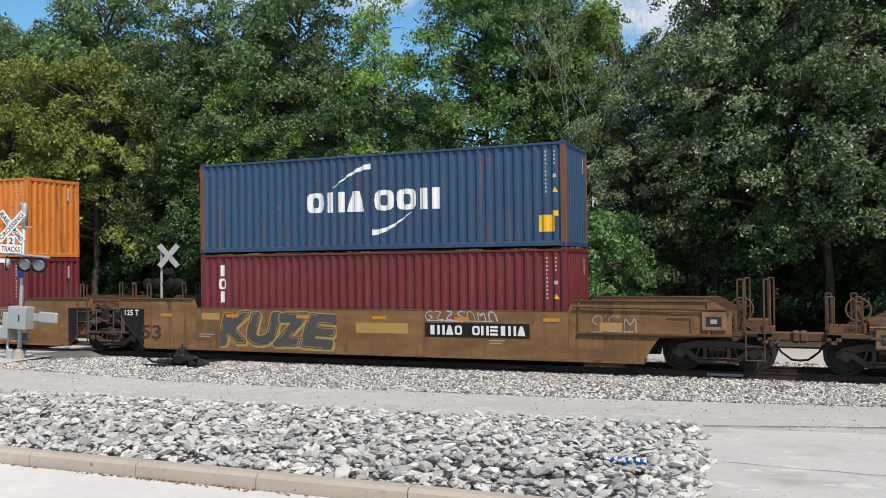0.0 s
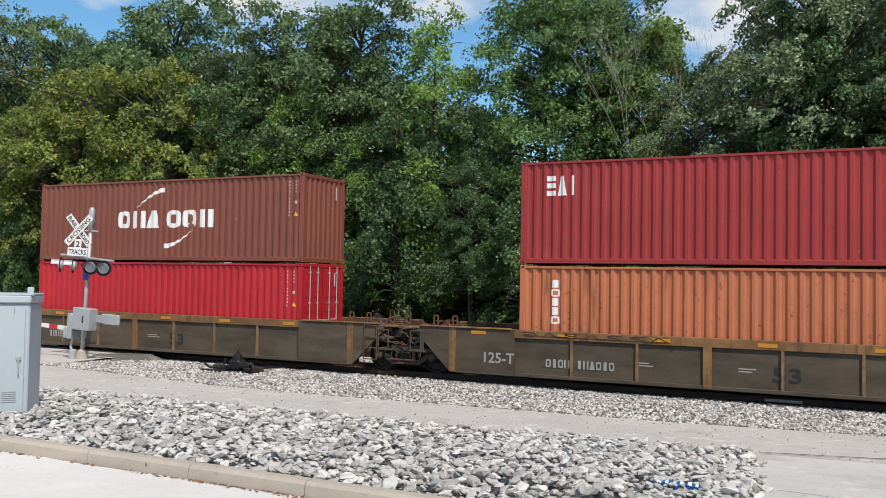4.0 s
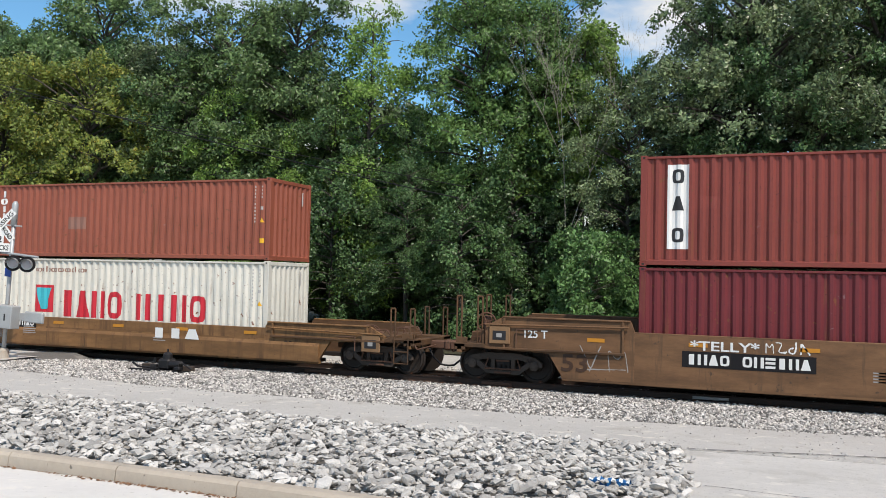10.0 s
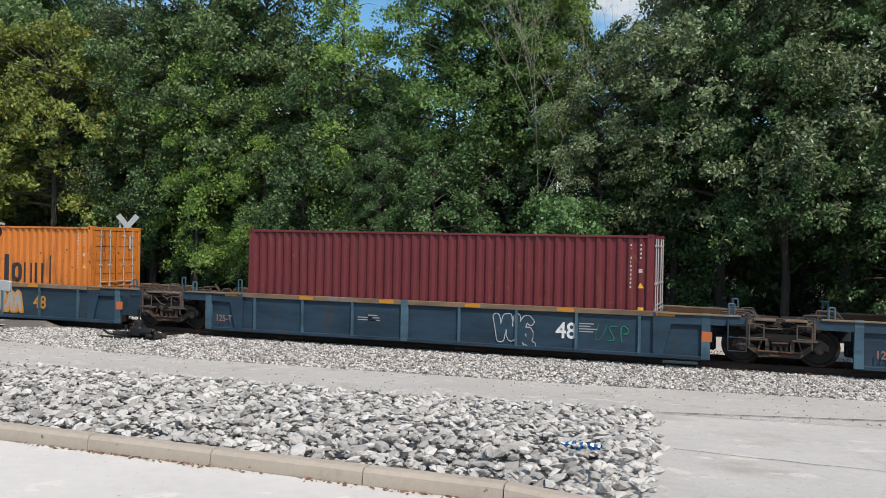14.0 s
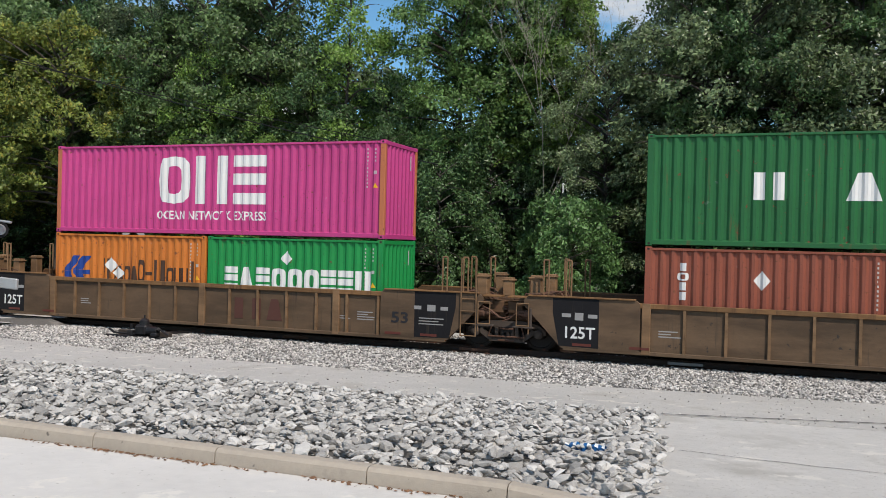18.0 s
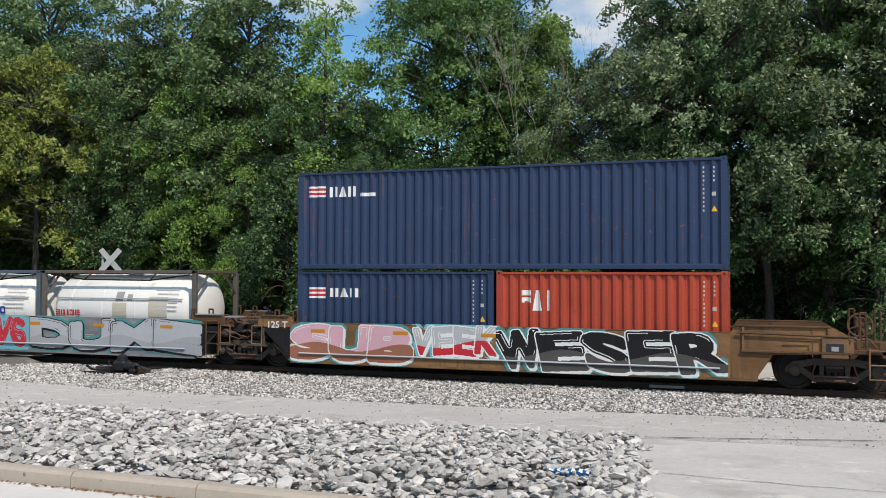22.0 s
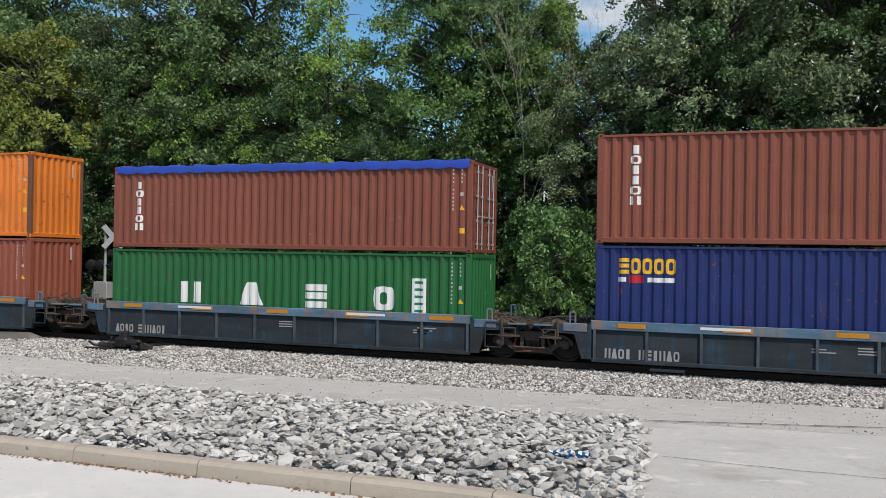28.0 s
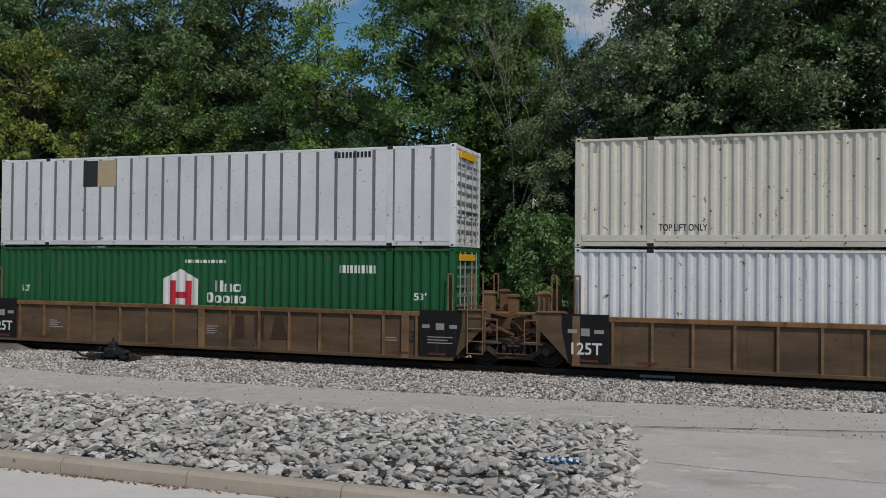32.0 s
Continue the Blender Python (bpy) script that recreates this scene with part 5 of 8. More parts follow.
def well_car(kind, half, left, right, LEFT, RIGHT, label, seed, mark=None, plate=None):
    """One platform of a well car. half: half the load's length; left, right: from the middle to the joint or coupler; LEFT, RIGHT: 'art' or 'cpl'."""
    K = KIND[kind]
    S, RIM, EP = PAINT[K["sill"]], PAINT[K["rim"]], PAINT[K["end_paint"]]
    ob = thing("well_car", label, "railway car", "well cars of the train")
    bot, top, ch, et = K["bot"], K["top"], K["chord"], K["end"]
    gap = {-1: left, 1: right}
    how = {-1: LEFT, 1: RIGHT}
    lim = {}
    for e in (-1, 1):
        reach = gap[e] - (1.65 if how[e] == "art" else 3.7)
        lim[e] = max(reach, half + 0.05)
    deep = lim
    for s in (-1, 1):
        y0, y1 = sorted((s * YS, s * (YS - 0.09)))
        yo, yi = s * YS, s * (YS - 0.09)
        ins = 0.07 if K["posts"] else 0.0
        ya, yb = sorted((s * (YS - ins), s * (YS - ins - 0.03)))
        web = part("side_sill", Mesh().box(-deep[-1], deep[1], ya, yb, bot, ch + 0.01, 0.0), S, ob)
        part("top_chord", Mesh().box(-min(deep[-1], half + 0.6), min(deep[1], half + 0.6), y0, y1, ch, top, 0.012), RIM, ob)
        part("bottom_chord", Mesh().box(-deep[-1] + 0.02, deep[1] - 0.02, *sorted((s * (YS - 0.002), s * (YS - 0.16))), bot - 0.07, bot + 0.03, 0.012), S, ob)
        if kind == "single":
            m = Mesh()
            z = 0.82
            m.add([(-deep[-1], s * YS, z), (deep[1], s * YS, z), (deep[1], s * (YS + 0.07), z - 0.10), (-deep[-1], s * (YS + 0.07), z - 0.10), (-deep[-1], s * (YS + 0.07), bot), (deep[1], s * (YS + 0.07), bot), (deep[1], s * YS, bot), (-deep[-1], s * YS, bot)], [(0, 1, 2, 3), (3, 2, 5, 4), (4, 5, 6, 7), (0, 3, 4, 7), (1, 6, 5, 2)])
            part("bulged_sill", m, PAINT["carbrown"] if s > 0 else S, ob)
        if K["posts"]:
            n = K["posts"]
            a, b = -deep[-1] + 0.1, deep[1] - 0.1
            pm = shared(("rib", kind, s), lambda: Mesh().prism([(-0.035, bot - 0.02), (0.035, bot - 0.02), (0.035, ch + 0.02), (-0.035, ch + 0.02)], *sorted((s * (YS - 0.005), s * (YS - 0.08)))).data("post", PAINT[K["post"]]))
            pw = shared(("ribw", kind, s), lambda: Mesh().box(-0.11, 0.11, *sorted((s * (YS + 0.01), s * (YS - 0.08))), bot - 0.05, top + 0.004, 0.012).data("post", RIM if kind == "chord" else PAINT[K["post"]]))
            for i in range(n + 1):
                x = a + (b - a) * i / n
                wide = i in (0, n, n // 2)
                if kind == "ribbed" and i in (0, n):
                    x = -half + 0.1 if i == 0 else half - 1.4
                o = part("post", pw if wide and kind != "bran" else pm, S, ob)
                o.location.x = x
        for e in (-1, 1):
            x0 = deep[e]
            if how[e] == "art":
                x1, x2 = gap[e] - 0.58, gap[e] - 1.62
                poly = [(e * x2, bot), (e * x1, min(1.28, et - 0.2)), (e * x1, et - 0.1), (e * (x1 - 0.1), et), (e * (half + 0.15), et), (e * (half + 0.05), top - 0.02), (e * (half + 0.05), bot)] if x2 > half else [(e * x0, bot), (e * x1, 0.8), (e * x1, et), (e * (half + 0.1), et), (e * (half + 0.05), top - 0.05)]
            if how[e] == "art" and kind in ("bran", "blue"):
                x1 = gap[e] - 0.8
                poly = [(e * (half + 0.05), bot), (e * (half + 0.3), bot), (e * (half + 0.5), et - 0.24), (e * x1, et - 0.22), (e * x1, et), (e * (half + 0.15), et), (e * (half + 0.05), top - 0.02)]
            if how[e] == "cpl":
                xw = max(gap[e] - 3.75, half + 0.1)
                x1 = max(gap[e] - 1.55, xw + 0.9)
                poly = [(e * xw, bot), (e * (xw + 0.4), 0.88), (e * x1, 0.93), (e * x1, et - 0.25), (e * (x1 - 0.45), et), (e * (half + 0.15), et), (e * (half + 0.05), top - 0.02), (e * (half + 0.05), bot)]
            m = Mesh()
            n = len(poly)
            p = [(x, s * (YS + 0.003), z) for x, z in poly] + [(x, s * (YS - 0.11), z) for x, z in poly]
            bm_faces = [tuple(range(n)), tuple(range(2 * n - 1, n - 1, -1))] + [(i, n + i, n + (i + 1) % n, (i + 1) % n) for i in range(n)]
            m.add(p, bm_faces)
            part("end_sill", m, EP if s < 0 else PAINT["carbrown"], ob)
            xf = sorted((e * (half + 0.17), e * ((x1 - 0.12) if how[e] == "art" else (x1 - 0.5))))
            if xf[1] - xf[0] > 0.3:
                part("end_flange", Mesh().box(*xf, *sorted((s * (YS + (0.05 if kind != "bran" else 0.02)), s * (YS - 0.1))), et + (0.002 if kind != "bran" else -0.17), et + 0.045, 0.008), RIM, ob)
            if how[e] == "cpl" and s < 0:
                for q in (0, 3):
                    xq = e * (half + 0.35 + (x1 - half - 0.9) * q / 3)
                    part("stiffener", Mesh().box(xq - 0.03, xq + 0.03, -YS - 0.05, -YS - 0.002, 0.96, et - 0.005, 0.006), EP, ob)
                part("side_conduit", Mesh().rod((e * (half + 0.2), -YS - 0.07, et - 0.14), (e * x1, -YS - 0.07, et - 0.2), 0.025), RIM if kind not in ("blue", "bran") else PAINT["postblue"], ob)
                if et > 1.3:
                    part("side_ledge", Mesh().box(*sorted((e * (half + 0.3), e * x1)), -YS - 0.08, -YS - 0.004, 0.93, 0.99, 0.008), PAINT["carbrown"], ob)
            if kind in ("smooth", "ribbed", "tagged", "dingy", "silver") and how[e] == "art" and s < 0:
                zt2 = et - 0.30 if kind != "ribbed" else et - 0.12
                shape = [(e * (x1 - 0.02), min(1.30, et - 0.18)), (e * (x1 - 0.02), zt2 - 0.05), (e * (x1 - 0.08), zt2), (e * (x2 - 0.04), zt2), (e * (x2 - 0.04), bot + 0.06), (e * (x2 + 0.02), bot + 0.03)]
                if kind == "ribbed":
                    shape = [(e * (x2 - 1.0), bot + 0.03), (e * (x2 + 0.06), bot + 0.05), (e * (x2 + 0.24), et - 0.4), (e * (x2 + 0.24), et - 0.01), (e * (x2 - 1.0), et - 0.01)]
                part("black_panel", flat([shape], -YS - 0.007), PAINT["black"], ob)
    # floor of the well, bulkheads, platforms over the trucks
    part("well_floor", Mesh().box(-deep[-1] + 0.05, deep[1] - 0.05, -YS + 0.12, -YS + 0.5, bot - 0.02, K["floor"] - 0.005).box(-deep[-1] + 0.05, deep[1] - 0.05, YS - 0.5, YS - 0.12, bot - 0.02, K["floor"] - 0.005), STEEL, ob)
    cross = shared(("cross", kind), lambda: Mesh().box(-0.12, 0.12, -YS + 0.1, YS - 0.1, bot - 0.04, K["floor"] - 0.006, 0.01).data("cross_member", STEEL))
    for i in range(7):
        o = part("cross_member", cross, STEEL, ob)
        o.location.x = -half + 0.3 + (2 * half - 0.6) * i / 6
    for e in (-1, 1):
        a, b = sorted((e * (deep[e] - 0.02), e * (gap[e] - (0.7 if how[e] == "cpl" else 0.35))))
        zt = min(top, et) - 0.10
        DK = PAINT["carbrown"] if kind not in ("blue", "bran") else PAINT["carslate"]
        if how[e] == "cpl":
            k1 = max(gap[e] - 1.55, half + 1.0)
            a2, b2 = sorted((e * (deep[e] - 0.02), e * k1))
            part("end_platform", Mesh().box(a2, b2, -YS + 0.12, YS - 0.12, zt - 0.12, zt, 0.015).box(a, b, -0.25, 0.25, 0.62, zt - 0.13, 0.02), DK, ob)
            zt_high, zt = zt, 1.06
            a3, b3 = sorted((e * (k1 - 0.05), e * (gap[e] - 0.62)))
            part("step_platform", Mesh().box(a3, b3, -YS, -YS + 0.55, zt - 0.12, zt, 0.015).box(a3, b3, YS - 0.55, YS, zt - 0.12, zt, 0.015).box(*sorted((e * (gap[e] - 0.95), e * (gap[e] - 0.62))), -YS, YS, zt - 0.2, zt - 0.02, 0.015), DK, ob)
            part("step_riser", Mesh().box(*sorted((e * (gap[e] - 1.0), e * (gap[e] - 0.66))), -YS + 0.02, -YS + 0.06, zt, zt + 0.16, 0.008).box(*sorted((e * (gap[e] - 1.5), e * (gap[e] - 1.42))), -YS + 0.05, -YS + 0.1, zt, zt_high, 0.01), DK, ob)
        else:
            part("deck_strip", Mesh().box(*sorted((e * (gap[e] - 0.62), e * (gap[e] - 0.1))), -YS + 0.03, -YS + 0.5, et - 0.07, et - 0.02, 0.01), RIM, ob)
            part("end_platform", Mesh().box(a, b, -YS + 0.12, YS - 0.12, zt - 0.12, zt, 0.015).box(a, b, -0.25, 0.25, 0.62, zt - 0.12, 0.02), DK, ob)
        if how[e] == "art":
            g0 = gap[e]
            part("joint_housing", Mesh().box(*sorted((e * (g0 - 0.9), e * (g0 - 0.02))), -0.98, 0.98, 0.80, 1.06, 0.03).box(*sorted((e * (g0 - 0.5), e * (g0 - 0.06))), -1.2, -0.7, 1.02, zt - 0.02, 0.03).box(*sorted((e * (g0 - 0.45), e * (g0 - 0.01))), -0.45, 0.5, 1.02, zt + 0.05, 0.04), STEEL if kind != "ribbed" else PAINT["carbrown"], ob)
            part("joint_walkway", Mesh().box(*sorted((e * (g0 - 0.62), e * (g0 - 0.03))), -1.12, -0.55, zt - 0.05, zt - 0.015, 0.006).box(*sorted((e * (g0 - 0.55), e * (g0 - 0.03))), 0.4, 1.15, zt - 0.05, zt - 0.015, 0.006), DK, ob)
            part("brake_cylinder", Mesh().lathe([(e * (g0 - 0.95), 0.05), (e * (g0 - 0.93), 0.12), (e * (g0 - 0.6), 0.13), (e * (g0 - 0.56), 0.08), (e * (g0 - 0.3), 0.03)], (0, -1.24, 1.02), "x", 12), CAST if kind != "ribbed" else RUSTY, ob)
            part("hand_rail", Mesh().path([(e * (g0 - 0.72), -YS - 0.03, 0.5), (e * (g0 - 0.72), -YS - 0.03, zt - 0.05), (e * (g0 - 0.38), -YS - 0.03, zt - 0.05), (e * (g0 - 0.38), -YS - 0.03, 0.72), (e * (g0 - 0.72), -YS - 0.03, 0.72)], 0.018), PAINT["posttan"] if kind in ("ribbed", "tagged", "silver") else CAST, ob)
            part("step_bracket", Mesh().box(*sorted((e * (g0 - 0.86), e * (g0 - 0.28))), -YS - 0.05, -YS + 0.12, 0.66, 0.70, 0.006).box(*sorted((e * (g0 - 0.8), e * (g0 - 0.74))), -YS - 0.02, -YS + 0.05, 0.66, 1.2, 0.008), CAST, ob)
        elif kind not in ("blue", "bran"):
            xv = e * (max(gap[e] - 1.55, max(gap[e] - 3.75, half + 0.1) + 0.9) - 0.42)
            box_ = part("valve_box", Mesh().box(xv - 0.30, xv + 0.30, -YS - 0.07, -YS - 0.004, et - 0.72, et - 0.22, 0.02), PAINT["posttan"], ob, "tan framed brake valve box")
            part("box_window", Mesh().box(xv - 0.19, xv + 0.19, -YS - 0.078, -YS - 0.068, et - 0.61, et - 0.36, 0.004), INK, box_)
            part("box_label", Mesh().box(xv - 0.08, xv + 0.08, -YS - 0.083, -YS - 0.079, et - 0.54, et - 0.43, 0.001), GREYINK, box_)
            part("grab_iron", Mesh().path([(xv - e * 0.5, -YS - 0.08, et - 0.7), (xv - e * 0.5, -YS - 0.08, et - 0.3), (xv - e * 1.1, -YS - 0.08, et - 0.3)], 0.015), RUSTY, ob)
        part("bulkhead", Mesh().box(*sorted((e * (half + 0.12), e * (half + 0.17))), -YS + 0.1, YS - 0.1, bot, zt), S, ob)
        # rods and hoses over the platform
        r = random.Random(seed * 7 + e)
        m = Mesh()
        for i in range(14):
            y, run = r.uniform(-1.3, 0.6), r.uniform(0.35, 0.8)
            xa = r.uniform(a + 0.1, max(a + 0.12, b - run - 0.1))
            zh = zt + r.uniform(0.04, 0.26)
            m.path([(xa, y, zt), (xa + 0.05, y, zh), (xa + run * 0.7, y + r.uniform(-.08, .08), zh + r.uniform(-0.03, 0.03)), (xa + run, y + r.uniform(-.15, .15), zt)], r.uniform(0.012, 0.026))
        if how[e] == "art":
            for i in range(7):
                y = -YS + 0.1 + 0.07 * i
                za, zb = r.uniform(0.9, 1.25), r.uniform(0.8, 1.2)
                m.path([(e * (gap[e] - 0.7), y, za), (e * (gap[e] - 0.4), y, za + r.uniform(-0.2, 0.15)), (e * (gap[e] - 0.15), y, zb), (e * (gap[e] + 0.05), y, zb + r.uniform(-.1, .1))], 0.018)
        part("brake_piping", m, RUSTY if kind not in ("blue", "bran") else CAST, ob)["kind"] = "stuff"
        if how[e] == "art" and e > 0 or how[e] == "cpl":
            xt = e * gap[e] if how[e] == "art" else e * (gap[e] - 1.95)
            truck(ob, xt, True)
        if how[e] == "cpl":
            part("coupler", Mesh().box(*sorted((e * (gap[e] - 0.75), e * (gap[e] - 0.16))), -0.1, 0.1, 0.74, 0.98, 0.03).box(*sorted((e * (gap[e] - 0.2), e * (gap[e] + 0.02))), -0.17, 0.15, 0.7, 1.02, 0.06), RUSTY, ob)
            part("air_hose", Mesh().path([(e * (gap[e] - 0.6), -0.3, 0.75), (e * (gap[e] - 0.45), -0.32, 0.5), (e * (gap[e] - 0.2), -0.3, 0.3), (e * gap[e], -0.22, 0.27)], 0.03), PAINT["black"], ob)
            part("uncoupling_lever", Mesh().path([(e * (gap[e] - 0.7), -YS + 0.1, 1.0), (e * (gap[e] - 0.55), -YS + 0.1, 0.78), (e * (gap[e] - 0.45), -0.2, 0.85)], 0.02), RUSTY, ob)
            part("end_beam", Mesh().box(*sorted((e * (gap[e] - 0.85), e * (gap[e] - 0.7))), -YS, YS, 0.78, 1.02, 0.02), EP, ob)
            # hand brake wheel on a stand, and an air tank
            if e > 0 and kind not in ("single",) or kind in ("chord", "blue") or (e < 0 and kind in ("smooth", "dingy")):
                xb = e * (gap[e] - 1.35)
                part("brake_stand", Mesh().box(xb - 0.05, xb + 0.05, -0.75, -0.65, zt, zt + 0.5, 0.01).box(xb - 0.12, xb + 0.12, -0.72, -0.6, zt + 0.35, zt + 0.75, 0.03), RUSTY, ob)
                m = Mesh()
                m.lathe([(0.024 * math.sin(k * math.pi / 3), 0.28 + 0.024 * math.cos(k * math.pi / 3)) for k in range(7)], (xb, -0.78, zt + 0.55), "y", 20)
                m.f, m.m = m.f[:-2], m.m[:-2]
                for i in range(4):
                    m.rod((xb, -0.78, zt + 0.55), (xb + 0.28 * math.cos(i * math.pi / 2 + .4), -0.78, zt + 0.55 + 0.28 * math.sin(i * math.pi / 2 + .4)), 0.016, 6)
                part("brake_wheel", m, RUSTY, ob)
                part("air_tank", Mesh().lathe([(-0.5, 0.05), (-0.47, 0.16), (-0.4, 0.19), (0.4, 0.19), (0.47, 0.16), (0.5, 0.05)], (xb - e * 1.2, -0.5, zt + 0.22), "x", 16), RUSTY, ob)
        # stakes: bent guide loops that stand up at the platform's corners
        tall = (1.15 if kind == "ribbed" else 0.85 if kind in ("smooth", "dingy", "ribbed") else 0.42) + (0.45 if how[e] == "cpl" and kind != "ribbed" else 0)
        for j, (yy) in enumerate((-YS + 0.12, YS - 0.2)):
            for i in range(2):
                xs_ = e * (gap[e] - (1.15 if how[e] == "art" else 0.72) - 0.62 * i)
                if kind in ("bran", "blue") and how[e] == "art" and i:
                    continue
                m = Mesh().path([(xs_ - 0.07, yy, zt), (xs_ - 0.07, yy, zt + tall), (xs_ + 0.07, yy, zt + tall), (xs_ + 0.07, yy, zt)], 0.026)
                part("guide_loop", m, PAINT["posttan"] if kind == "ribbed" else PAINT["carbrown"] if kind not in ("blue", "bran") else PAINT["postblue" if kind == "blue" else "carchord"], ob)
        # ladder
        if e > 0:
            xl = e * (gap[e] - (1.0 if how[e] == "art" else 1.0))
            m = Mesh()
            for d in (-0.22, 0.22):
                m.rod((xl + d, -YS - 0.04, 0.35), (xl + d, -YS - 0.04, zt + (tall if kind in ("smooth", "dingy", "ribbed") else 0.05)), 0.02, 6)
            for i in range(4 if zt > 1.25 else 3):
                z = 0.36 + 0.34 * i
                m.rod((xl - 0.22, -YS - 0.04, z), (xl + 0.22, -YS - 0.04, z), 0.016, 6)
            part("ladder", m, PAINT["posttan"] if kind in ("ribbed", "tagged") else PAINT["carbrown"] if kind not in ("blue", "bran") else PAINT["carslate"], ob)
    # boxes on the platform corners of the ribbed cars
    if kind == "ribbed":
        for e in (-1, 1):
            for i, (dx, yy) in enumerate(((0.62, -1.0), (0.62, 0.75), (0.25, 0.3))):
                part("locker", Mesh().box(*sorted((e * (gap[e] - dx - 0.3), e * (gap[e] - dx))), yy, yy + 0.28, et - 0.12, et + (0.55 if i < 2 else 0.42), 0.02).box(*sorted((e * (gap[e] - dx - 0.34), e * (gap[e] - dx + 0.04))), yy - 0.03, yy + 0.31, et + (0.46 if i < 2 else 0.33), et + (0.5 if i < 2 else 0.37), 0.008), PAINT["posttan"], ob)
    # amber reflector strips
    r = random.Random(seed)
    refl = [x for x in np.arange(-deep[-1] + 0.7, deep[1] - 0.4, 2.6)]
    zr = (ch + top) / 2 if top - ch > 0.12 else top - 0.25
    for x in refl if kind != "ribbed" else ():
        m = flat([rect(x, x + (0.46 if kind != "bran" else 0.72), zr - 0.05, zr + (0.05 if kind != "bran" else 0.07))], -YS - (0.01 if kind != "single" else 0.012))
        part("reflector", m, AMBER, ob)
    # small stencilled notices as bars
    polys = []
    for j in range(3):
        x = r.uniform(-deep[-1] + 1, deep[1] - 1.5)
        for i in range(r.randint(2, 4)):
            polys.append(rect(x, x + r.uniform(0.3, 0.6), 0.62 + 0.07 * i, 0.65 + 0.07 * i))
    part("notice_marking", flat(polys, -YS - 0.004 + (0.07 if K["posts"] else 0) - (0.075 if kind == "single" else 0)), GREYINK, ob)["kind"] = "stuff"
    return ob



# ---- the train ----
# left end of each load along the train (at the moment when ROLL is 0), in order from the head
LEFT_END = [6.42, -17.33, -37.12, -56.66, -80.42, -100.08, -119.71, -143.57, -163.17, -182.73, -206.31, -229.25, -247.37, -265.76, -284.01, -302.29,
            -325.09, -344.75, -364.44, -386.15, -406.14, -421.90, -437.47, -452.96, -468.45, -488.30, -503.91, -519.54, -535.15, -550.75, -574.32, -593.81, -613.3]
LONG = [12.192] * 30 + [16.154] * 3
SETS = [("chord", [0]), ("smooth", [1, 2, 3]), ("chord", [4, 5, 6]), ("dingy", [7, 8, 9]), ("single", [10]), ("blue", [11, 12, 13, 14, 15]), ("ribbed", [16, 17, 18]), ("single", [19]),
        ("tagged", [20, 21, 22, 23, 24]), ("bran", [25, 26, 27, 28, 29]), ("ribbed", [30, 31, 32])]
LABEL = {"smooth": "yellow-brown smooth-sided well car with rust streaks and spray tags", "dingy": "grimy brown well car with silver graffiti on smooth sides", "chord": "mud-brown well car with a yellow top chord and posts",
         "ribbed": "dusty tan ribbed well car with black end panels", "single": "two-tone yellow single-unit well car with bulged lower sides", "blue": "faded blue well car with rusty top edge",
         "bran": "dark slate well car with a pale blue and rust top chord", "tagged": "brown well car covered with graffiti", "silver": "well car sprayed silver with bold graffiti"}
# how far the platform reaches past its load where two cars couple unevenly
REACH = {(15, 16): 4.75, (16, 15): 5.86, (10, 11): 5.9, (11, 10): 4.84, (24, 25): 2.9, (25, 24): 4.75, (18, 19): 5.42, (19, 18): 4.1, (19, 20): 3.4, (20, 19): 4.4}
ROLLING = []   # (thing, place along the train, height)
CARS = {}
for kind, members in SETS:
    for j, i in enumerate(members):
        half, mid = LONG[i] / 2, LEFT_END[i] + LONG[i] / 2
        def to(a):   # halfway into the gap towards a neighbour
            if a < 0:
                return half + 5.8
            if a >= len(LONG):
                return half + 1.7
            g = LEFT_END[i] - (LEFT_END[a] + LONG[a]) if a > i else LEFT_END[a] - (LEFT_END[i] + LONG[i])
            return half + REACH.get((i, a), g / 2)
        lf, rt = to(i + 1), to(i - 1)
        k = "silver" if i == 21 else kind
        car = well_car(k, half, lf, rt, "cpl" if j == len(members) - 1 and i != 32 else "art", "cpl" if j == 0 else "art", LABEL[k], i + 3)
        CARS[i] = car
        ROLLING.append((car, mid, 0.0))

def load(i, ob, L, H, level, dx=0.0, base=None):
    kind = [k for k, m in SETS if i in m][0]
    z = KIND[kind]["floor"] if level == 0 else base
    ROLLING.append((ob, LEFT_END[i] + LONG[i] / 2 + dx, z))
    return z + H + 0.026

HC, STD = 2.896, 2.591
def lower(i, col, H=HC, door=False, what="", L=12.192, dx=0.0, amber=True, code=True):
    ob = container(col, L, H, door, what)
    TOPS[i] = load(i, ob, L, H, 0, dx)
    if code:
        codes(ob, L, H, i * 3 + int(dx), None, amber)
    return ob
def upper(i, col, H=HC, door=False, what="", L=12.192, W=2.438, post=None, code=True):
    ob = container(col, L, H, door, what, W, post)
    load(i, ob, L, H, 1, 0, TOPS[i])
    if code:
        codes(ob, L, H, i * 3 + 1)
    return ob
TOPS = {}
L40, L20, L53 = 12.192, 6.058, 16.154
TW = 3.067   # the middle of a 20-foot box from the middle of a 40-foot place
R_POST = mat("rusted_post", (0.14, 0.06, 0.035), 0.8, 0, 0.3, 3, 0.2, 30)

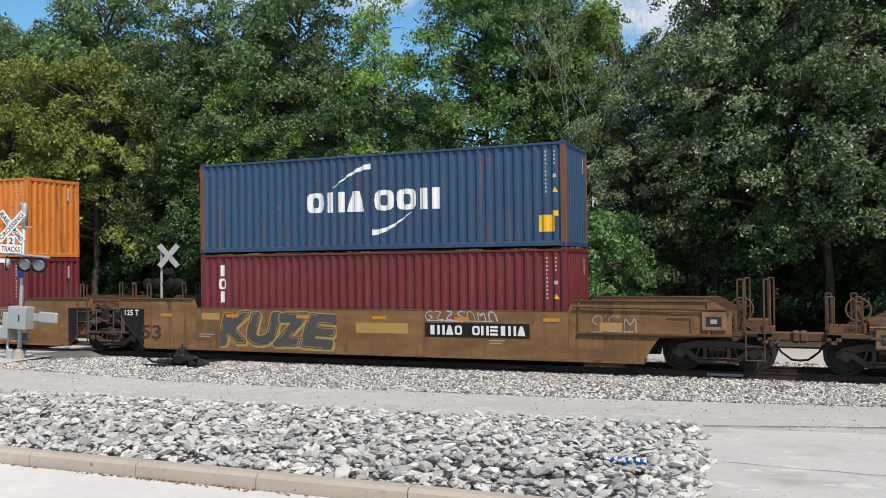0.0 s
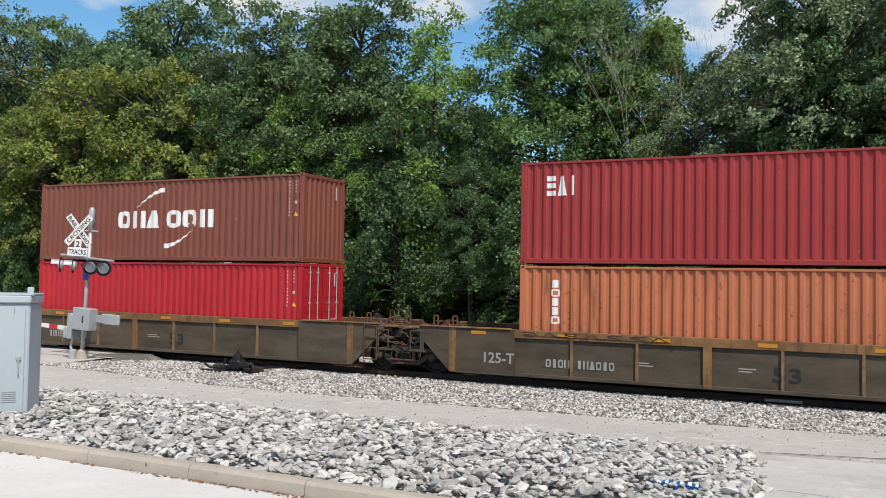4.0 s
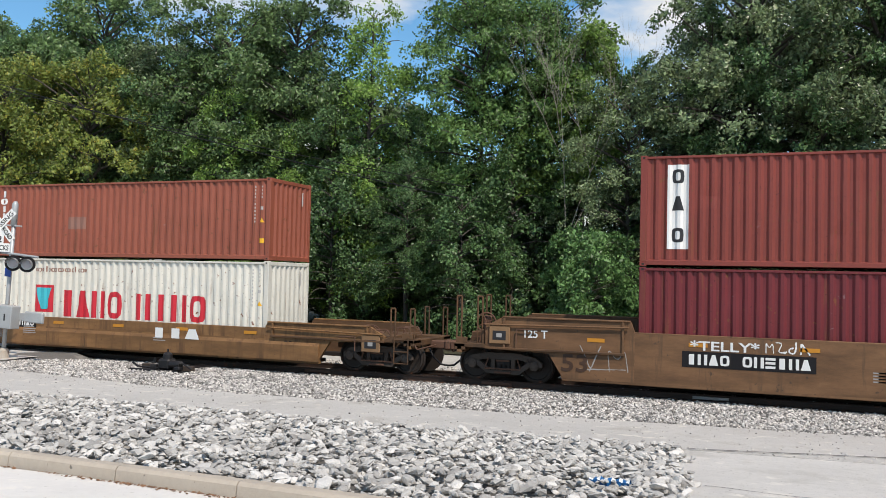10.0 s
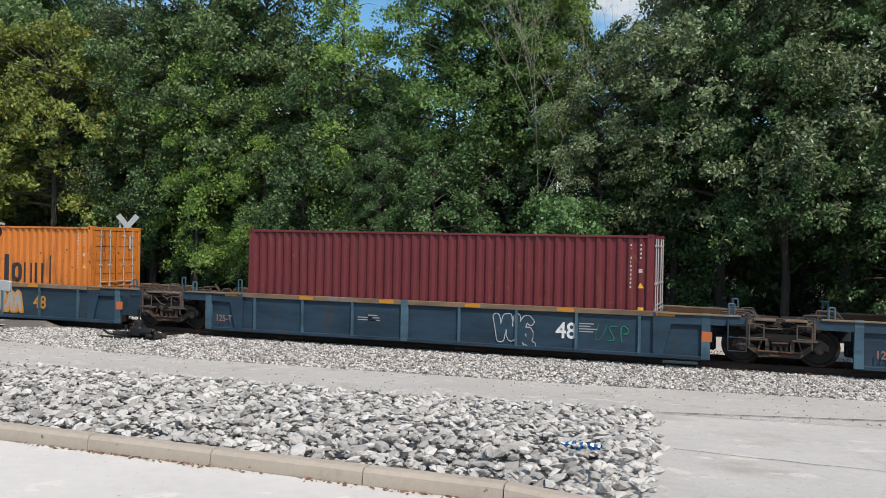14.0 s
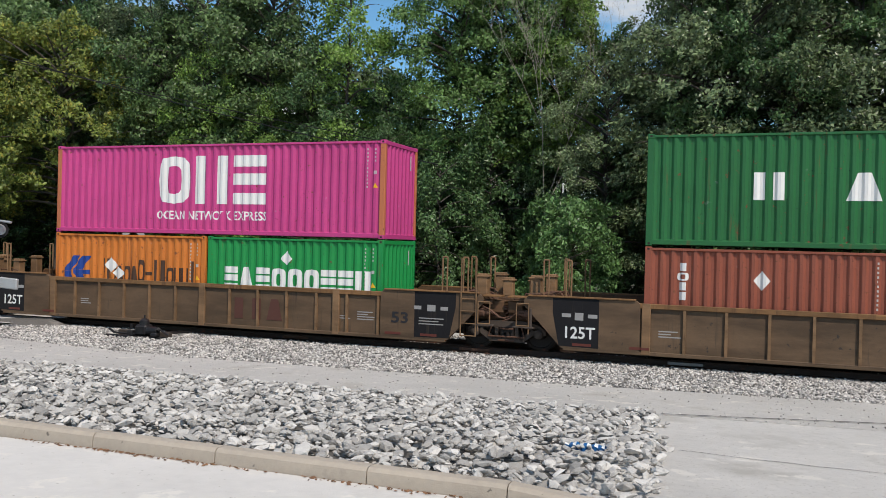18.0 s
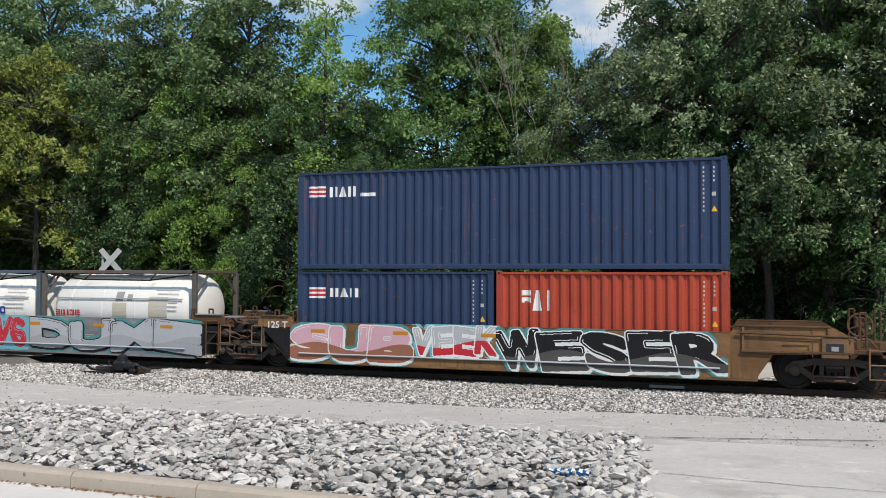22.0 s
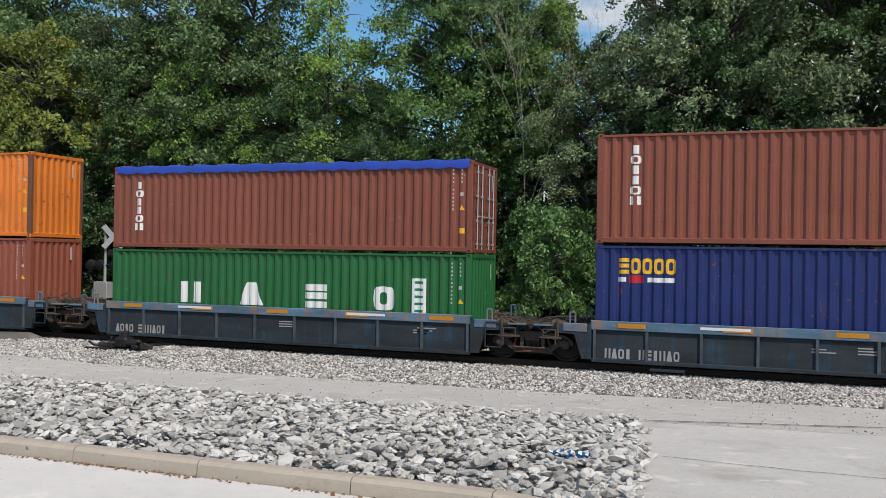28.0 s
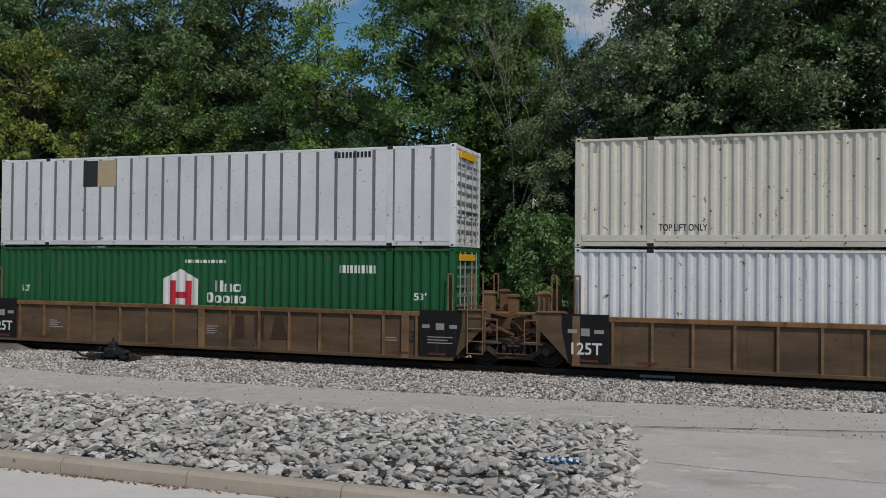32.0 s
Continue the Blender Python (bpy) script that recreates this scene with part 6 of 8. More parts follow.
o = lower(0, "maroon", what="maroon corrugated container low in a well car")
o = upper(0, "brown", what="brown corrugated container on top of another")
o = lower(1, "darkmaroon", what="dark maroon container with white upright lettering in a well car")
sign_upright(o, L40, 3, -5.41, -5.08, 1.28, 2.54)
o = upper(1, "blue", what="dark blue container with a white line name and swooshes", post=R_POST)
sign_cma(o, L40, -2.12, 2.41, 1.17, 1.79, (-1.17, 0.14, 1.92, 2.52), (0.16, 1.45, 0.53, 1.15))
on_side(o, "yellow_sticker", [rect(5.3, 5.75, 0.42, 0.88)], YELLOW)
o = lower(2, "darkmaroon", what="dark maroon container with white upright lettering in a well car")
sign_upright(o, L40, 5, -5.26, -4.89, 1.20, 2.48)
o = upper(2, "orange", what="bright orange container with a blue emblem and black line name")
sign_hapag(o, L40, (-4.26, -2.57, 0.85, 2.20), (-1.78, 4.47, 0.88, 1.88))
o = lower(3, "red", STD, what="short red container with white signs in a well car", L=L20, dx=-TW)
sign_small(o, L20, STD, "BAI", -2.41, -1.48, 1.52, 2.07)
o = lower(3, "maroon", STD, what="short maroon container with a lighthouse board in a well car", L=L20, dx=TW)
sign_lighthouse(o, L20, STD, -2.32)
o = upper(3, "green", what="green container with large pale letters on two short ones")
sign_four(o, L40, ((-3.60, -2.73, 1.20, 1.87), (-1.48, -0.50, 1.17, 1.82), (0.77, 1.59, 1.17, 1.84), (2.97, 3.73, 1.16, 1.84)), (4.22, 4.66, 1.01, 2.26), GREYINK)
on_side(o, "small_name", blocks("rrrIrrrrIrrI", -0.42, 0.68, 0.69, 0.98), GREYINK)
o = lower(4, "tan", what="tan container with white upright lettering in a well car")
sign_upright(o, L40, 5, -5.21, -4.88, 1.23, 2.49)
o = upper(4, "red", what="deep red container with small white signs on a tan one")
sign_small(o, L40, HC, "BAI", -5.35, -4.42, 1.92, 2.47)
on_side(o, "yellow_sticker", [rect(5.22, 5.68, 0.42, 0.88)], YELLOW)
o = lower(5, "brightred", door=True, what="bright red container with doors to the front in a well car")
o = upper(5, "brown", what="brown maroon container with white line name and swoosh")
sign_cma(o, L40, -2.12, 2.41, 1.17, 1.79, (-1.17, 0.14, 1.92, 2.52), (0.16, 1.45, 0.53, 1.15))
o = lower(6, "green", STD, True, what="green container with white letters half hidden in a well car")
sign_four(o, L40, ((-3.62, -2.72, 0.85, 1.67), (-1.33, -0.45, 0.85, 1.66), (0.62, 1.5, 0.85, 1.64), (2.8, 3.62, 0.85, 1.64)), (5.08, 5.52, 1.20, 1.94))
o = upper(6, "maroon", what="plain maroon container with a faded logo on a green one")
on_side(o, "faded_logo", blocks("RB", -5.7, -5.0, 1.62, 1.93) + blocks("UR", -5.75, -4.95, 1.29, 1.58), FADED)
o = lower(7, "maroon", what="maroon container with a lighthouse board in a grimy well car")
sign_lighthouse(o, L40, HC, -5.5, 0.03)
o = upper(7, "brown", what="plain rust-brown container on top of a maroon one")
o = lower(8, "darkmaroon", door=True, what="dark maroon container with a lighthouse board, doors to the front")
sign_lighthouse(o, L40, HC, -5.5, 0.03)
o = upper(8, "maroon", what="maroon container with white upright lettering on top")
sign_upright(o, L40, 6, -5.29, -4.95, 1.04, 2.65)
o = lower(9, "darkmaroon", door=True, what="plain dark maroon container, doors to the front, in a well car")
o = upper(9, "maroon", what="maroon container with a tall white board of black letters")
on_side(o, "white_board", [rect(-5.40, -4.86, 0.45, 2.64)], WHITE)
part("line_name", draped(blocks("R", -5.31, -4.96, 2.15, 2.52) + blocks("A", -5.31, -4.96, 1.45, 1.82) + blocks("R", -5.31, -4.96, 0.62, 1.0), -L40 / 2 + 0.12, -1.199, False, 0.007), INK, o)
o = lower(10, "cream", what="cream white container with large red line name")
on_side(o, "emblem", [rect(-3.57, -2.73, 1.00, 1.95)], REDINK)
part("emblem_face", draped([[(-3.5, 1.85), (-2.8, 1.85), (-3.0, 1.1), (-3.3, 1.1)]], -L40 / 2 + 0.12, -1.199, False, 0.007), TEAL, o)
sign_wide(o, L40, HC, "TAUR", -2.41, 0.35, 0.88, 1.79, REDINK)
sign_wide(o, L40, HC, "UIUR", 0.85, 3.78, 0.88, 1.75, REDINK)
on_side(o, "small_name", blocks("rrrIrrrrrrrrIrrr", -3.59, -1.21, 2.41, 2.60), FADED)
o = upper(10, "rustbrown", STD, what="rust-brown container with white upright lettering on a white one")
sign_upright(o, L40, 6, -5.37, -5.01, 0.75, 2.35)
on_side(o, "dark_patch", [rect(-2.18, -1.38, 0.98, 1.40)], FADED)
for i in (11, 15):
    o = lower(i, "greywhite", door=True, what="pale grey container with a teal square and large dark letters")
    on_side(o, "emblem", [rect(-4.75, -3.27, 0.98, 2.36)], TEAL)
    star = []
    for k in range(7):
        t = k * 2 * math.pi / 7 + math.pi / 2
        star.append([(-4.0 + 0.16 * math.cos(t - 0.45), 1.66 + 0.16 * math.sin(t - 0.45)), (-4.0 + 0.62 * math.cos(t), 1.66 + 0.62 * math.sin(t)), (-4.0 + 0.16 * math.cos(t + 0.45), 1.66 + 0.16 * math.sin(t + 0.45)), (-4.0, 1.66)])
    part("star", draped(star, -L40 / 2 + 0.12, -1.199, False, 0.007), WHITE, o)
    sign_wide(o, L40, HC, "UABRBU", -2.64, 4.46, 0.9, 2.05, INK, stroke=0.23)
    o = upper(i, "maroon", door=True, what="maroon container with white upright lettering on a pale grey one")
    sign_upright(o, L40, 6, -5.29, -4.93, 1.01, 2.61)
o = lower(12, "orange", door=True, what="orange container with a blue emblem and large dark line name")
sign_hapag(o, L40, (-4.46, -2.64, 0.95, 2.18), (-1.86, 4.43, 0.88, 1.93))
o = upper(12, "blue", door=True, what="blue container with small yellow line name")
sign_small(o, L40, HC, "BRRRR", -5.63, -4.16, 2.26, 2.65, YELLOW)
o = lower(13, "darkmaroon", door=True, what="single plain maroon container low in a blue well car")
o = lower(14, "orange", door=True, what="single orange container with a blue emblem and dark line name")
sign_hapag(o, L40, (-4.40, -2.57, 1.01, 2.14), (-1.75, 4.57, 0.95, 1.89))
o = lower(16, "rustbrown", STD, what="short rust-brown container with upright lettering and a hazard sign", L=L20, dx=-TW)
sign_upright(o, L20, 4, -2.23, -1.89, 1.20, 2.19)
on_side(o, "hazard_sign", [[(-0.35, 1.8), (-0.15, 1.55), (0.05, 1.8), (-0.15, 2.05)]], WHITE, L20)
o = lower(16, "rustbrown", STD, what="short plain rust-brown container in a well car", L=L20, dx=TW)
o = upper(16, "green", what="green container with spaced white letters on two short ones")
sign_four(o, L40, ((-3.53, -2.69, 1.20, 1.89), (-1.42, -0.50, 1.19, 1.87), (0.81, 1.63, 1.19, 1.85), (2.98, 3.80, 1.19, 1.83)), (4.25, 4.69, 1.02, 2.29))
on_side(o, "small_name", blocks("rrrIrrrrIrrI", -0.39, 0.70, 0.63, 0.92), WHITE)
o = lower(17, "orange", STD, what="short orange container with emblem and hazard sign", L=L20, dx=-TW)
sign_hapag(o, L20, (-2.71, -1.55, 0.9, 1.83), (-1.05, 2.65, 0.98, 1.77), DARKBROWN)
part("hazard_sign", draped([[(-0.95, 1.55), (-0.7, 1.28), (-0.45, 1.55), (-0.7, 1.85)], [(-0.62, 1.3), (-0.4, 1.08), (-0.15, 1.3), (-0.4, 1.52)]], -L20 / 2 + 0.12, -1.199, False, 0.007), WHITE, o)
o = lower(17, "brightgreen", STD, what="short bright green container with white line name", L=L20, dx=TW)
sign_wide(o, L20, STD, "BABRRRBBU", -2.47, 2.67, 0.95, 1.66, WHITE, stroke=0.24)
on_side(o, "hazard_sign", [[(-0.4, 1.95), (-0.2, 1.75), (0.0, 1.95), (-0.2, 2.2)]], WHITE, L20)
o = upper(17, "pink", what="magenta pink container with large white block letters", post=PAINT["tan"])
sign_wide(o, L40, HC, "RUB", -2.04, 2.18, 0.98, 2.50, WHITE, stroke=0.2)
words(o, "OCEAN NETWORK EXPRESS", -1.98, 2.12, 0.48, 0.76, WHITE)
o = lower(18, "orange", STD, what="short orange container with emblem and hazard sign", L=L20, dx=-TW)
sign_hapag(o, L20, (-2.65, -1.55, 0.9, 1.80), (-1.06, 2.74, 0.95, 1.67), DARKBROWN)
part("hazard_sign", draped([[(-0.95, 1.5), (-0.72, 1.25), (-0.5, 1.5), (-0.72, 1.8)], [(-0.7, 1.3), (-0.5, 1.08), (-0.3, 1.3), (-0.5, 1.5)]], -L20 / 2 + 0.12, -1.199, False, 0.007), WHITE, o)
o = lower(18, "darkmaroon", STD, what="short dark maroon container with small yellow line name", L=L20, dx=TW)
sign_small(o, L20, STD, "Trrru", -2.45, -0.78, 1.87, 2.21, YELLOW)
o = upper(18, "brown", what="plain brown container on two short ones")
o = lower(19, "brightred", STD, what="short red container with white line name", L=L20, dx=-TW)
sign_wide(o, L20, STD, "A", -1.45, -0.75, 0.92, 1.57, WHITE)
sign_wide(o, L20, STD, "TIUB", -0.35, 1.61, 0.92, 1.42, WHITE)
o = lower(19, "blue", STD, what="short dark blue container with white line name", L=L20, dx=TW, amber=False)
sign_cma(o, L20, -2.01, 2.12, 0.90, 1.59, (-1.32, 0.05, 1.70, 2.23))
words(o, "advanced container", -2.65, -0.86, 2.04, 2.21, WHITE, L20)
words(o, "light steel", -2.65, -1.72, 1.85, 2.00, WHITE, L20)
o = upper(19, "skyblue", what="bright blue scuffed container on two short ones", post=R_POST)
o = lower(20, "navy", STD, what="short navy container with a striped flag and line name", L=L20, dx=-TW)
sign_wide(o, L20, STD, "UAU", -1.99, -1.05, 1.82, 2.08, WHITE)
on_side(o, "flag", [rect(-2.66, -2.12, 1.78 + 0.13 * k, 1.84 + 0.13 * k) for k in range(3)], WHITE, L20)
on_side(o, "flag_stripe", [rect(-2.66, -2.12, 1.845 + 0.13 * k, 1.905 + 0.13 * k) for k in range(2)], REDINK, L20)
o = lower(20, "redorange", STD, what="short orange-red container with white signs", L=L20, dx=TW)
sign_small(o, L20, STD, "BAI", -2.33, -1.43, 1.52, 2.07)
o = upper(20, "navy", what="navy container with a striped flag and white line name")
sign_wide(o, L40, HC, "UAU", -5.08, -4.2, 2.14, 2.44, WHITE)
on_side(o, "small_name", [rect(-4.1, -3.61, 2.14, 2.24)], WHITE)
on_side(o, "flag", [rect(-5.77, -5.21, 2.15 + 0.13 * k, 2.21 + 0.13 * k) for k in range(3)], WHITE)
on_side(o, "flag_stripe", [rect(-5.77, -5.21, 2.215 + 0.13 * k, 2.275 + 0.13 * k) for k in range(2)], REDINK)
YF = paint("yellow_frame", (0.62, 0.38, 0.02), 0.15)
def tanks(i, specs):
    for dx, (label, fm, logo) in zip((-TW, TW), specs):
        o = tank_container(label, fm, logo)
        load(i, o, L20, STD, 0, dx)
tanks(21, (("white tank container with dark blue line name in a slate frame", FRAMEGREY, [(blocks("UAR-TAUUTAIUBR", -2.3, 1.51, 1.12, 1.36), NAVYINK)]),
           ("white tank container with dark red line name in a rusty frame", paint("dark_frame", (0.10, 0.09, 0.08), 0.4), [(blocks("BUTTRUB", -2.5, -1.49, 1.12, 1.3), REDINK), ([rect(-0.2, 0.35, 1.1, 1.55), rect(1.2, 1.9, 1.1, 1.75)], mat("pale_patch", (0.5, 0.46, 0.36), 0.6))])))
o = lower(22, "orange", STD, what="short orange container with emblem and dark line name", L=L20, dx=-TW)
sign_hapag(o, L20, (-2.62, -1.5, 0.9, 1.79), (-1.06, 2.77, 0.95, 1.67), DARKBROWN)
o = lower(22, "brown", STD, what="short plain brown container in a tagged well car", L=L20, dx=TW)
o = upper(22, "maroon", what="scraped maroon container with a small blue and white badge")
on_side(o, "badge", [rect(-5.34, -4.93, 2.16, 2.61)], WHITE)
part("badge_face", draped([rect(-5.3, -4.97, 2.21, 2.55)], -L40 / 2 + 0.12, -1.199, False, 0.007), NAVYINK, o)
tanks(23, (("white tank container with a red badge in a yellow frame", YF, [([rect(-2.48, -2.01, 1.56, 1.97)], REDINK)]),
           ("white tank container with hazard labels in a slate frame", FRAMEGREY, [([rect(-2.0, -1.6, 1.45, 1.95)], GREYINK), ([rect(-0.35, -0.1, 1.65, 1.9)], REDINK), (blocks("BUTTRUB", -2.3, -1.2, 1.12, 1.3), REDINK)])))
o = lower(24, "rustbrown", STD, what="short rust-brown container with upright lettering and hazard sign", L=L20, dx=-TW)
sign_upright(o, L20, 4, -2.23, -1.89, 1.20, 2.19)
o = lower(24, "rustbrown", STD, what="short rust-brown container with upright lettering in a well car", L=L20, dx=TW)
sign_upright(o, L20, 4, -2.23, -1.89, 1.20, 2.19)
on_side(o, "hazard_sign", [[(-0.35, 1.8), (-0.15, 1.55), (0.05, 1.8), (-0.15, 2.05)]], WHITE, L20)
o = upper(24, "green", what="green container with spaced white letters on two short ones")
sign_four(o, L40, ((-3.53, -2.69, 1.20, 1.89), (-1.42, -0.50, 1.19, 1.87), (0.81, 1.63, 1.19, 1.85), (2.98, 3.80, 1.19, 1.83)), (4.25, 4.69, 1.02, 2.29))
on_side(o, "small_name", blocks("rrrIrrrrIrrI", -0.39, 0.70, 0.63, 0.92), WHITE)
o = lower(25, "orange", what="orange container with a blue emblem and large dark line name")
sign_hapag(o, L40, (-4.26, -2.42, 0.86, 2.16), (-1.71, 4.59, 0.85, 1.87))
o = upper(25, "red", what="deep red container with small white signs and a pale patch")
sign_small(o, L40, HC, "BAI", -5.40, -4.46, 1.92, 2.46)
on_side(o, "pale_patch", [rect(-4.29, -3.11, 0.19, 0.87)], FADED)
on_side(o, "yellow_sticker", [rect(5.3, 5.72, 0.42, 0.88)], YELLOW)
o = lower(26, "royal", what="royal blue container with small yellow line name")
sign_small(o, L40, HC, "BRRRR", -5.51, -4.01, 2.14, 2.55, YELLOW)
on_side(o, "small_name", [rect(-5.5, -5.3, 1.93, 2.05), rect(-4.75, -4.07, 1.93, 2.05)], WHITE)
on_side(o, "red_name", [rect(-5.22, -4.85, 1.9, 2.1)], REDINK)
o = upper(26, "brown", what="brown container with white upright lettering on a blue one")
sign_upright(o, L40, 6, -5.26, -4.93, 0.98, 2.58)
o = lower(27, "green", STD, what="green container with spaced white letters in a slate well car")
sign_four(o, L40, ((-3.53, -2.71, 0.94, 1.59), (-1.43, -0.46, 0.93, 1.62), (0.84, 1.69, 0.92, 1.62), (3.05, 3.84, 0.92, 1.62)), (4.31, 4.74, 0.86, 1.87))
o = upper(27, "brown", STD, True, what="brown open-top container with blue tarpaulin, doors to the front")
sign_upright(o, L40, 6, -5.31, -4.96, 0.52, 2.11)
m = Mesh()
n = 60
for s in (-1, 1):
    p = []
    for i in range(n + 1):
        x = -6.0 + 12.0 * i / n
        p += [(x, s * 1.235, STD - 0.22 + 0.025 * math.sin(i * 1.9)), (x, s * (1.24 + 0.012 * math.sin(i * 2.7)), STD - 0.02), (x, s * 1.1, STD + 0.03 + 0.02 * math.sin(i * 1.3))]
    m.add(p, [(3 * i + j, 3 * i + 3 + j, 3 * i + 4 + j, 3 * i + 1 + j) for i in range(n) for j in (0, 1)])
p = []
for i in range(n + 1):
    x = -6.0 + 12.0 * i / n
    p += [(x, -1.1, STD + 0.03 + 0.02 * math.sin(i * 1.3)), (x, 0, STD + 0.06), (x, 1.1, STD + 0.03 + 0.02 * math.sin(i * 1.3))]
m.add(p, [(3 * i + j, 3 * i + 3 + j, 3 * i + 4 + j, 3 * i + 1 + j) for i in range(n) for j in (0, 1)])
part("tarpaulin", m, TARP, o, "shiny blue tarpaulin", True)
o = lower(28, "rustbrown", what="rust-brown container with white upright lettering in a slate well car")
sign_upright(o, L40, 6, -5.25, -4.91, 0.88, 2.47)
o = upper(28, "deeporange", what="scuffed orange container with smaller blue emblem and line name", post=R_POST)
sign_hapag(o, L40, (-3.95, -2.88, 1.25, 2.05), (-2.41, 1.40, 1.29, 1.86))
o = lower(29, "orange", what="orange container with a blue emblem and large dark line name")
sign_hapag(o, L40, (-4.30, -2.58, 0.95, 2.14), (-1.77, 4.53, 0.92, 1.85))
o = upper(29, "navy", what="faded navy container with a striped flag and hazard diamonds", post=R_POST)
sign_wide(o, L40, HC, "UAU", -4.97, -4.1, 2.18, 2.47, WHITE)
on_side(o, "small_name", [rect(-4.0, -3.51, 2.18, 2.28)], WHITE)
on_side(o, "flag", [rect(-5.68, -5.13, 2.20 + 0.12 * k, 2.26 + 0.12 * k) for k in range(3)], WHITE)
on_side(o, "flag_stripe", [rect(-5.68, -5.13, 2.262 + 0.12 * k, 2.318 + 0.12 * k) for k in range(2)], REDINK)
on_side(o, "hazard_sign", [[(-0.46, 2.42), (-0.25, 2.2), (-0.04, 2.42), (-0.25, 2.64)], [(0.04, 2.42), (0.25, 2.2), (0.46, 2.42), (0.25, 2.64)]], PINKISH)
part("hazard_sign", draped([[(-0.2, 2.3), (0.0, 2.1), (0.2, 2.3), (0.0, 2.52)]], -L40 / 2 + 0.12, -1.199, False, 0.007), WHITE, o)
# 53-foot boxes
SEAMINK = mat("dark_seam", (0.17, 0.18, 0.19), 0.6, 0, 0.2)
def domestic(i, level, col, what):
    o = (upper if level else lower)(i, col, HC, True, what, L53, code=False)
    for x in (-6.1, 6.1):
        part("lift_post", shared(("lp", col, x), lambda: Mesh().box(x - 0.1, x + 0.1, -1.232, -1.2, 0.02, HC - 0.02, 0.008).data("lift_post", PAINT[col])), PAINT[col], o)
        part("lift_casting", shared(("lc", x), lambda: Mesh().box(x - 0.09, x + 0.09, -1.236, -1.1, HC - 0.12, HC - 0.005, 0.01).box(x - 0.09, x + 0.09, -1.236, -1.1, 0.0, 0.12, 0.01).data("lift_casting", STEEL)), STEEL, o)
    part("deep_rail", shared(("dr", col), lambda: Mesh().box(-L53 / 2 + 0.2, L53 / 2 - 0.2, -1.226, -1.2, 0.16, 0.33, 0.006).data("deep_rail", PAINT[col])), PAINT[col], o)
    h = L53 / 2
    for k in range(8):
        part("door_slot", shared(("ds", k), lambda: Mesh().box(h - 0.02, h + 0.008, -0.98, 0.98, 0.42 + 0.27 * k, 0.50 + 0.27 * k, 0.004).data("door_slot", SEAMINK)), SEAMINK, o)
    part("door_plate", shared("dp", lambda: Mesh().box(h - 0.01, h + 0.055, -0.85, 0.55, HC - 0.36, HC - 0.17, 0.004).data("door_plate", YELLOW)), YELLOW, o)
    return o
def yellow_board(o, x0, x1, z0, z1):
    part("board_rim", draped([rect(x0, x1, z0, z1)], -L53 / 2 + 0.12, -1.199, True, 0.012), INK, o)
    part("board_face", draped([rect(x0 + 0.07, x1 - 0.07, z0 + 0.07, z1 - 0.07)], -L53 / 2 + 0.12, -1.199, True, 0.016), YELLOW, o)
    h = z1 - z0
    part("line_name", draped(blocks("T-R-UUUT", x0 + 0.85, x1 - 0.85, z0 + 0.26 * h, z1 - 0.26 * h) + [[(x0 + 0.18, z1 - 0.22 * h), (x0 + 0.62, z1 - 0.45 * h), (x0 + 0.68, z0 + 0.2 * h), (x0 + 0.56, z0 + 0.2 * h)]] + [[(x1 - 0.68, z1 - 0.35 * h), (x1 - 0.2, z0 + 0.3 * h), (x1 - 0.28, z0 + 0.18 * h), (x1 - 0.73, z1 - 0.5 * h)]], -L53 / 2 + 0.12, -1.199, True, 0.02), INK, o)
o = domestic(30, 0, "white", "white long container with a yellow and black board")
yellow_board(o, 1.53, 5.30, 1.48, 2.41)
o = domestic(30, 1, "bone", "off-white long container with a yellow board and green lettering")
yellow_board(o, 1.68, 5.32, 2.10, 2.75)
part("lettering", draped(fitted("Intermodal", 1.92, 5.12, 1.48, 2.00), -L53 / 2 + 0.12, -1.199, False, 0.004), GREENINK, o)
words(o, "TOP LIFT ONLY", -5.90, -4.69, 0.43, 0.61, INK, L53)
words(o, "TOP LIFT ONLY", 4.70, 5.87, 0.38, 0.59, INK, L53)
on_side(o, "marking", [rect(-4.6 + 0.14 * i, -4.5 + 0.14 * i, 2.62, 2.72) for i in range(6)] + [rect(6.4, 6.5, 2.4, 2.6), rect(7.5, 7.6, 2.5, 2.7), rect(-7.6, -7.5, 2.5, 2.7)], GREYINK, L53)
o = domestic(31, 0, "darkgreen", "dark green long container with a white shield and line name")
on_side(o, "shield", [[(-1.56, 0.85), (-0.30, 0.85), (-0.30, 1.9), (-0.93, 2.21), (-1.56, 1.9)]], WHITE, L53)
part("shield_face", draped([rect(-1.32, -1.12, 0.95, 1.85), rect(-0.74, -0.54, 0.95, 1.85), rect(-1.12, -0.74, 1.3, 1.5)], -L53 / 2 + 0.12, -1.199, False, 0.007), REDINK, o)
sign_small(o, L53, HC, "Uur", 0.29, 1.28, 1.53, 1.87)
sign_small(o, L53, HC, "Rrrur", -0.01, 1.42, 1.18, 1.51)
words(o, "53'", 6.85, 7.22, 1.41, 1.62, WHITE, L53)
words(o, "53'", -7.2, -6.8, 1.41, 1.62, WHITE, L53)
on_side(o, "marking", [rect(4.51 + 0.12 * i, 4.59 + 0.12 * i, 2.15, 2.38) for i in range(10)] + [rect(-0.8 + 0.14 * i, -0.7 + 0.14 * i, 2.4, 2.5) for i in range(11)], WHITE, L53)
o = domestic(31, 1, "white", "white smooth long container with grey seams and a two-tone badge")
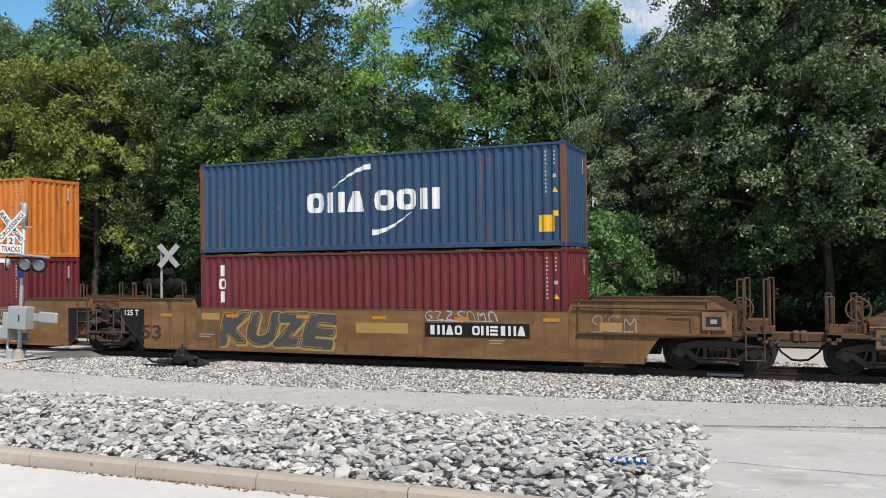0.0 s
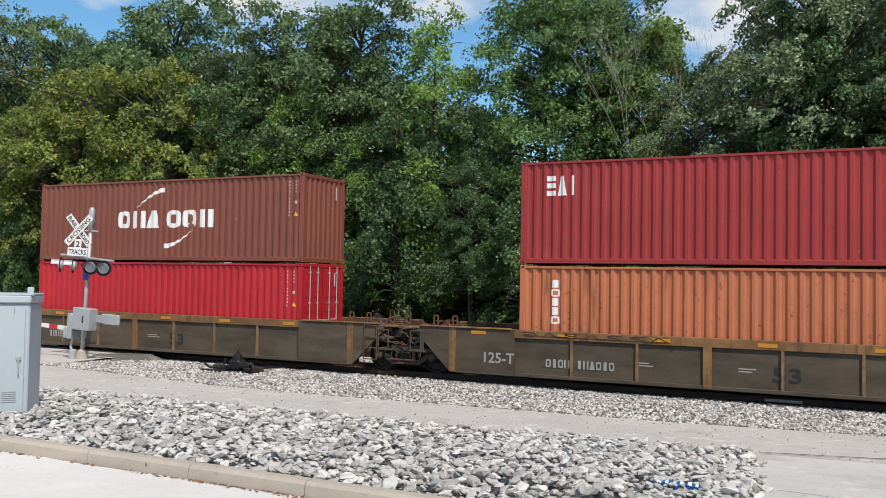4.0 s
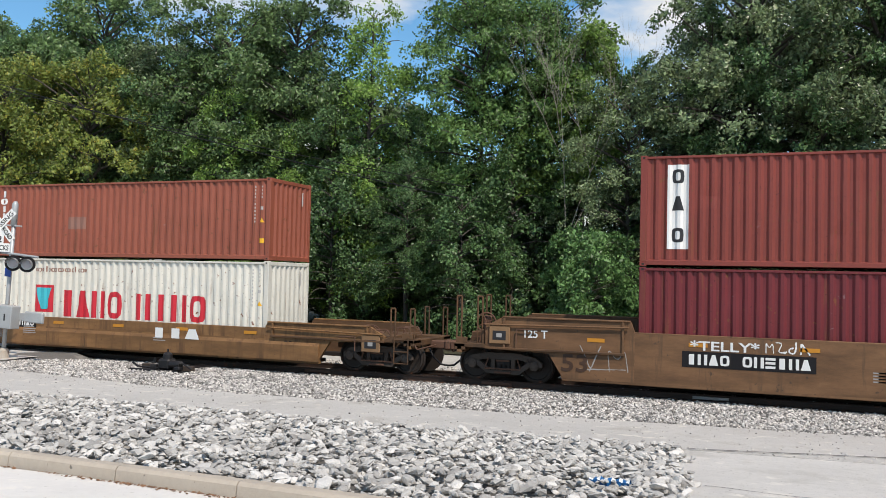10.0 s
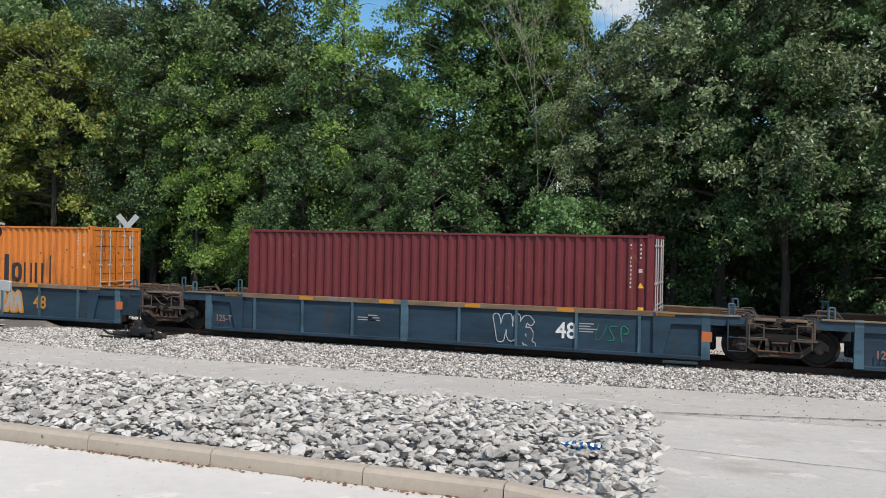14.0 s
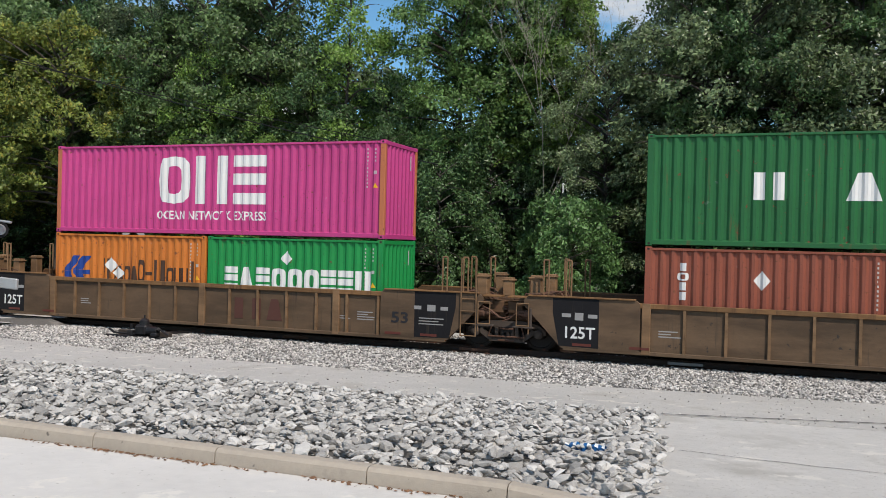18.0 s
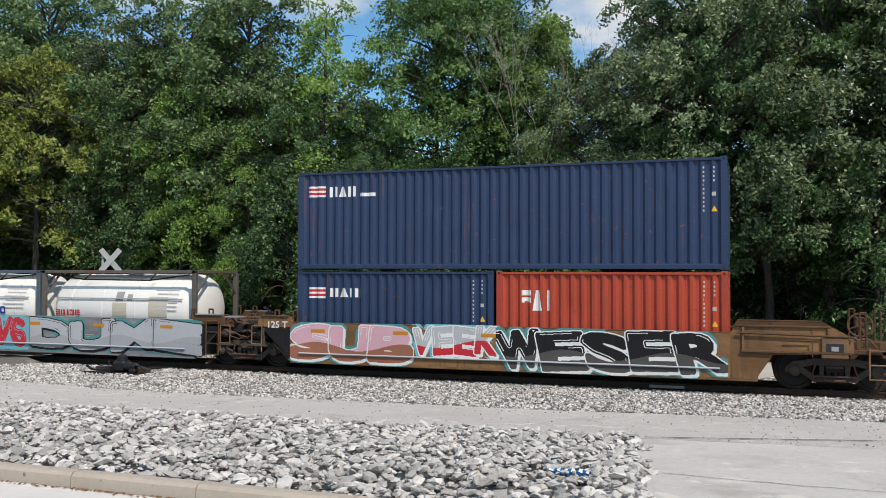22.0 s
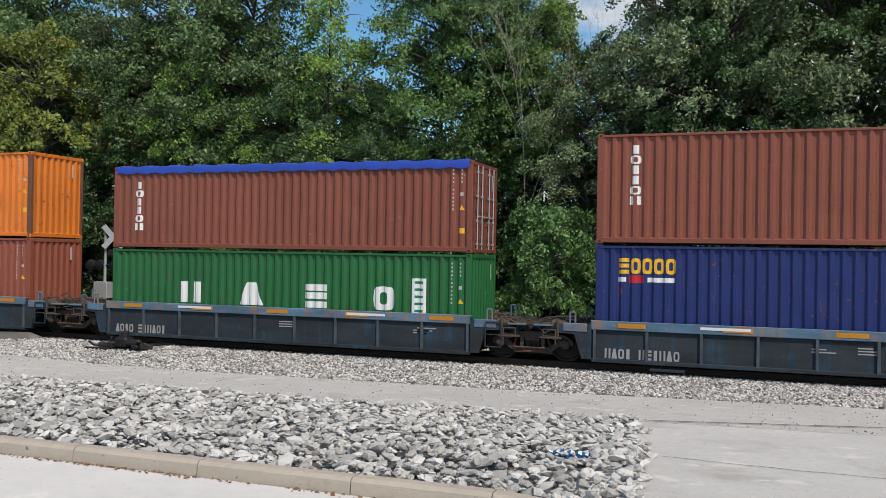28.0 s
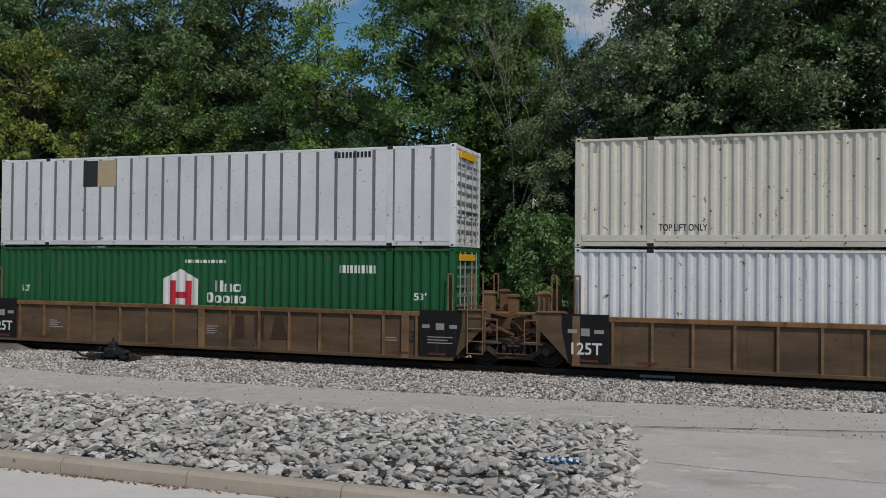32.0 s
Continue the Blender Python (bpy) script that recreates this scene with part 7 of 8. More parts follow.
part("smooth_skin", Mesh().box(-L53 / 2 + 0.14, L53 / 2 - 0.14, -1.225, -1.2, 0.17, HC - 0.1), PAINT["white"], o)
for k in range(26):
    x = -7.6 + 0.6 * k
    part("seam", shared("seam", lambda: Mesh().box(-0.05, 0.05, -1.23, -1.224, 0.18, HC - 0.11, 0.001).data("seam", SEAMINK)), SEAMINK, o).location.x = x
part("badge", flat([rect(-4.67, -4.1, 1.91, 2.75)], -1.233), INK, o)
part("badge_half", flat([rect(-4.1, -3.38, 1.91, 2.75)], -1.233), mat("badge_tan", (0.45, 0.35, 0.22), 0.5), o)
part("marking", flat([rect(4.34 + 0.12 * i, 4.42 + 0.12 * i, 2.58, 2.75) for i in range(10)], -1.235), INK, o)
o = domestic(32, 0, "white", "white long container in the last well car")

# signs and sprayed pieces on the cars
RIB = -YS + 0.058   # the face of a web behind its posts
def stencil(i, text, x0, x1, z0, z1, material, y=-YS - 0.014):
    part("lettering", flat(fitted(text, x0, x1, z0, z1), y), material, CARS[i])

def reporting(i, x0, x1, z0, z1, plate=True, ink=None, y=-YS - 0.008):
    """The car's reporting mark: a dark plate with plain bars."""
    if plate:
        part("mark_plate", flat([rect(x0, x1, z0, z1)], y), PAINT["black"], CARS[i])
    polys, w, h = [], (x1 - x0 - 0.2) / 11, z1 - z0
    for k in range(11):
        if k != 4:
            a = x0 + 0.1 + w * k
            polys += blocks("BTUARTRU"[(k + i) % 8], a, a + w, z0 + 0.17 * h, z1 - 0.17 * h)
    part("reporting_mark", flat(polys, y - 0.005), ink or WHITE, CARS[i])["kind"] = "stuff"

def company(i, x0, x1, z0, z1, material, y=-YS - 0.012):
    part("line_name", flat(blocks("TTA", x0, x1, z0, z1, stroke=0.3), y), material, CARS[i])

SLATESPRAY = mat("slate_blue_spray", (0.03, 0.045, 0.055), 0.6, 0, 0.35, 3, 0, 60, (0.10, 0.085, 0.06), 0.4, 4)
SMOKE = mat("smoky_grey_spray", (0.07, 0.066, 0.06), 0.6, 0, 0.3, 3, 0, 60, (0.15, 0.11, 0.07), 0.3, 4)
MAROONINK = mat("dark_red_stencil", (0.12, 0.03, 0.02), 0.6)
PALEPATCH = mat("repainted_yellow", (0.40, 0.24, 0.07), 0.65, 0, 0.15, 2, 0, 60, RUST, 0.2, 2)
for i in (1, 2, 3):
    stencil(i, "53", *((lambda a, b, c, d: (a + (0.25 if i == 2 else 0), b + (0.25 if i == 2 else 0), c, d))(-8.35, -7.53, 0.50, 0.97)), DARKBROWN)
    stencil(i, "125 T", -9.05, -8.45, 1.27, 1.46, WHITE)
    part("repainted_patch", flat([rect(-0.6 + 0.3 * i, 1.2 + 0.2 * i, 0.85, 1.15), rect(7.0, 7.6, 1.02, 1.25), rect(-5.9, -5.2, 1.17, 1.38)], -YS - 0.0045), PALEPATCH, CARS[i])
reporting(1, 1.95, 5.07, 0.78, 1.18)
reporting(3, -5.05, -1.95, 0.75, 1.14)
graffiti(CARS[1], -5.17, -0.95, 0.28, 1.5, SMOKE, PALEPATCH, 4, 11, word="KUZE", slant=0.3, bold=0.085)
scrawl(CARS[1], 6.69, 8.03, 0.95, 1.50, GREYINK, 3)
scrawl(CARS[1], 1.92, 4.15, 1.19, 1.58, SILVER, 5, thick=0.03)
graffiti(CARS[2], 2.02, 6.3, 0.28, 1.5, SLATESPRAY, PALEPATCH, 4, 21, word="KYSE", slant=-0.15)
company(2, -0.90, 0.98, 0.69, 1.29, MAROONINK)
graffiti(CARS[2], -6.28, -3.38, 0.42, 1.14, WHITE, PAINT["black"], 5, 22, word="SAUBK", slant=0.15)
graffiti(CARS[2], -2.97, -1.31, 0.28, 1.5, SILVER, GREYINK, 2, 23)
graffiti(CARS[3], 0.75, 4.15, 0.3, 1.5, PAINT["carblue"], SILVER, 4, 31)
scrawl(CARS[3], 4.24, 6.18, 0.45, 1.50, DARKBROWN, 7)
scrawl(CARS[3], 4.3, 5.9, 0.7, 1.4, GREYINK, 6)
scrawl(CARS[3], -7.3, -6.2, 0.5, 1.3, GREYINK, 8)
for i in (4, 5, 6):
    stencil(i, "53", 0.67, 1.32, 0.42, 0.79, INK, RIB)
    reporting(i, -5.35, -3.19, 0.38, 0.73, False, GREYINK, RIB)
    stencil(i, "125-T", -7.07, -6.14, 0.47, 0.77, GREYINK)
scrawl(CARS[4], -6.0, -1.8, 1.24, 1.4, DARKBROWN, 9)
for i in (7, 8, 9):
    stencil(i, "53", -8.08, -7.37, 0.44, 0.90, DARKBROWN)
    stencil(i, "125 T", -9.12, -8.47, 1.28, 1.5, WHITE)
graffiti(CARS[7], -6.9, 1.0, 0.3, 1.5, SILVER, PAINT["black"], 5, 41, word="SAVEE", slant=0.35, second=GREYINK)
reporting(7, 1.90, 4.74, 0.86, 1.18, False, GREYINK)
graffiti(CARS[7], 3.58, 4.75, 1.19, 1.54, WHITE, PAINT["carbrown"], 4, 42, word="HIER", bold=0.05)
graffiti(CARS[7], 6.49, 7.74, 0.85, 1.34, WHITE, PAINT["carbrown"], 3, 45, word="MOM", slant=0.3, bold=0.05)
scrawl(CARS[7], 7.70, 8.96, 0.88, 1.46, SILVER, 10, thick=0.03)
scrawl(CARS[7], 4.83, 5.98, 0.42, 1.60, SILVER, 12, thick=0.03)
graffiti(CARS[8], 2.22, 6.30, 0.32, 1.63, SILVER, PAINT["black"], 5, 43, word="MOTER", slant=0.12)
company(8, 0.82, 1.76, 0.78, 1.16, MAROONINK)
scrawl(CARS[8], -8.26, -6.67, 0.78, 1.49, WHITE, 13, thick=0.035)
scrawl(CARS[8], -5.97, -3.65, 0.32, 1.31, GREYINK, 14, thick=0.03)
scrawl(CARS[8], -3.44, -2.49, 1.30, 1.58, WHITE, 19)
stencil(8, "*TELLY*", -2.2, -0.85, 1.14, 1.36, WHITE)
scrawl(CARS[8], 6.46, 8.29, 0.37, 1.54, SILVER, 15, thick=0.035)
graffiti(CARS[9], 3.61, 5.23, 0.34, 1.56, SILVER, WHITE, 2, 44)
reporting(9, -4.95, -1.81, 0.74, 1.14)
stencil(9, "*TELLY*", -4.75, -3.1, 1.17, 1.42, WHITE)
scrawl(CARS[9], -3.0, -1.97, 1.16, 1.50, WHITE, 16, thick=0.03)
scrawl(CARS[9], 6.02, 7.61, 0.58, 1.44, DARKBROWN, 17)
scrawl(CARS[9], -7.67, -6.23, 0.47, 1.26, GREYINK, 18)
reporting(10, -5.53, -3.18, 0.81, 1.15)
company(10, 1.86, 3.82, 0.72, 1.04, WHITE, -YS - 0.082)
stencil(10, "53", 6.85, 7.16, 0.56, 0.84, DARKBROWN)
TAGORANGE = mat("tag_orange", (0.5, 0.14, 0.04), 0.6)
for i in range(11, 16):
    x = {11: 2.22, 12: 3.63, 13: 3.59, 14: 3.80, 15: 2.25}[i]
    stencil(i, "48", x, x + 0.56, 0.42, 0.86, WHITE if i in (12, 13, 15) else AMBER, RIB)
    stencil(i, "125-T", -7.05, -6.5, 0.36, 0.56, FADED)
    part("red_tag", flat([rect(7.35, 7.6, 0.55, 0.8)], -YS - 0.012), TAGORANGE, CARS[i])
graffiti(CARS[11], -1.40, -0.1, 0.24, 0.95, PAINT["carblue"], WHITE, 2, 51, RIB, drop=False, word="GAL", bold=0.06)
graffiti(CARS[11], 0.40, 1.94, 0.26, 1.02, PAINT["carblue"], WHITE, 3, 52, RIB, drop=False, word="RB", bold=0.06)
graffiti(CARS[12], 1.76, 3.06, 0.28, 1.07, PAINT["carblue"], SILVER, 3, 53, RIB, drop=False)
graffiti(CARS[13], 1.79, 3.06, 0.14, 1.04, PAINT["carblue"], SILVER, 3, 54, RIB, drop=False)
graffiti(CARS[14], -2.97, 0.07, 0.23, 1.09, SILVER, WHITE, 5, 55, RIB)
graffiti(CARS[14], 1.81, 3.40, 0.24, 1.10, GREYINK, AMBER, 4, 56, RIB)
scrawl(CARS[13], 4.6, 5.6, 0.4, 0.9, GREENINK, 57, RIB)
reporting(11, -5.43, -3.33, 0.34, 0.64, False, GREYINK, RIB)
reporting(15, -5.59, -3.49, 0.31, 0.68, False, WHITE, RIB)
for i in (16, 17, 18, 30, 31):
    stencil(i, "53", 6.5, 7.02, 0.6, 0.92, INK, RIB if i > 29 else -YS - 0.014)
    stencil(i, "125T", -8.1, -7.3, 0.46, 0.78, WHITE)
    part("panel_marking", flat([rect(-8.2, -7.95, 1.02, 1.12), rect(-7.5, -7.25, 1.02, 1.12), rect(-7.85, -7.62, 0.95, 1.15), rect(7.2, 7.42, 1.02, 1.12), rect(8.0, 8.22, 1.02, 1.12), rect(7.6, 7.85, 0.98, 1.16), rect(7.35, 8.1, 0.76, 0.79), rect(7.35, 7.95, 0.68, 0.71), rect(7.35, 8.1, 0.60, 0.63)], -YS - 0.014), GREYINK, CARS[i])["kind"] = "stuff"
    part("red_marking", flat([rect(a, a + 0.5, 0.27, 0.34) for a in (-7.9, -6.4, 6.3, 7.4)], -YS - 0.014), MAROONINK, CARS[i])["kind"] = "stuff"
reporting(16, 3.36, 5.10, 0.70, 1.02, y=RIB)
reporting(18, -5.86, -4.14, 0.71, 1.04, y=RIB)
reporting(30, 3.36, 5.21, 0.77, 1.09, y=RIB)
company(17, 1.01, 2.91, 0.44, 1.08, mat("dark_red_stencil_faded", (0.09, 0.035, 0.025), 0.7), RIB)
company(31, 0.98, 2.99, 0.52, 1.19, DARKBROWN, RIB)
reporting(19, -4.57, -1.93, 0.75, 1.07)
stencil(19, "40", -6.51, -6.10, 0.50, 0.94, DARKBROWN)
for i in range(25, 30):
    reporting(i, -5.91, -3.79, 0.15, 0.54, False, GREYINK, RIB)
    part("notice_panel", flat([rect(-3.4, -2.2, 1.06, 1.13), rect(2.4, 3.6, 1.06, 1.13)], -YS - 0.012), WHITE, CARS[i])
# the tagged five-unit car
OLIVE = mat("olive_outline_spray", (0.09, 0.09, 0.03), 0.55, 0, 0.25, 3)
PALEPINK = mat("pale_pink_spray", (0.55, 0.42, 0.43), 0.5, 0, 0.2, 3)
MAROONSPRAY = mat("maroon_spray", (0.14, 0.04, 0.045), 0.5, 0, 0.2, 3)
TEALSPRAY = mat("teal_spray", (0.06, 0.24, 0.24), 0.5, 0, 0.25, 3)
PALESILVER = mat("pale_silver_spray", (0.34, 0.345, 0.36), 0.5, 0, 0.2, 3)
DUSTYPINK = mat("dusty_pink_spray", (0.40, 0.20, 0.19), 0.55, 0, 0.3, 3)
RUSTSPRAY = mat("rust_brown_spray", (0.30, 0.12, 0.07), 0.55, 0, 0.3, 3)
graffiti(CARS[20], -6.2, -2.3, 0.22, 1.42, PINKISH, WHITE, 3, 61, cloud=TEALSPRAY, word="SUB", second=RUSTSPRAY, slant=0.1, bold=0.08)
graffiti(CARS[20], -2.4, 0.2, 0.5, 1.44, SILVER, WHITE, 4, 62, cloud=CYAN, word="VEEK", second=REDINK)
graffiti(CARS[20], 0.1, 6.1, 0.22, 1.42, PAINT["black"], WHITE, 5, 63, cloud=TEALSPRAY, word="WESER", second=SMOKE, slant=-0.2, bold=0.06)
graffiti(CARS[21], -6.0, -1.5, 0.22, 1.42, SILVER, PAINT["black"], 5, 64, word="NOSER", second=PALESILVER, bold=0.09)
graffiti(CARS[21], -1.83, -0.27, 0.27, 1.42, REDINK, CYAN, 2, 65, cloud=CYAN)
graffiti(CARS[21], -0.2, 6.5, 0.28, 1.4, SILVER, PAINT["black"], 4, 66, cloud=TEALSPRAY, word="DUME", second=PALESILVER, bold=0.09)
graffiti(CARS[22], -5.41, -0.13, 0.12, 1.43, PALEPINK, MAROONSPRAY, 7, 67, word="SPiKE26", bold=0.085)
graffiti(CARS[22], 0.35, 5.4, 0.2, 1.41, LIME, OLIVE, 5, 68, cloud=TEALSPRAY, word="AROSE", bold=0.08, slant=-0.12)
stencil(22, "40", -6.0, -5.45, 0.75, 1.1, DARKBROWN)
graffiti(CARS[23], -6.0, -1.0, 0.24, 1.42, DUSTYPINK, SMOKE, 4, 69, cloud=TEALSPRAY, word="RASE", second=LIME, bold=0.08, slant=0.25)
graffiti(CARS[23], -1.00, 0.03, 0.47, 1.43, CYAN, PAINT["black"], 2, 71)
graffiti(CARS[23], 1.78, 4.76, 0.26, 1.4, SILVER, PAINT["black"], 4, 72, word="TEST", bold=0.09, second=GREYINK)
scrawl(CARS[23], 0.2, 1.6, 0.8, 1.35, DARKBROWN, 75)
graffiti(CARS[24], 3.33, 6.02, 0.36, 1.42, PAINT["navy"], CYAN, 3, 73, cloud=TEALSPRAY, word="KAT", bold=0.08)
scrawl(CARS[24], 0.5, 3.0, 0.5, 1.3, SILVER, 74)
for i in range(20, 25):
    part("side_pipe", Mesh().rod((-5.9, -YS - 0.04, 0.5), (5.9, -YS - 0.04, 0.5), 0.025), SILVER if i != 22 else LIME, CARS[i])
    stencil(i, "125 T", -6.95, -6.3, 1.22, 1.42, WHITE)

# ---- trees ----
def boughs_of(rng, height, width, base, count, droop, lean):
    """The boughs of a tree as bent lines of six points from the trunk outwards, longest in the lower middle of the crown."""
    lines = []
    swell = rng.uniform(0.72, 1.12, 7)
    for i in range(count):
        u = (i + rng.uniform(0.2, 0.8)) / count
        z = base * 0.75 + (height * 0.9 - base * 0.75) * u ** 0.92
        a = i * 2.39996 + rng.normal(0, 0.35)
        env = max(0.16, 1 - ((u - 0.36) / 0.68) ** 2) ** 0.5
        side = np.interp((a / 6.2832 % 1.0) * 6, range(7), swell)
        reach = width * 0.5 * env * side * rng.uniform(0.6, 1.12)
        rise = reach * (0.15 + 0.85 * u) * rng.uniform(0.7, 1.2)
        d = np.array([math.cos(a), math.sin(a), 0.0])
        t = np.linspace(0, 1, 6)[:, None]
        bow = rng.normal(0, 0.07, 2) * reach
        pts = np.array([lean * z, 0, z]) + d * reach * t + np.array([0, 0, 1]) * (rise * t - droop * reach * t ** 2.4) + np.array([-d[1], d[0], 0]) * bow[0] * np.sin(3.14 * t)
        lines.append((pts, reach, d))
    top = np.linspace(0, 1, 6)[:, None] * np.array([0, 0, height * 0.12]) + np.array([lean * height * 0.88, 0, height * 0.88])
    lines.append((top, width * 0.16, np.array([0.3, -0.3, 0.9])))
    return lines


def foliage(rng, lines, sprays, leaves, leaf, size, droop, inner=0.3):
    """Leaves in drooping sprays along the outer parts of the boughs."""
    weight = np.array([r for _, r, _ in lines]) ** 1.5
    k = rng.choice(len(lines), sprays, p=weight / weight.sum())
    t = inner + (1.06 - inner) * rng.random(sprays) ** 0.6
    centre, axis = np.zeros((sprays, 3)), np.zeros((sprays, 3))
    for i in range(sprays):
        pts, reach, d = lines[k[i]]
        q = min(t[i], 1.0) * 5
        j = min(int(q), 4)
        side = np.array([-d[1], d[0], 0.0])
        spread = 0.24 * reach * (1.15 - 0.5 * t[i]) * rng.normal()
        centre[i] = pts[j] + (pts[j + 1] - pts[j]) * (q - j) + side * spread + np.array([0, 0, rng.normal(0, 0.09) * reach - 0.10 * abs(spread)])
        axis[i] = d * 0.8 + side * 0.7 * np.sign(spread) * rng.random() + np.array([0, 0, rng.normal(-0.25 - droop, 0.25)])
    axis /= np.linalg.norm(axis, axis=1)[:, None]
    rad = size * rng.uniform(0.5, 1.35, sprays)
    flat_side = np.cross(axis, np.array([0, 0, 1.0]) + rng.normal(0, 0.15, (sprays, 3)))
    flat_side /= np.linalg.norm(flat_side, axis=1)[:, None]
    up = np.cross(flat_side, axis)
    s = rng.choice(sprays, leaves, p=rad ** 2 / (rad ** 2).sum())
    g = rng.normal(0, 1, (leaves, 3))
    g *= np.minimum(1, 2.1 / np.linalg.norm(g, axis=1))[:, None]
    p = centre[s] + rad[s][:, None] * (0.56 * g[:, :1] * axis[s] + 0.36 * g[:, 1:2] * flat_side[s] + 0.24 * g[:, 2:] * up[s])
    nrm = up[s] * 0.65 + axis[s] * 0.45 + rng.normal(0, 0.62, (leaves, 3))
    nrm /= np.linalg.norm(nrm, axis=1)[:, None]
    a = np.cross(nrm, rng.normal(0, 1, (leaves, 3)))
    a /= np.linalg.norm(a, axis=1)[:, None]
    b = np.cross(nrm, a)
    z = (leaf * rng.uniform(0.55, 1.35, leaves))[:, None]
    v = np.stack([p - a * z, p + a * z * 0.15 - b * z * 0.55, p + a * z + nrm * z * 0.2, p + a * z * 0.15 + b * z * 0.55], 1).reshape(-1, 3)
    return v, np.arange(leaves * 4).reshape(-1, 4)


def limbs(rng, height, lines, r0, lean=0.0):
    m = Mesh()
    n = 7
    pts = [(0, 0, -0.3)] + [(lean * height * 0.92 * i / n + rng.normal(0, 0.06), rng.normal(0, 0.06), height * 0.92 * i / n) for i in range(1, n + 1)]
    for i in range(n):
        m.rod(pts[i], pts[i + 1], r0 * (1 - i / (n + 0.6)), 8, r0 * (1 - (i + 1) / (n + 0.6)))
    for q, reach, d in lines[:-1]:
        r = min(r0 * 0.4, 0.018 + 0.016 * reach)
        for j in range(5):
            m.rod(q[j], q[j + 1], r * (1 - j / 5.5), 5, r * (1 - (j + 1) / 5.5))
    return m


def tree(name, seed, height, width, base, count, sprays, leaves, leaf, size, droop, colour, r0, label, lean=0.0, inner=0.3):
    rng = np.random.default_rng(seed)
    ob = thing(name, label, "tree" if name != "shrub" else "shrub", "trees behind the track")
    lines = boughs_of(rng, height, width, base, count, droop, lean)
    part("trunk", limbs(rng, height, lines, r0, lean), BARK, ob)
    v, f = foliage(rng, lines, sprays, leaves, leaf, size, droop, inner)
    part("crown", quick("crown", v, f, LEAF[colour]), LEAF[colour], ob)
    return ob

TREES = [
    tree("maple_tree", 1, 16.0, 8.6, 6.4, 58, 480, 34000, 0.095, 0.62, 0.25, "green", 0.2, "tall leafy green tree with a dense uneven crown"),
    tree("oak_tree", 2, 17.0, 10.4, 5.0, 64, 600, 46000, 0.085, 0.58, 0.25, "dusk", 0.24, "tall dull green tree with grey-green leaves"),
    tree("ash_tree", 3, 16.5, 5.4, 3.0, 50, 300, 17000, 0.085, 0.6, 0.5, "bright", 0.15, "slim bright green tree with drooping feathery boughs", 0.01),
    tree("yellow_maple_tree", 4, 13.5, 9.8, 5.4, 58, 460, 32000, 0.10, 0.55, 0.3, "yellow", 0.2, "yellowing broad tree with early autumn leaves"),
    tree("locust_tree", 5, 17.0, 8.4, 8.6, 60, 520, 42000, 0.085, 0.6, 0.2, "mid", 0.17, "tall green tree with bare lower limbs and sky between them", -0.01),
    tree("shrub", 6, 4.6, 5.6, 0.2, 40, 170, 9000, 0.095, 0.5, 0.3, "dusk", 0.05, "dense green undergrowth shrub"),
    tree("shrub", 7, 5.2, 4.4, 0.1, 60, 260, 17000, 0.085, 0.42, 0.5, "vivid", 0.05, "bright green bush hung with vines", inner=0.5),
    tree("maple_tree", 8, 15.0, 9.5, 1.5, 44, 300, 8000, 0.19, 0.8, 0.2, "green", 0.2, "far green tree deep in the wood"),
    tree("oak_tree", 9, 16.5, 10.0, 1.5, 44, 300, 8000, 0.19, 0.8, 0.2, "dusk", 0.22, "far dull green tree deep in the wood"),
    tree("understorey_tree", 10, 8.6, 6.6, 1.9, 42, 240, 15000, 0.09, 0.55, 0.55, "deep", 0.1, "young green tree with drooping boughs in the wood's shade"),
    tree("tulip_tree", 11, 14.4, 6.4, 8.4, 46, 340, 26000, 0.085, 0.5, 0.15, "bright", 0.14, "light green tree with a rounded sunlit top"),
    tree("hackberry_tree", 12, 16.0, 8.0, 6.0, 54, 440, 32000, 0.085, 0.55, 0.35, "deep", 0.2, "dark green tree with fine leaves"),
]
NOMINAL = [16.0, 17.0, 16.5, 13.5, 17.0, 4.6, 5.2, 15.0, 16.5, 8.6, 14.4, 16.0]
# which tree, x, y, turn, height
LEFT_WOOD = [(1, -52.5, 40, 10, 20.6), (0, -48.0, 41, 70, 19.4), (11, -44.0, 40.5, 30, 18.4), (0, -40.6, 41.0, 200, 17.6), (0, -37.4, 39, 140, 19.8), (3, -39.8, 34.6, 10, 14.0), (3, -34.2, 35.0, 80, 13.6), (3, -44.8, 36.0, 190, 12.6),
             (1, -31.8, 39, 200, 16.4), (11, -34.6, 38.0, 20, 16.0), (11, -29.6, 37, 260, 15.2), (0, -27.0, 37.0, 15, 17.2), (0, -23.4, 37.4, 120, 17.2), (2, -25.3, 34.8, 45, 13.2), (2, -18.8, 36.5, 0, 16.8), (11, -20.6, 36.6, 310, 12.6), (2, -21.8, 35.0, 130, 11.0)]
MIDDLE_WOOD = [(4, -13.6, 38, 70, 17.6), (4, -11.2, 38.8, 170, 16.8), (10, -8.9, 38, 20, 14.4), (11, -17.0, 37.4, 95, 10.6), (1, -6.6, 36.4, 300, 11.4), (9, -11.6, 36.4, 33, 8.2)]
RIGHT_WOOD = [(1, -1.8, 36.6, 20, 17.4), (11, -3.6, 37.5, 95, 15.0), (1, 2.8, 36.2, 170, 17.8), (11, 0.6, 35.4, 240, 14.0), (0, 6.6, 36.8, 40, 18.0), (1, 10.5, 36, 10, 17.5), (0, 16.5, 38, 77, 17.0), (1, 24, 37, 190, 17.0)]
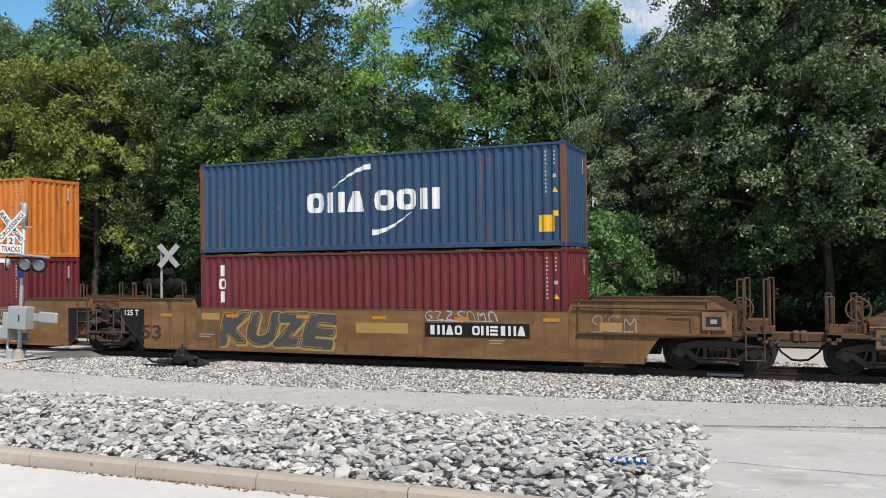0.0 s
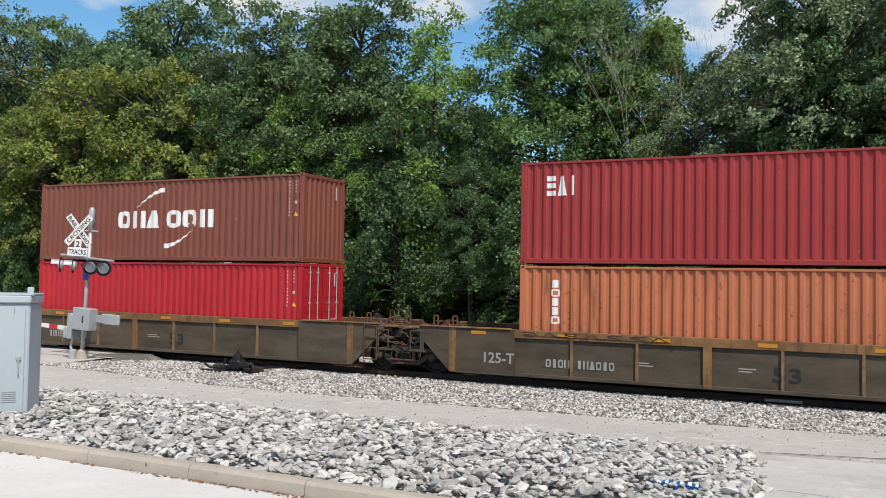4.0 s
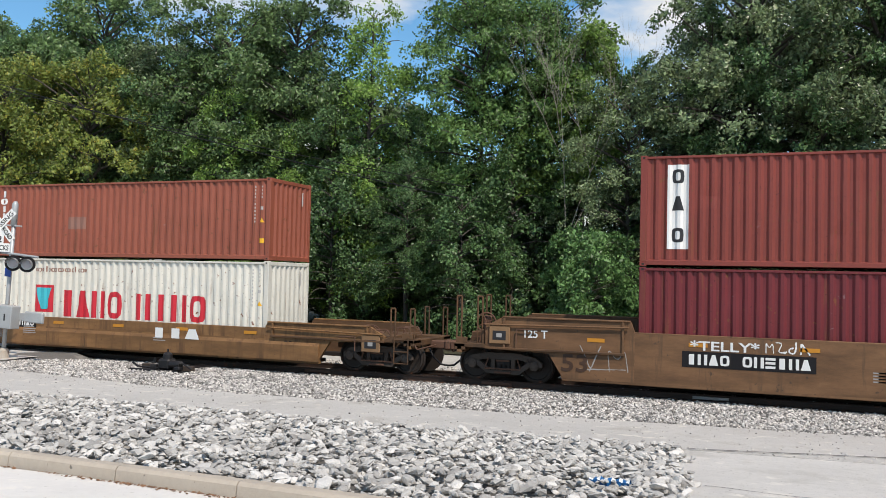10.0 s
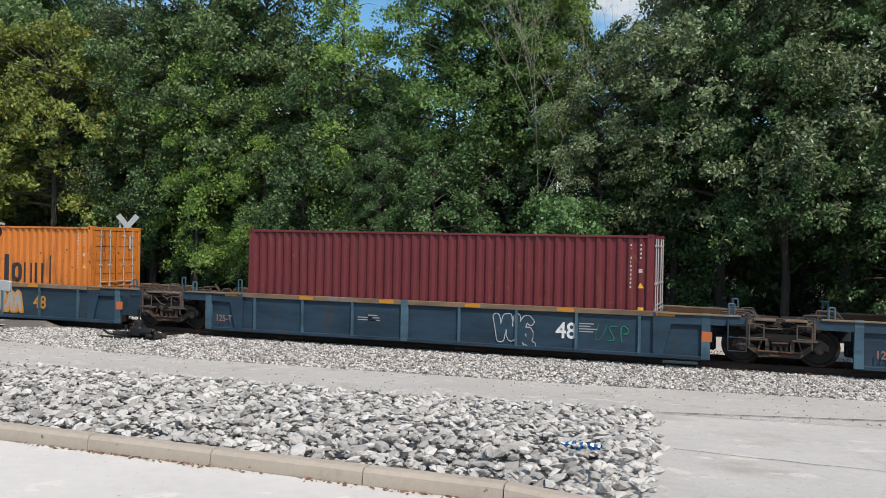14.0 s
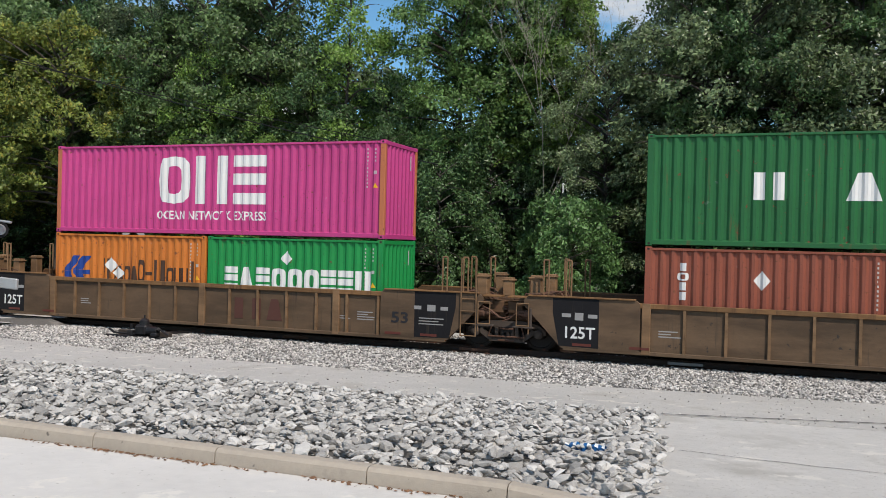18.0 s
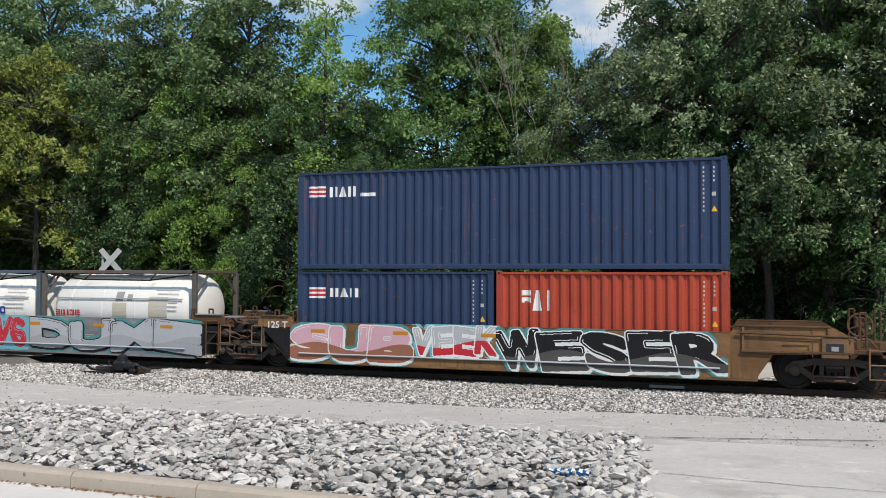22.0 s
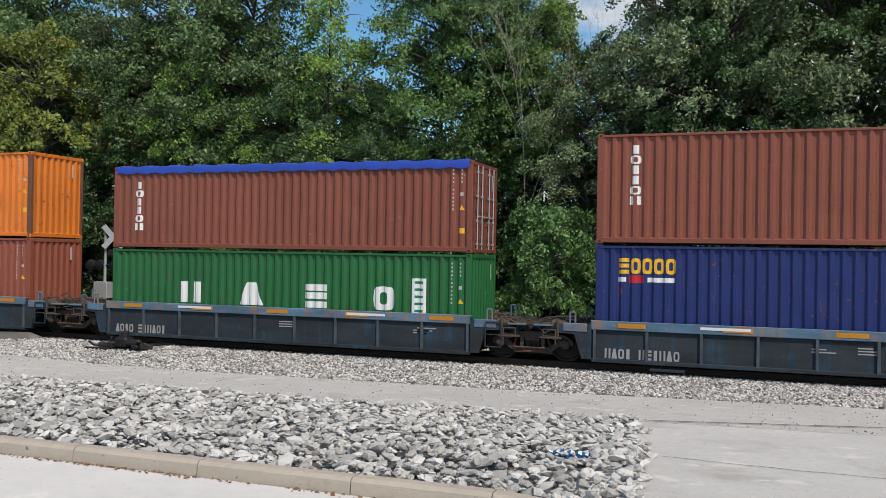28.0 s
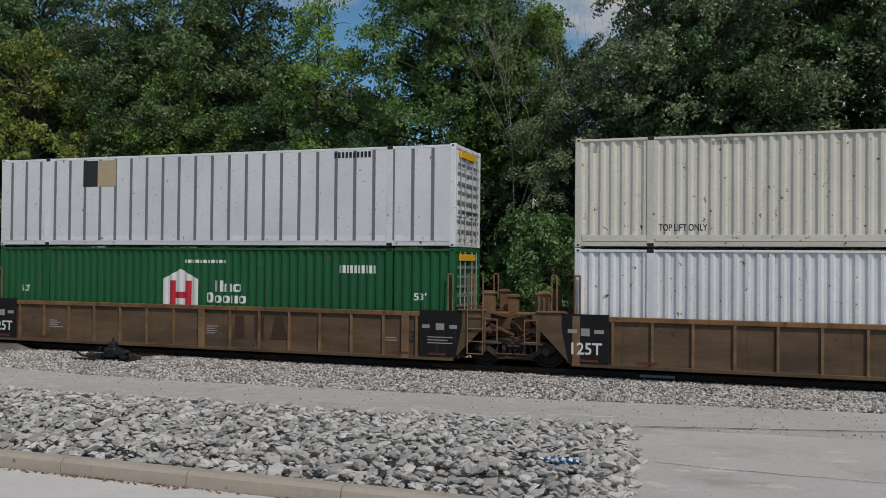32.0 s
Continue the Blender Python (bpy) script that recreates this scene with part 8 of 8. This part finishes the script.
FAR_WOOD = [(0, -58, 38, 0, 18.5), (1, -66, 39, 30, 19), (0, -75, 38, 99, 18), (1, -85, 38, 10, 18), (7, -30, 46, 50, 17.5), (8, -24, 45, 12, 15), (8, -46, 48, 10, 20), (7, -38, 48, 10, 19), (8, -1, 44, 130, 19), (7, 5, 45, 20, 19), (8, 12, 45, 60, 19), (7, -54, 47, 200, 20), (7, -20.5, 43.5, 250, 13), (8, -5.0, 42, 300, 12.5)]
YOUNG = [(9, -61 + 3.3 * i + ((i * 37) % 10 - 5) * 0.14, 37.4 + ((i * 53) % 10) * 0.25, i * 67 % 360, 7.0 + ((i * 29) % 10) * 0.24) for i in range(21)]
YOUNG += [(9, -13.0, 33.9, 40, 6.6), (11, -15.8, 34.6, 200, 8.2), (9, -19.4, 34.4, 300, 7.8), (9, -42.5, 33.8, 30, 6.4), (9, 4.2, 34.2, 10, 7.5)]
DEEP_WOOD = [(7 + i % 2, -66 + 4.6 * i, 52 + (i * 37 % 5), i * 71 % 360, 9.5 + 0.5 * (i % 4)) for i in range(20)]
SHRUBS = [(5, -64 + 3.5 * i + ((i * 37) % 10 - 5) * 0.15, 40.5 + ((i * 53) % 10) * 0.4, i * 67 % 360, 4.4 + ((i * 29) % 10) * 0.25) for i in range(22)]
SHRUBS += [(6, -7.1, 32.0, 20, 4.9), (6, -42.5, 33.2, 60, 3.6)]
used = set()
for k, x, y, a, h in LEFT_WOOD + MIDDLE_WOOD + RIGHT_WOOD + FAR_WOOD + YOUNG + DEEP_WOOD + SHRUBS:
    if k in (0, 1, 2) and (x < -54 or x > 9):
        k = 7 if k != 1 else 8
    s = h / NOMINAL[k]
    ob = copy_thing(TREES[k], pose(x, y, gz(y) + 0.02, 0, 0, a)) if k in used else TREES[k]
    used.add(k)
    ob.matrix_basis = pose(x, y, gz(y) + 0.02, 0, 0, a) @ Matrix.Scale(s, 4)

def bare_tree(x, y, h, seed):
    r = random.Random(seed)
    ob = thing("bare_tree", "thin pale half-dead tree with bare twigs", "tree", "trees behind the track", (x, y, gz(y)))
    m = Mesh()
    def grow(p, d, L, rad, depth):
        q = p + d * L
        m.rod(p, q, rad, 5, rad * 0.65)
        if depth:
            for _ in range(3 if depth > 2 else 2):
                e = (d + Vector((r.uniform(-.6, .6), r.uniform(-.5, .5), r.uniform(-.1, .5)))).normalized()
                grow(q, e, L * r.uniform(.6, .8), rad * 0.6, depth - 1)
    grow(Vector((0, 0, 0)), Vector((r.uniform(-.15, .15), 0, 1)).normalized(), h * 0.36, 0.04, 6)
    part("branch_work", m, mat("pale_dead_bark", (0.30, 0.27, 0.23), 0.9) if "pale_dead_bark" not in bpy.data.materials else bpy.data.materials["pale_dead_bark"], ob)
bare_tree(-8.6, 35.4, 12.5, 3)

# ---- signal, cabinet, wires ----
def crossbuck(ob, x, y, z, turn, front=True):
    holder = new("crossbuck")
    holder.parent = ob
    holder.matrix_basis = pose(x, y, z, 0, 0, turn)
    for s, text in ((1, "RAIL ROAD"), (-1, "CROSSING")):
        b = part("blade", Mesh().box(-0.61, 0.61, -0.012 + 0.008 * s, 0.0 + 0.008 * s, -0.115, 0.115, 0.003), WHITE if front else GALV, holder)
        b.matrix_basis = pose(0, -0.012 if s < 0 else 0, 0, 0, 50 * s, 0)
        if front:
            q = part("lettering", flat(fitted("RAIL", -0.55, -0.12, -0.07, 0.07) + fitted("ROAD", 0.12, 0.55, -0.07, 0.07) if s > 0 else fitted("CROSSING", -0.54, 0.54, -0.07, 0.07), -0.03 if s < 0 else -0.012), INK, holder)
            q.matrix_basis = pose(0, -0.004, 0, 0, 50 * s, 0)
    return holder

MX, MY = -23.7, 20.9
MZ = gz(MY)
sig = thing("crossing_signal", "grey crossing signal mast with crossbuck, lamps and control box", "crossing signal", at=(MX, MY, MZ))
sig.matrix_basis = pose(MX, MY, MZ, 0, 3.2, 0)
part("mast", Mesh().rod((0, 0, 0), (0, 0, 5.0), 0.065, 14).lathe([(4.35, 0.10), (5.05, 0.10), (5.15, 0.05)], (0, 0, 0), "z", 14), GALV, sig, smooth=True)
part("foundation", Mesh().box(-0.45, 0.45, -0.45, 0.45, -0.1, 0.06, 0.04).lathe([(0.06, 0.2), (0.35, 0.16), (0.42, 0.09)], (0, 0, 0), "z", 14), CURBM, sig)
FACE = 22
crossbuck(sig, -0.32, -0.20, 4.36, FACE)
tr = part("tracks_plate", Mesh().box(-0.34, 0.34, -0.012, 0.0, -0.30, -0.02, 0.003).box(-0.12, 0.12, -0.012, 0.0, -0.02, 0.26, 0.003), WHITE, sig)
tr.matrix_basis = pose(-0.32, -0.2, 3.80, 0, 0, FACE)
tl = part("lettering", flat(fitted("TRACKS", -0.3, 0.3, -0.25, -0.08) + fitted("2", -0.07, 0.07, 0.0, 0.2), -0.016), INK, tr)
part("cross_arm", Mesh().rod((-1.25, -0.05, 3.5), (1.2, -0.05, 3.42), 0.04).rod((-0.35, -0.2, 4.36), (0.3, 0.05, 4.36), 0.025), GALV, sig)
for i, (x, y, a) in enumerate(((-1.05, -0.1, -50), (-0.45, -0.1, -50), (0.35, -0.1, 35), (0.95, -0.1, 35))):
    lamp = part("lamp", Mesh().lathe([(-0.12, 0.05), (-0.08, 0.14), (0.0, 0.17), (0.04, 0.17), (0.04, 0.14)], (0, 0, 0), "y", 20), GALV, sig)
    part("backing_disc", Mesh().lathe([(0.0, 0.17), (-0.012, 0.25), (0.012, 0.25), (0.0, 0.17)], (0, 0, 0), "y", 24), PAINT["black"], lamp)
    lamp.matrix_basis = pose(x, y - 0.12, 3.17, 0, 0, 180 + a)
    part("lens", Mesh().lathe([(0.02, 0.14), (0.05, 0.12), (0.06, 0.04)], (0, 0, 0), "y", 18), LENS, lamp)
    m = Mesh()
    p = []
    for j in range(11):
        t = math.pi * (0.02 + 0.96 * j / 10)
        p += [(0.165 * math.cos(t), 0.0, 0.165 * math.sin(t)), (0.175 * math.cos(t), 0.28, 0.175 * math.sin(t))]
    m.add(p, [(2 * j, 2 * j + 1, 2 * j + 3, 2 * j + 2) for j in range(10)])
    part("hood", m, GALV, lamp)
part("number_plate", Mesh().box(-0.13, 0.13, -0.09, -0.07, 2.72, 3.0, 0.004), NAVYINK, sig, "small blue notice plate")
part("control_box", Mesh().box(-0.1, 0.66, -0.42, -0.05, 1.1, 1.82, 0.02), GALV, sig)
part("box_slot", Mesh().box(0.36, 0.42, -0.432, -0.42, 1.35, 1.57, 0.004), INK, sig)
part("gate_mechanism", Mesh().box(-0.42, -0.2, -0.35, 0.1, 0.75, 1.6, 0.03).box(-0.75, -0.42, -0.2, 0.1, 0.75, 1.1, 0.03), GALV, sig)
part("counterweight_arm", Mesh().box(0.66, 1.4, -0.12, -0.06, 1.38, 1.62, 0.01).box(1.0, 1.75, -0.22, -0.1, 1.36, 1.7, 0.03), GALV, sig, "grey counterweight on the gate arm")
arm = part("gate_arm", Mesh().box(-6.4, -0.75, -0.08, -0.04, 0.98, 1.12, 0.004), WHITE, sig, "lowered red and white striped gate arm")
for i in range(7):
    part("stripe", Mesh().box(-1.55 - 0.8 * i, -1.15 - 0.8 * i, -0.084, -0.036, 0.976, 1.124, 0.002), REDINK, arm)
part("conduit", Mesh().path([(-0.3, -0.15, 0.8), (-0.38, -0.15, 0.5), (-0.3, -0.15, 0.3), (-0.26, -0.1, 0.0)], 0.04).lathe([(0, 0.14), (0.35, 0.14), (0.4, 0.06)], (-0.3, -0.1, 0.0), "z", 12), GALV, sig)
far = thing("crossing_signal", "second crossing signal beyond the track, seen from behind", "crossing signal", at=(-26.2, 30.6, gz(30.6)))
part("mast", Mesh().rod((0, 0, 0), (0, 0, 3.9), 0.06, 12), GALV, far)
crossbuck(far, 0.3, 0.1, 3.42, 50, False)
part("tracks_plate", Mesh().box(-0.02, 0.55, 0.08, 0.1, 2.62, 2.88, 0.004), INK, far, "dark back of a small sign plate")
part("cross_arm", Mesh().rod((-0.9, 0, 2.2), (0.9, 0, 2.2), 0.04), STEEL, far)
for x in (-0.8, -0.3, 0.45, 0.85):
    part("lamp", Mesh().lathe([(-0.1, 0.05), (-0.06, 0.2), (0.05, 0.25), (0.25, 0.22)], (x, 0, 2.2), "y", 16), PAINT["black"], far)
part("control_box", Mesh().box(-0.35, 0.35, -0.3, 0.1, 0.8, 1.5, 0.02), GALV, far)

cab = thing("signal_cabinet", "pale grey steel signal cabinet with hinged lid and padlock hasp", "cabinet", at=(-11.62, 9.25, gz(9.25)), turn=38)
part("body", Mesh().box(-1.35, 0.0, 0.0, 0.75, 0.05, 1.78, 0.02), CABINET, cab)
part("plinth", Mesh().box(-1.5, 0.12, -0.12, 0.85, -0.25, 0.05, 0.02), CONCRETE, cab)
part("lid", Mesh().box(-1.38, 0.02, -0.05, 0.78, 1.78, 1.90, 0.02).box(-1.38, 0.02, -0.02, 0.76, 1.90, 1.93, 0.012), CABINET, cab)
part("lifting_eye", Mesh().box(-0.05, 0.045, 0.0, 0.02, 1.9, 2.03, 0.006), CABINET, cab)
part("door", Mesh().box(-1.28, -0.06, -0.022, -0.002, 0.12, 1.7, 0.008), CABINET, cab)
part("handle", Mesh().box(-0.17, -0.10, -0.06, -0.022, 0.92, 0.98, 0.006).rod((-0.135, -0.06, 0.95), (-0.125, -0.07, 0.72), 0.012), GALV, cab)
m = Mesh()
for i in range(6):
    m.box(-0.36, -0.16, -0.03, -0.022, 0.28 + 0.03 * i, 0.292 + 0.03 * i)
part("louvre", m, GALV, cab)
for x in (-0.55, -0.22):
    part("hinge_pin", Mesh().rod((x, -0.03, 1.62), (x, -0.03, 1.72), 0.008), GALV, cab)

wire = thing("utility_wire", "thin black overhead utility wire before the trees", "wire")
m = Mesh()
def sag(a, b, d, n=14):
    return [tuple(a[i] + (b[i] - a[i]) * t / n - (d * 4 * (t / n) * (1 - t / n) if i == 2 else 0) for i in range(3)) for t in range(n + 1)]
def strand(pts, r, n=5):
    m = Mesh()
    for x, y, z in pts:
        m.v += [(x, y + r * math.cos(k * 2 * math.pi / n), z + r * math.sin(k * 2 * math.pi / n)) for k in range(n)]
    m.f = [(n * i + k, n * i + (k + 1) % n, n * i + n + (k + 1) % n, n * i + n + k) for i in range(len(pts) - 1) for k in range(n)]
    m.m = [0] * len(m.f)
    part("strand", m, PAINT["black"], wire)
strand(sag((-62, 30, 20.0), (-12, 31, 5.9), 0.9), 0.022)
strand(sag((-62, 30.6, 18.3), (-12, 31.5, 6.4), 0.6), 0.016)


def motions():
    """The whole train rolls by from left to right on its track."""
    for ob, x, z in ROLLING:
        walk(ob, [(t, pose(x + d, YC, z)) for t, d in ROLL])


motions()
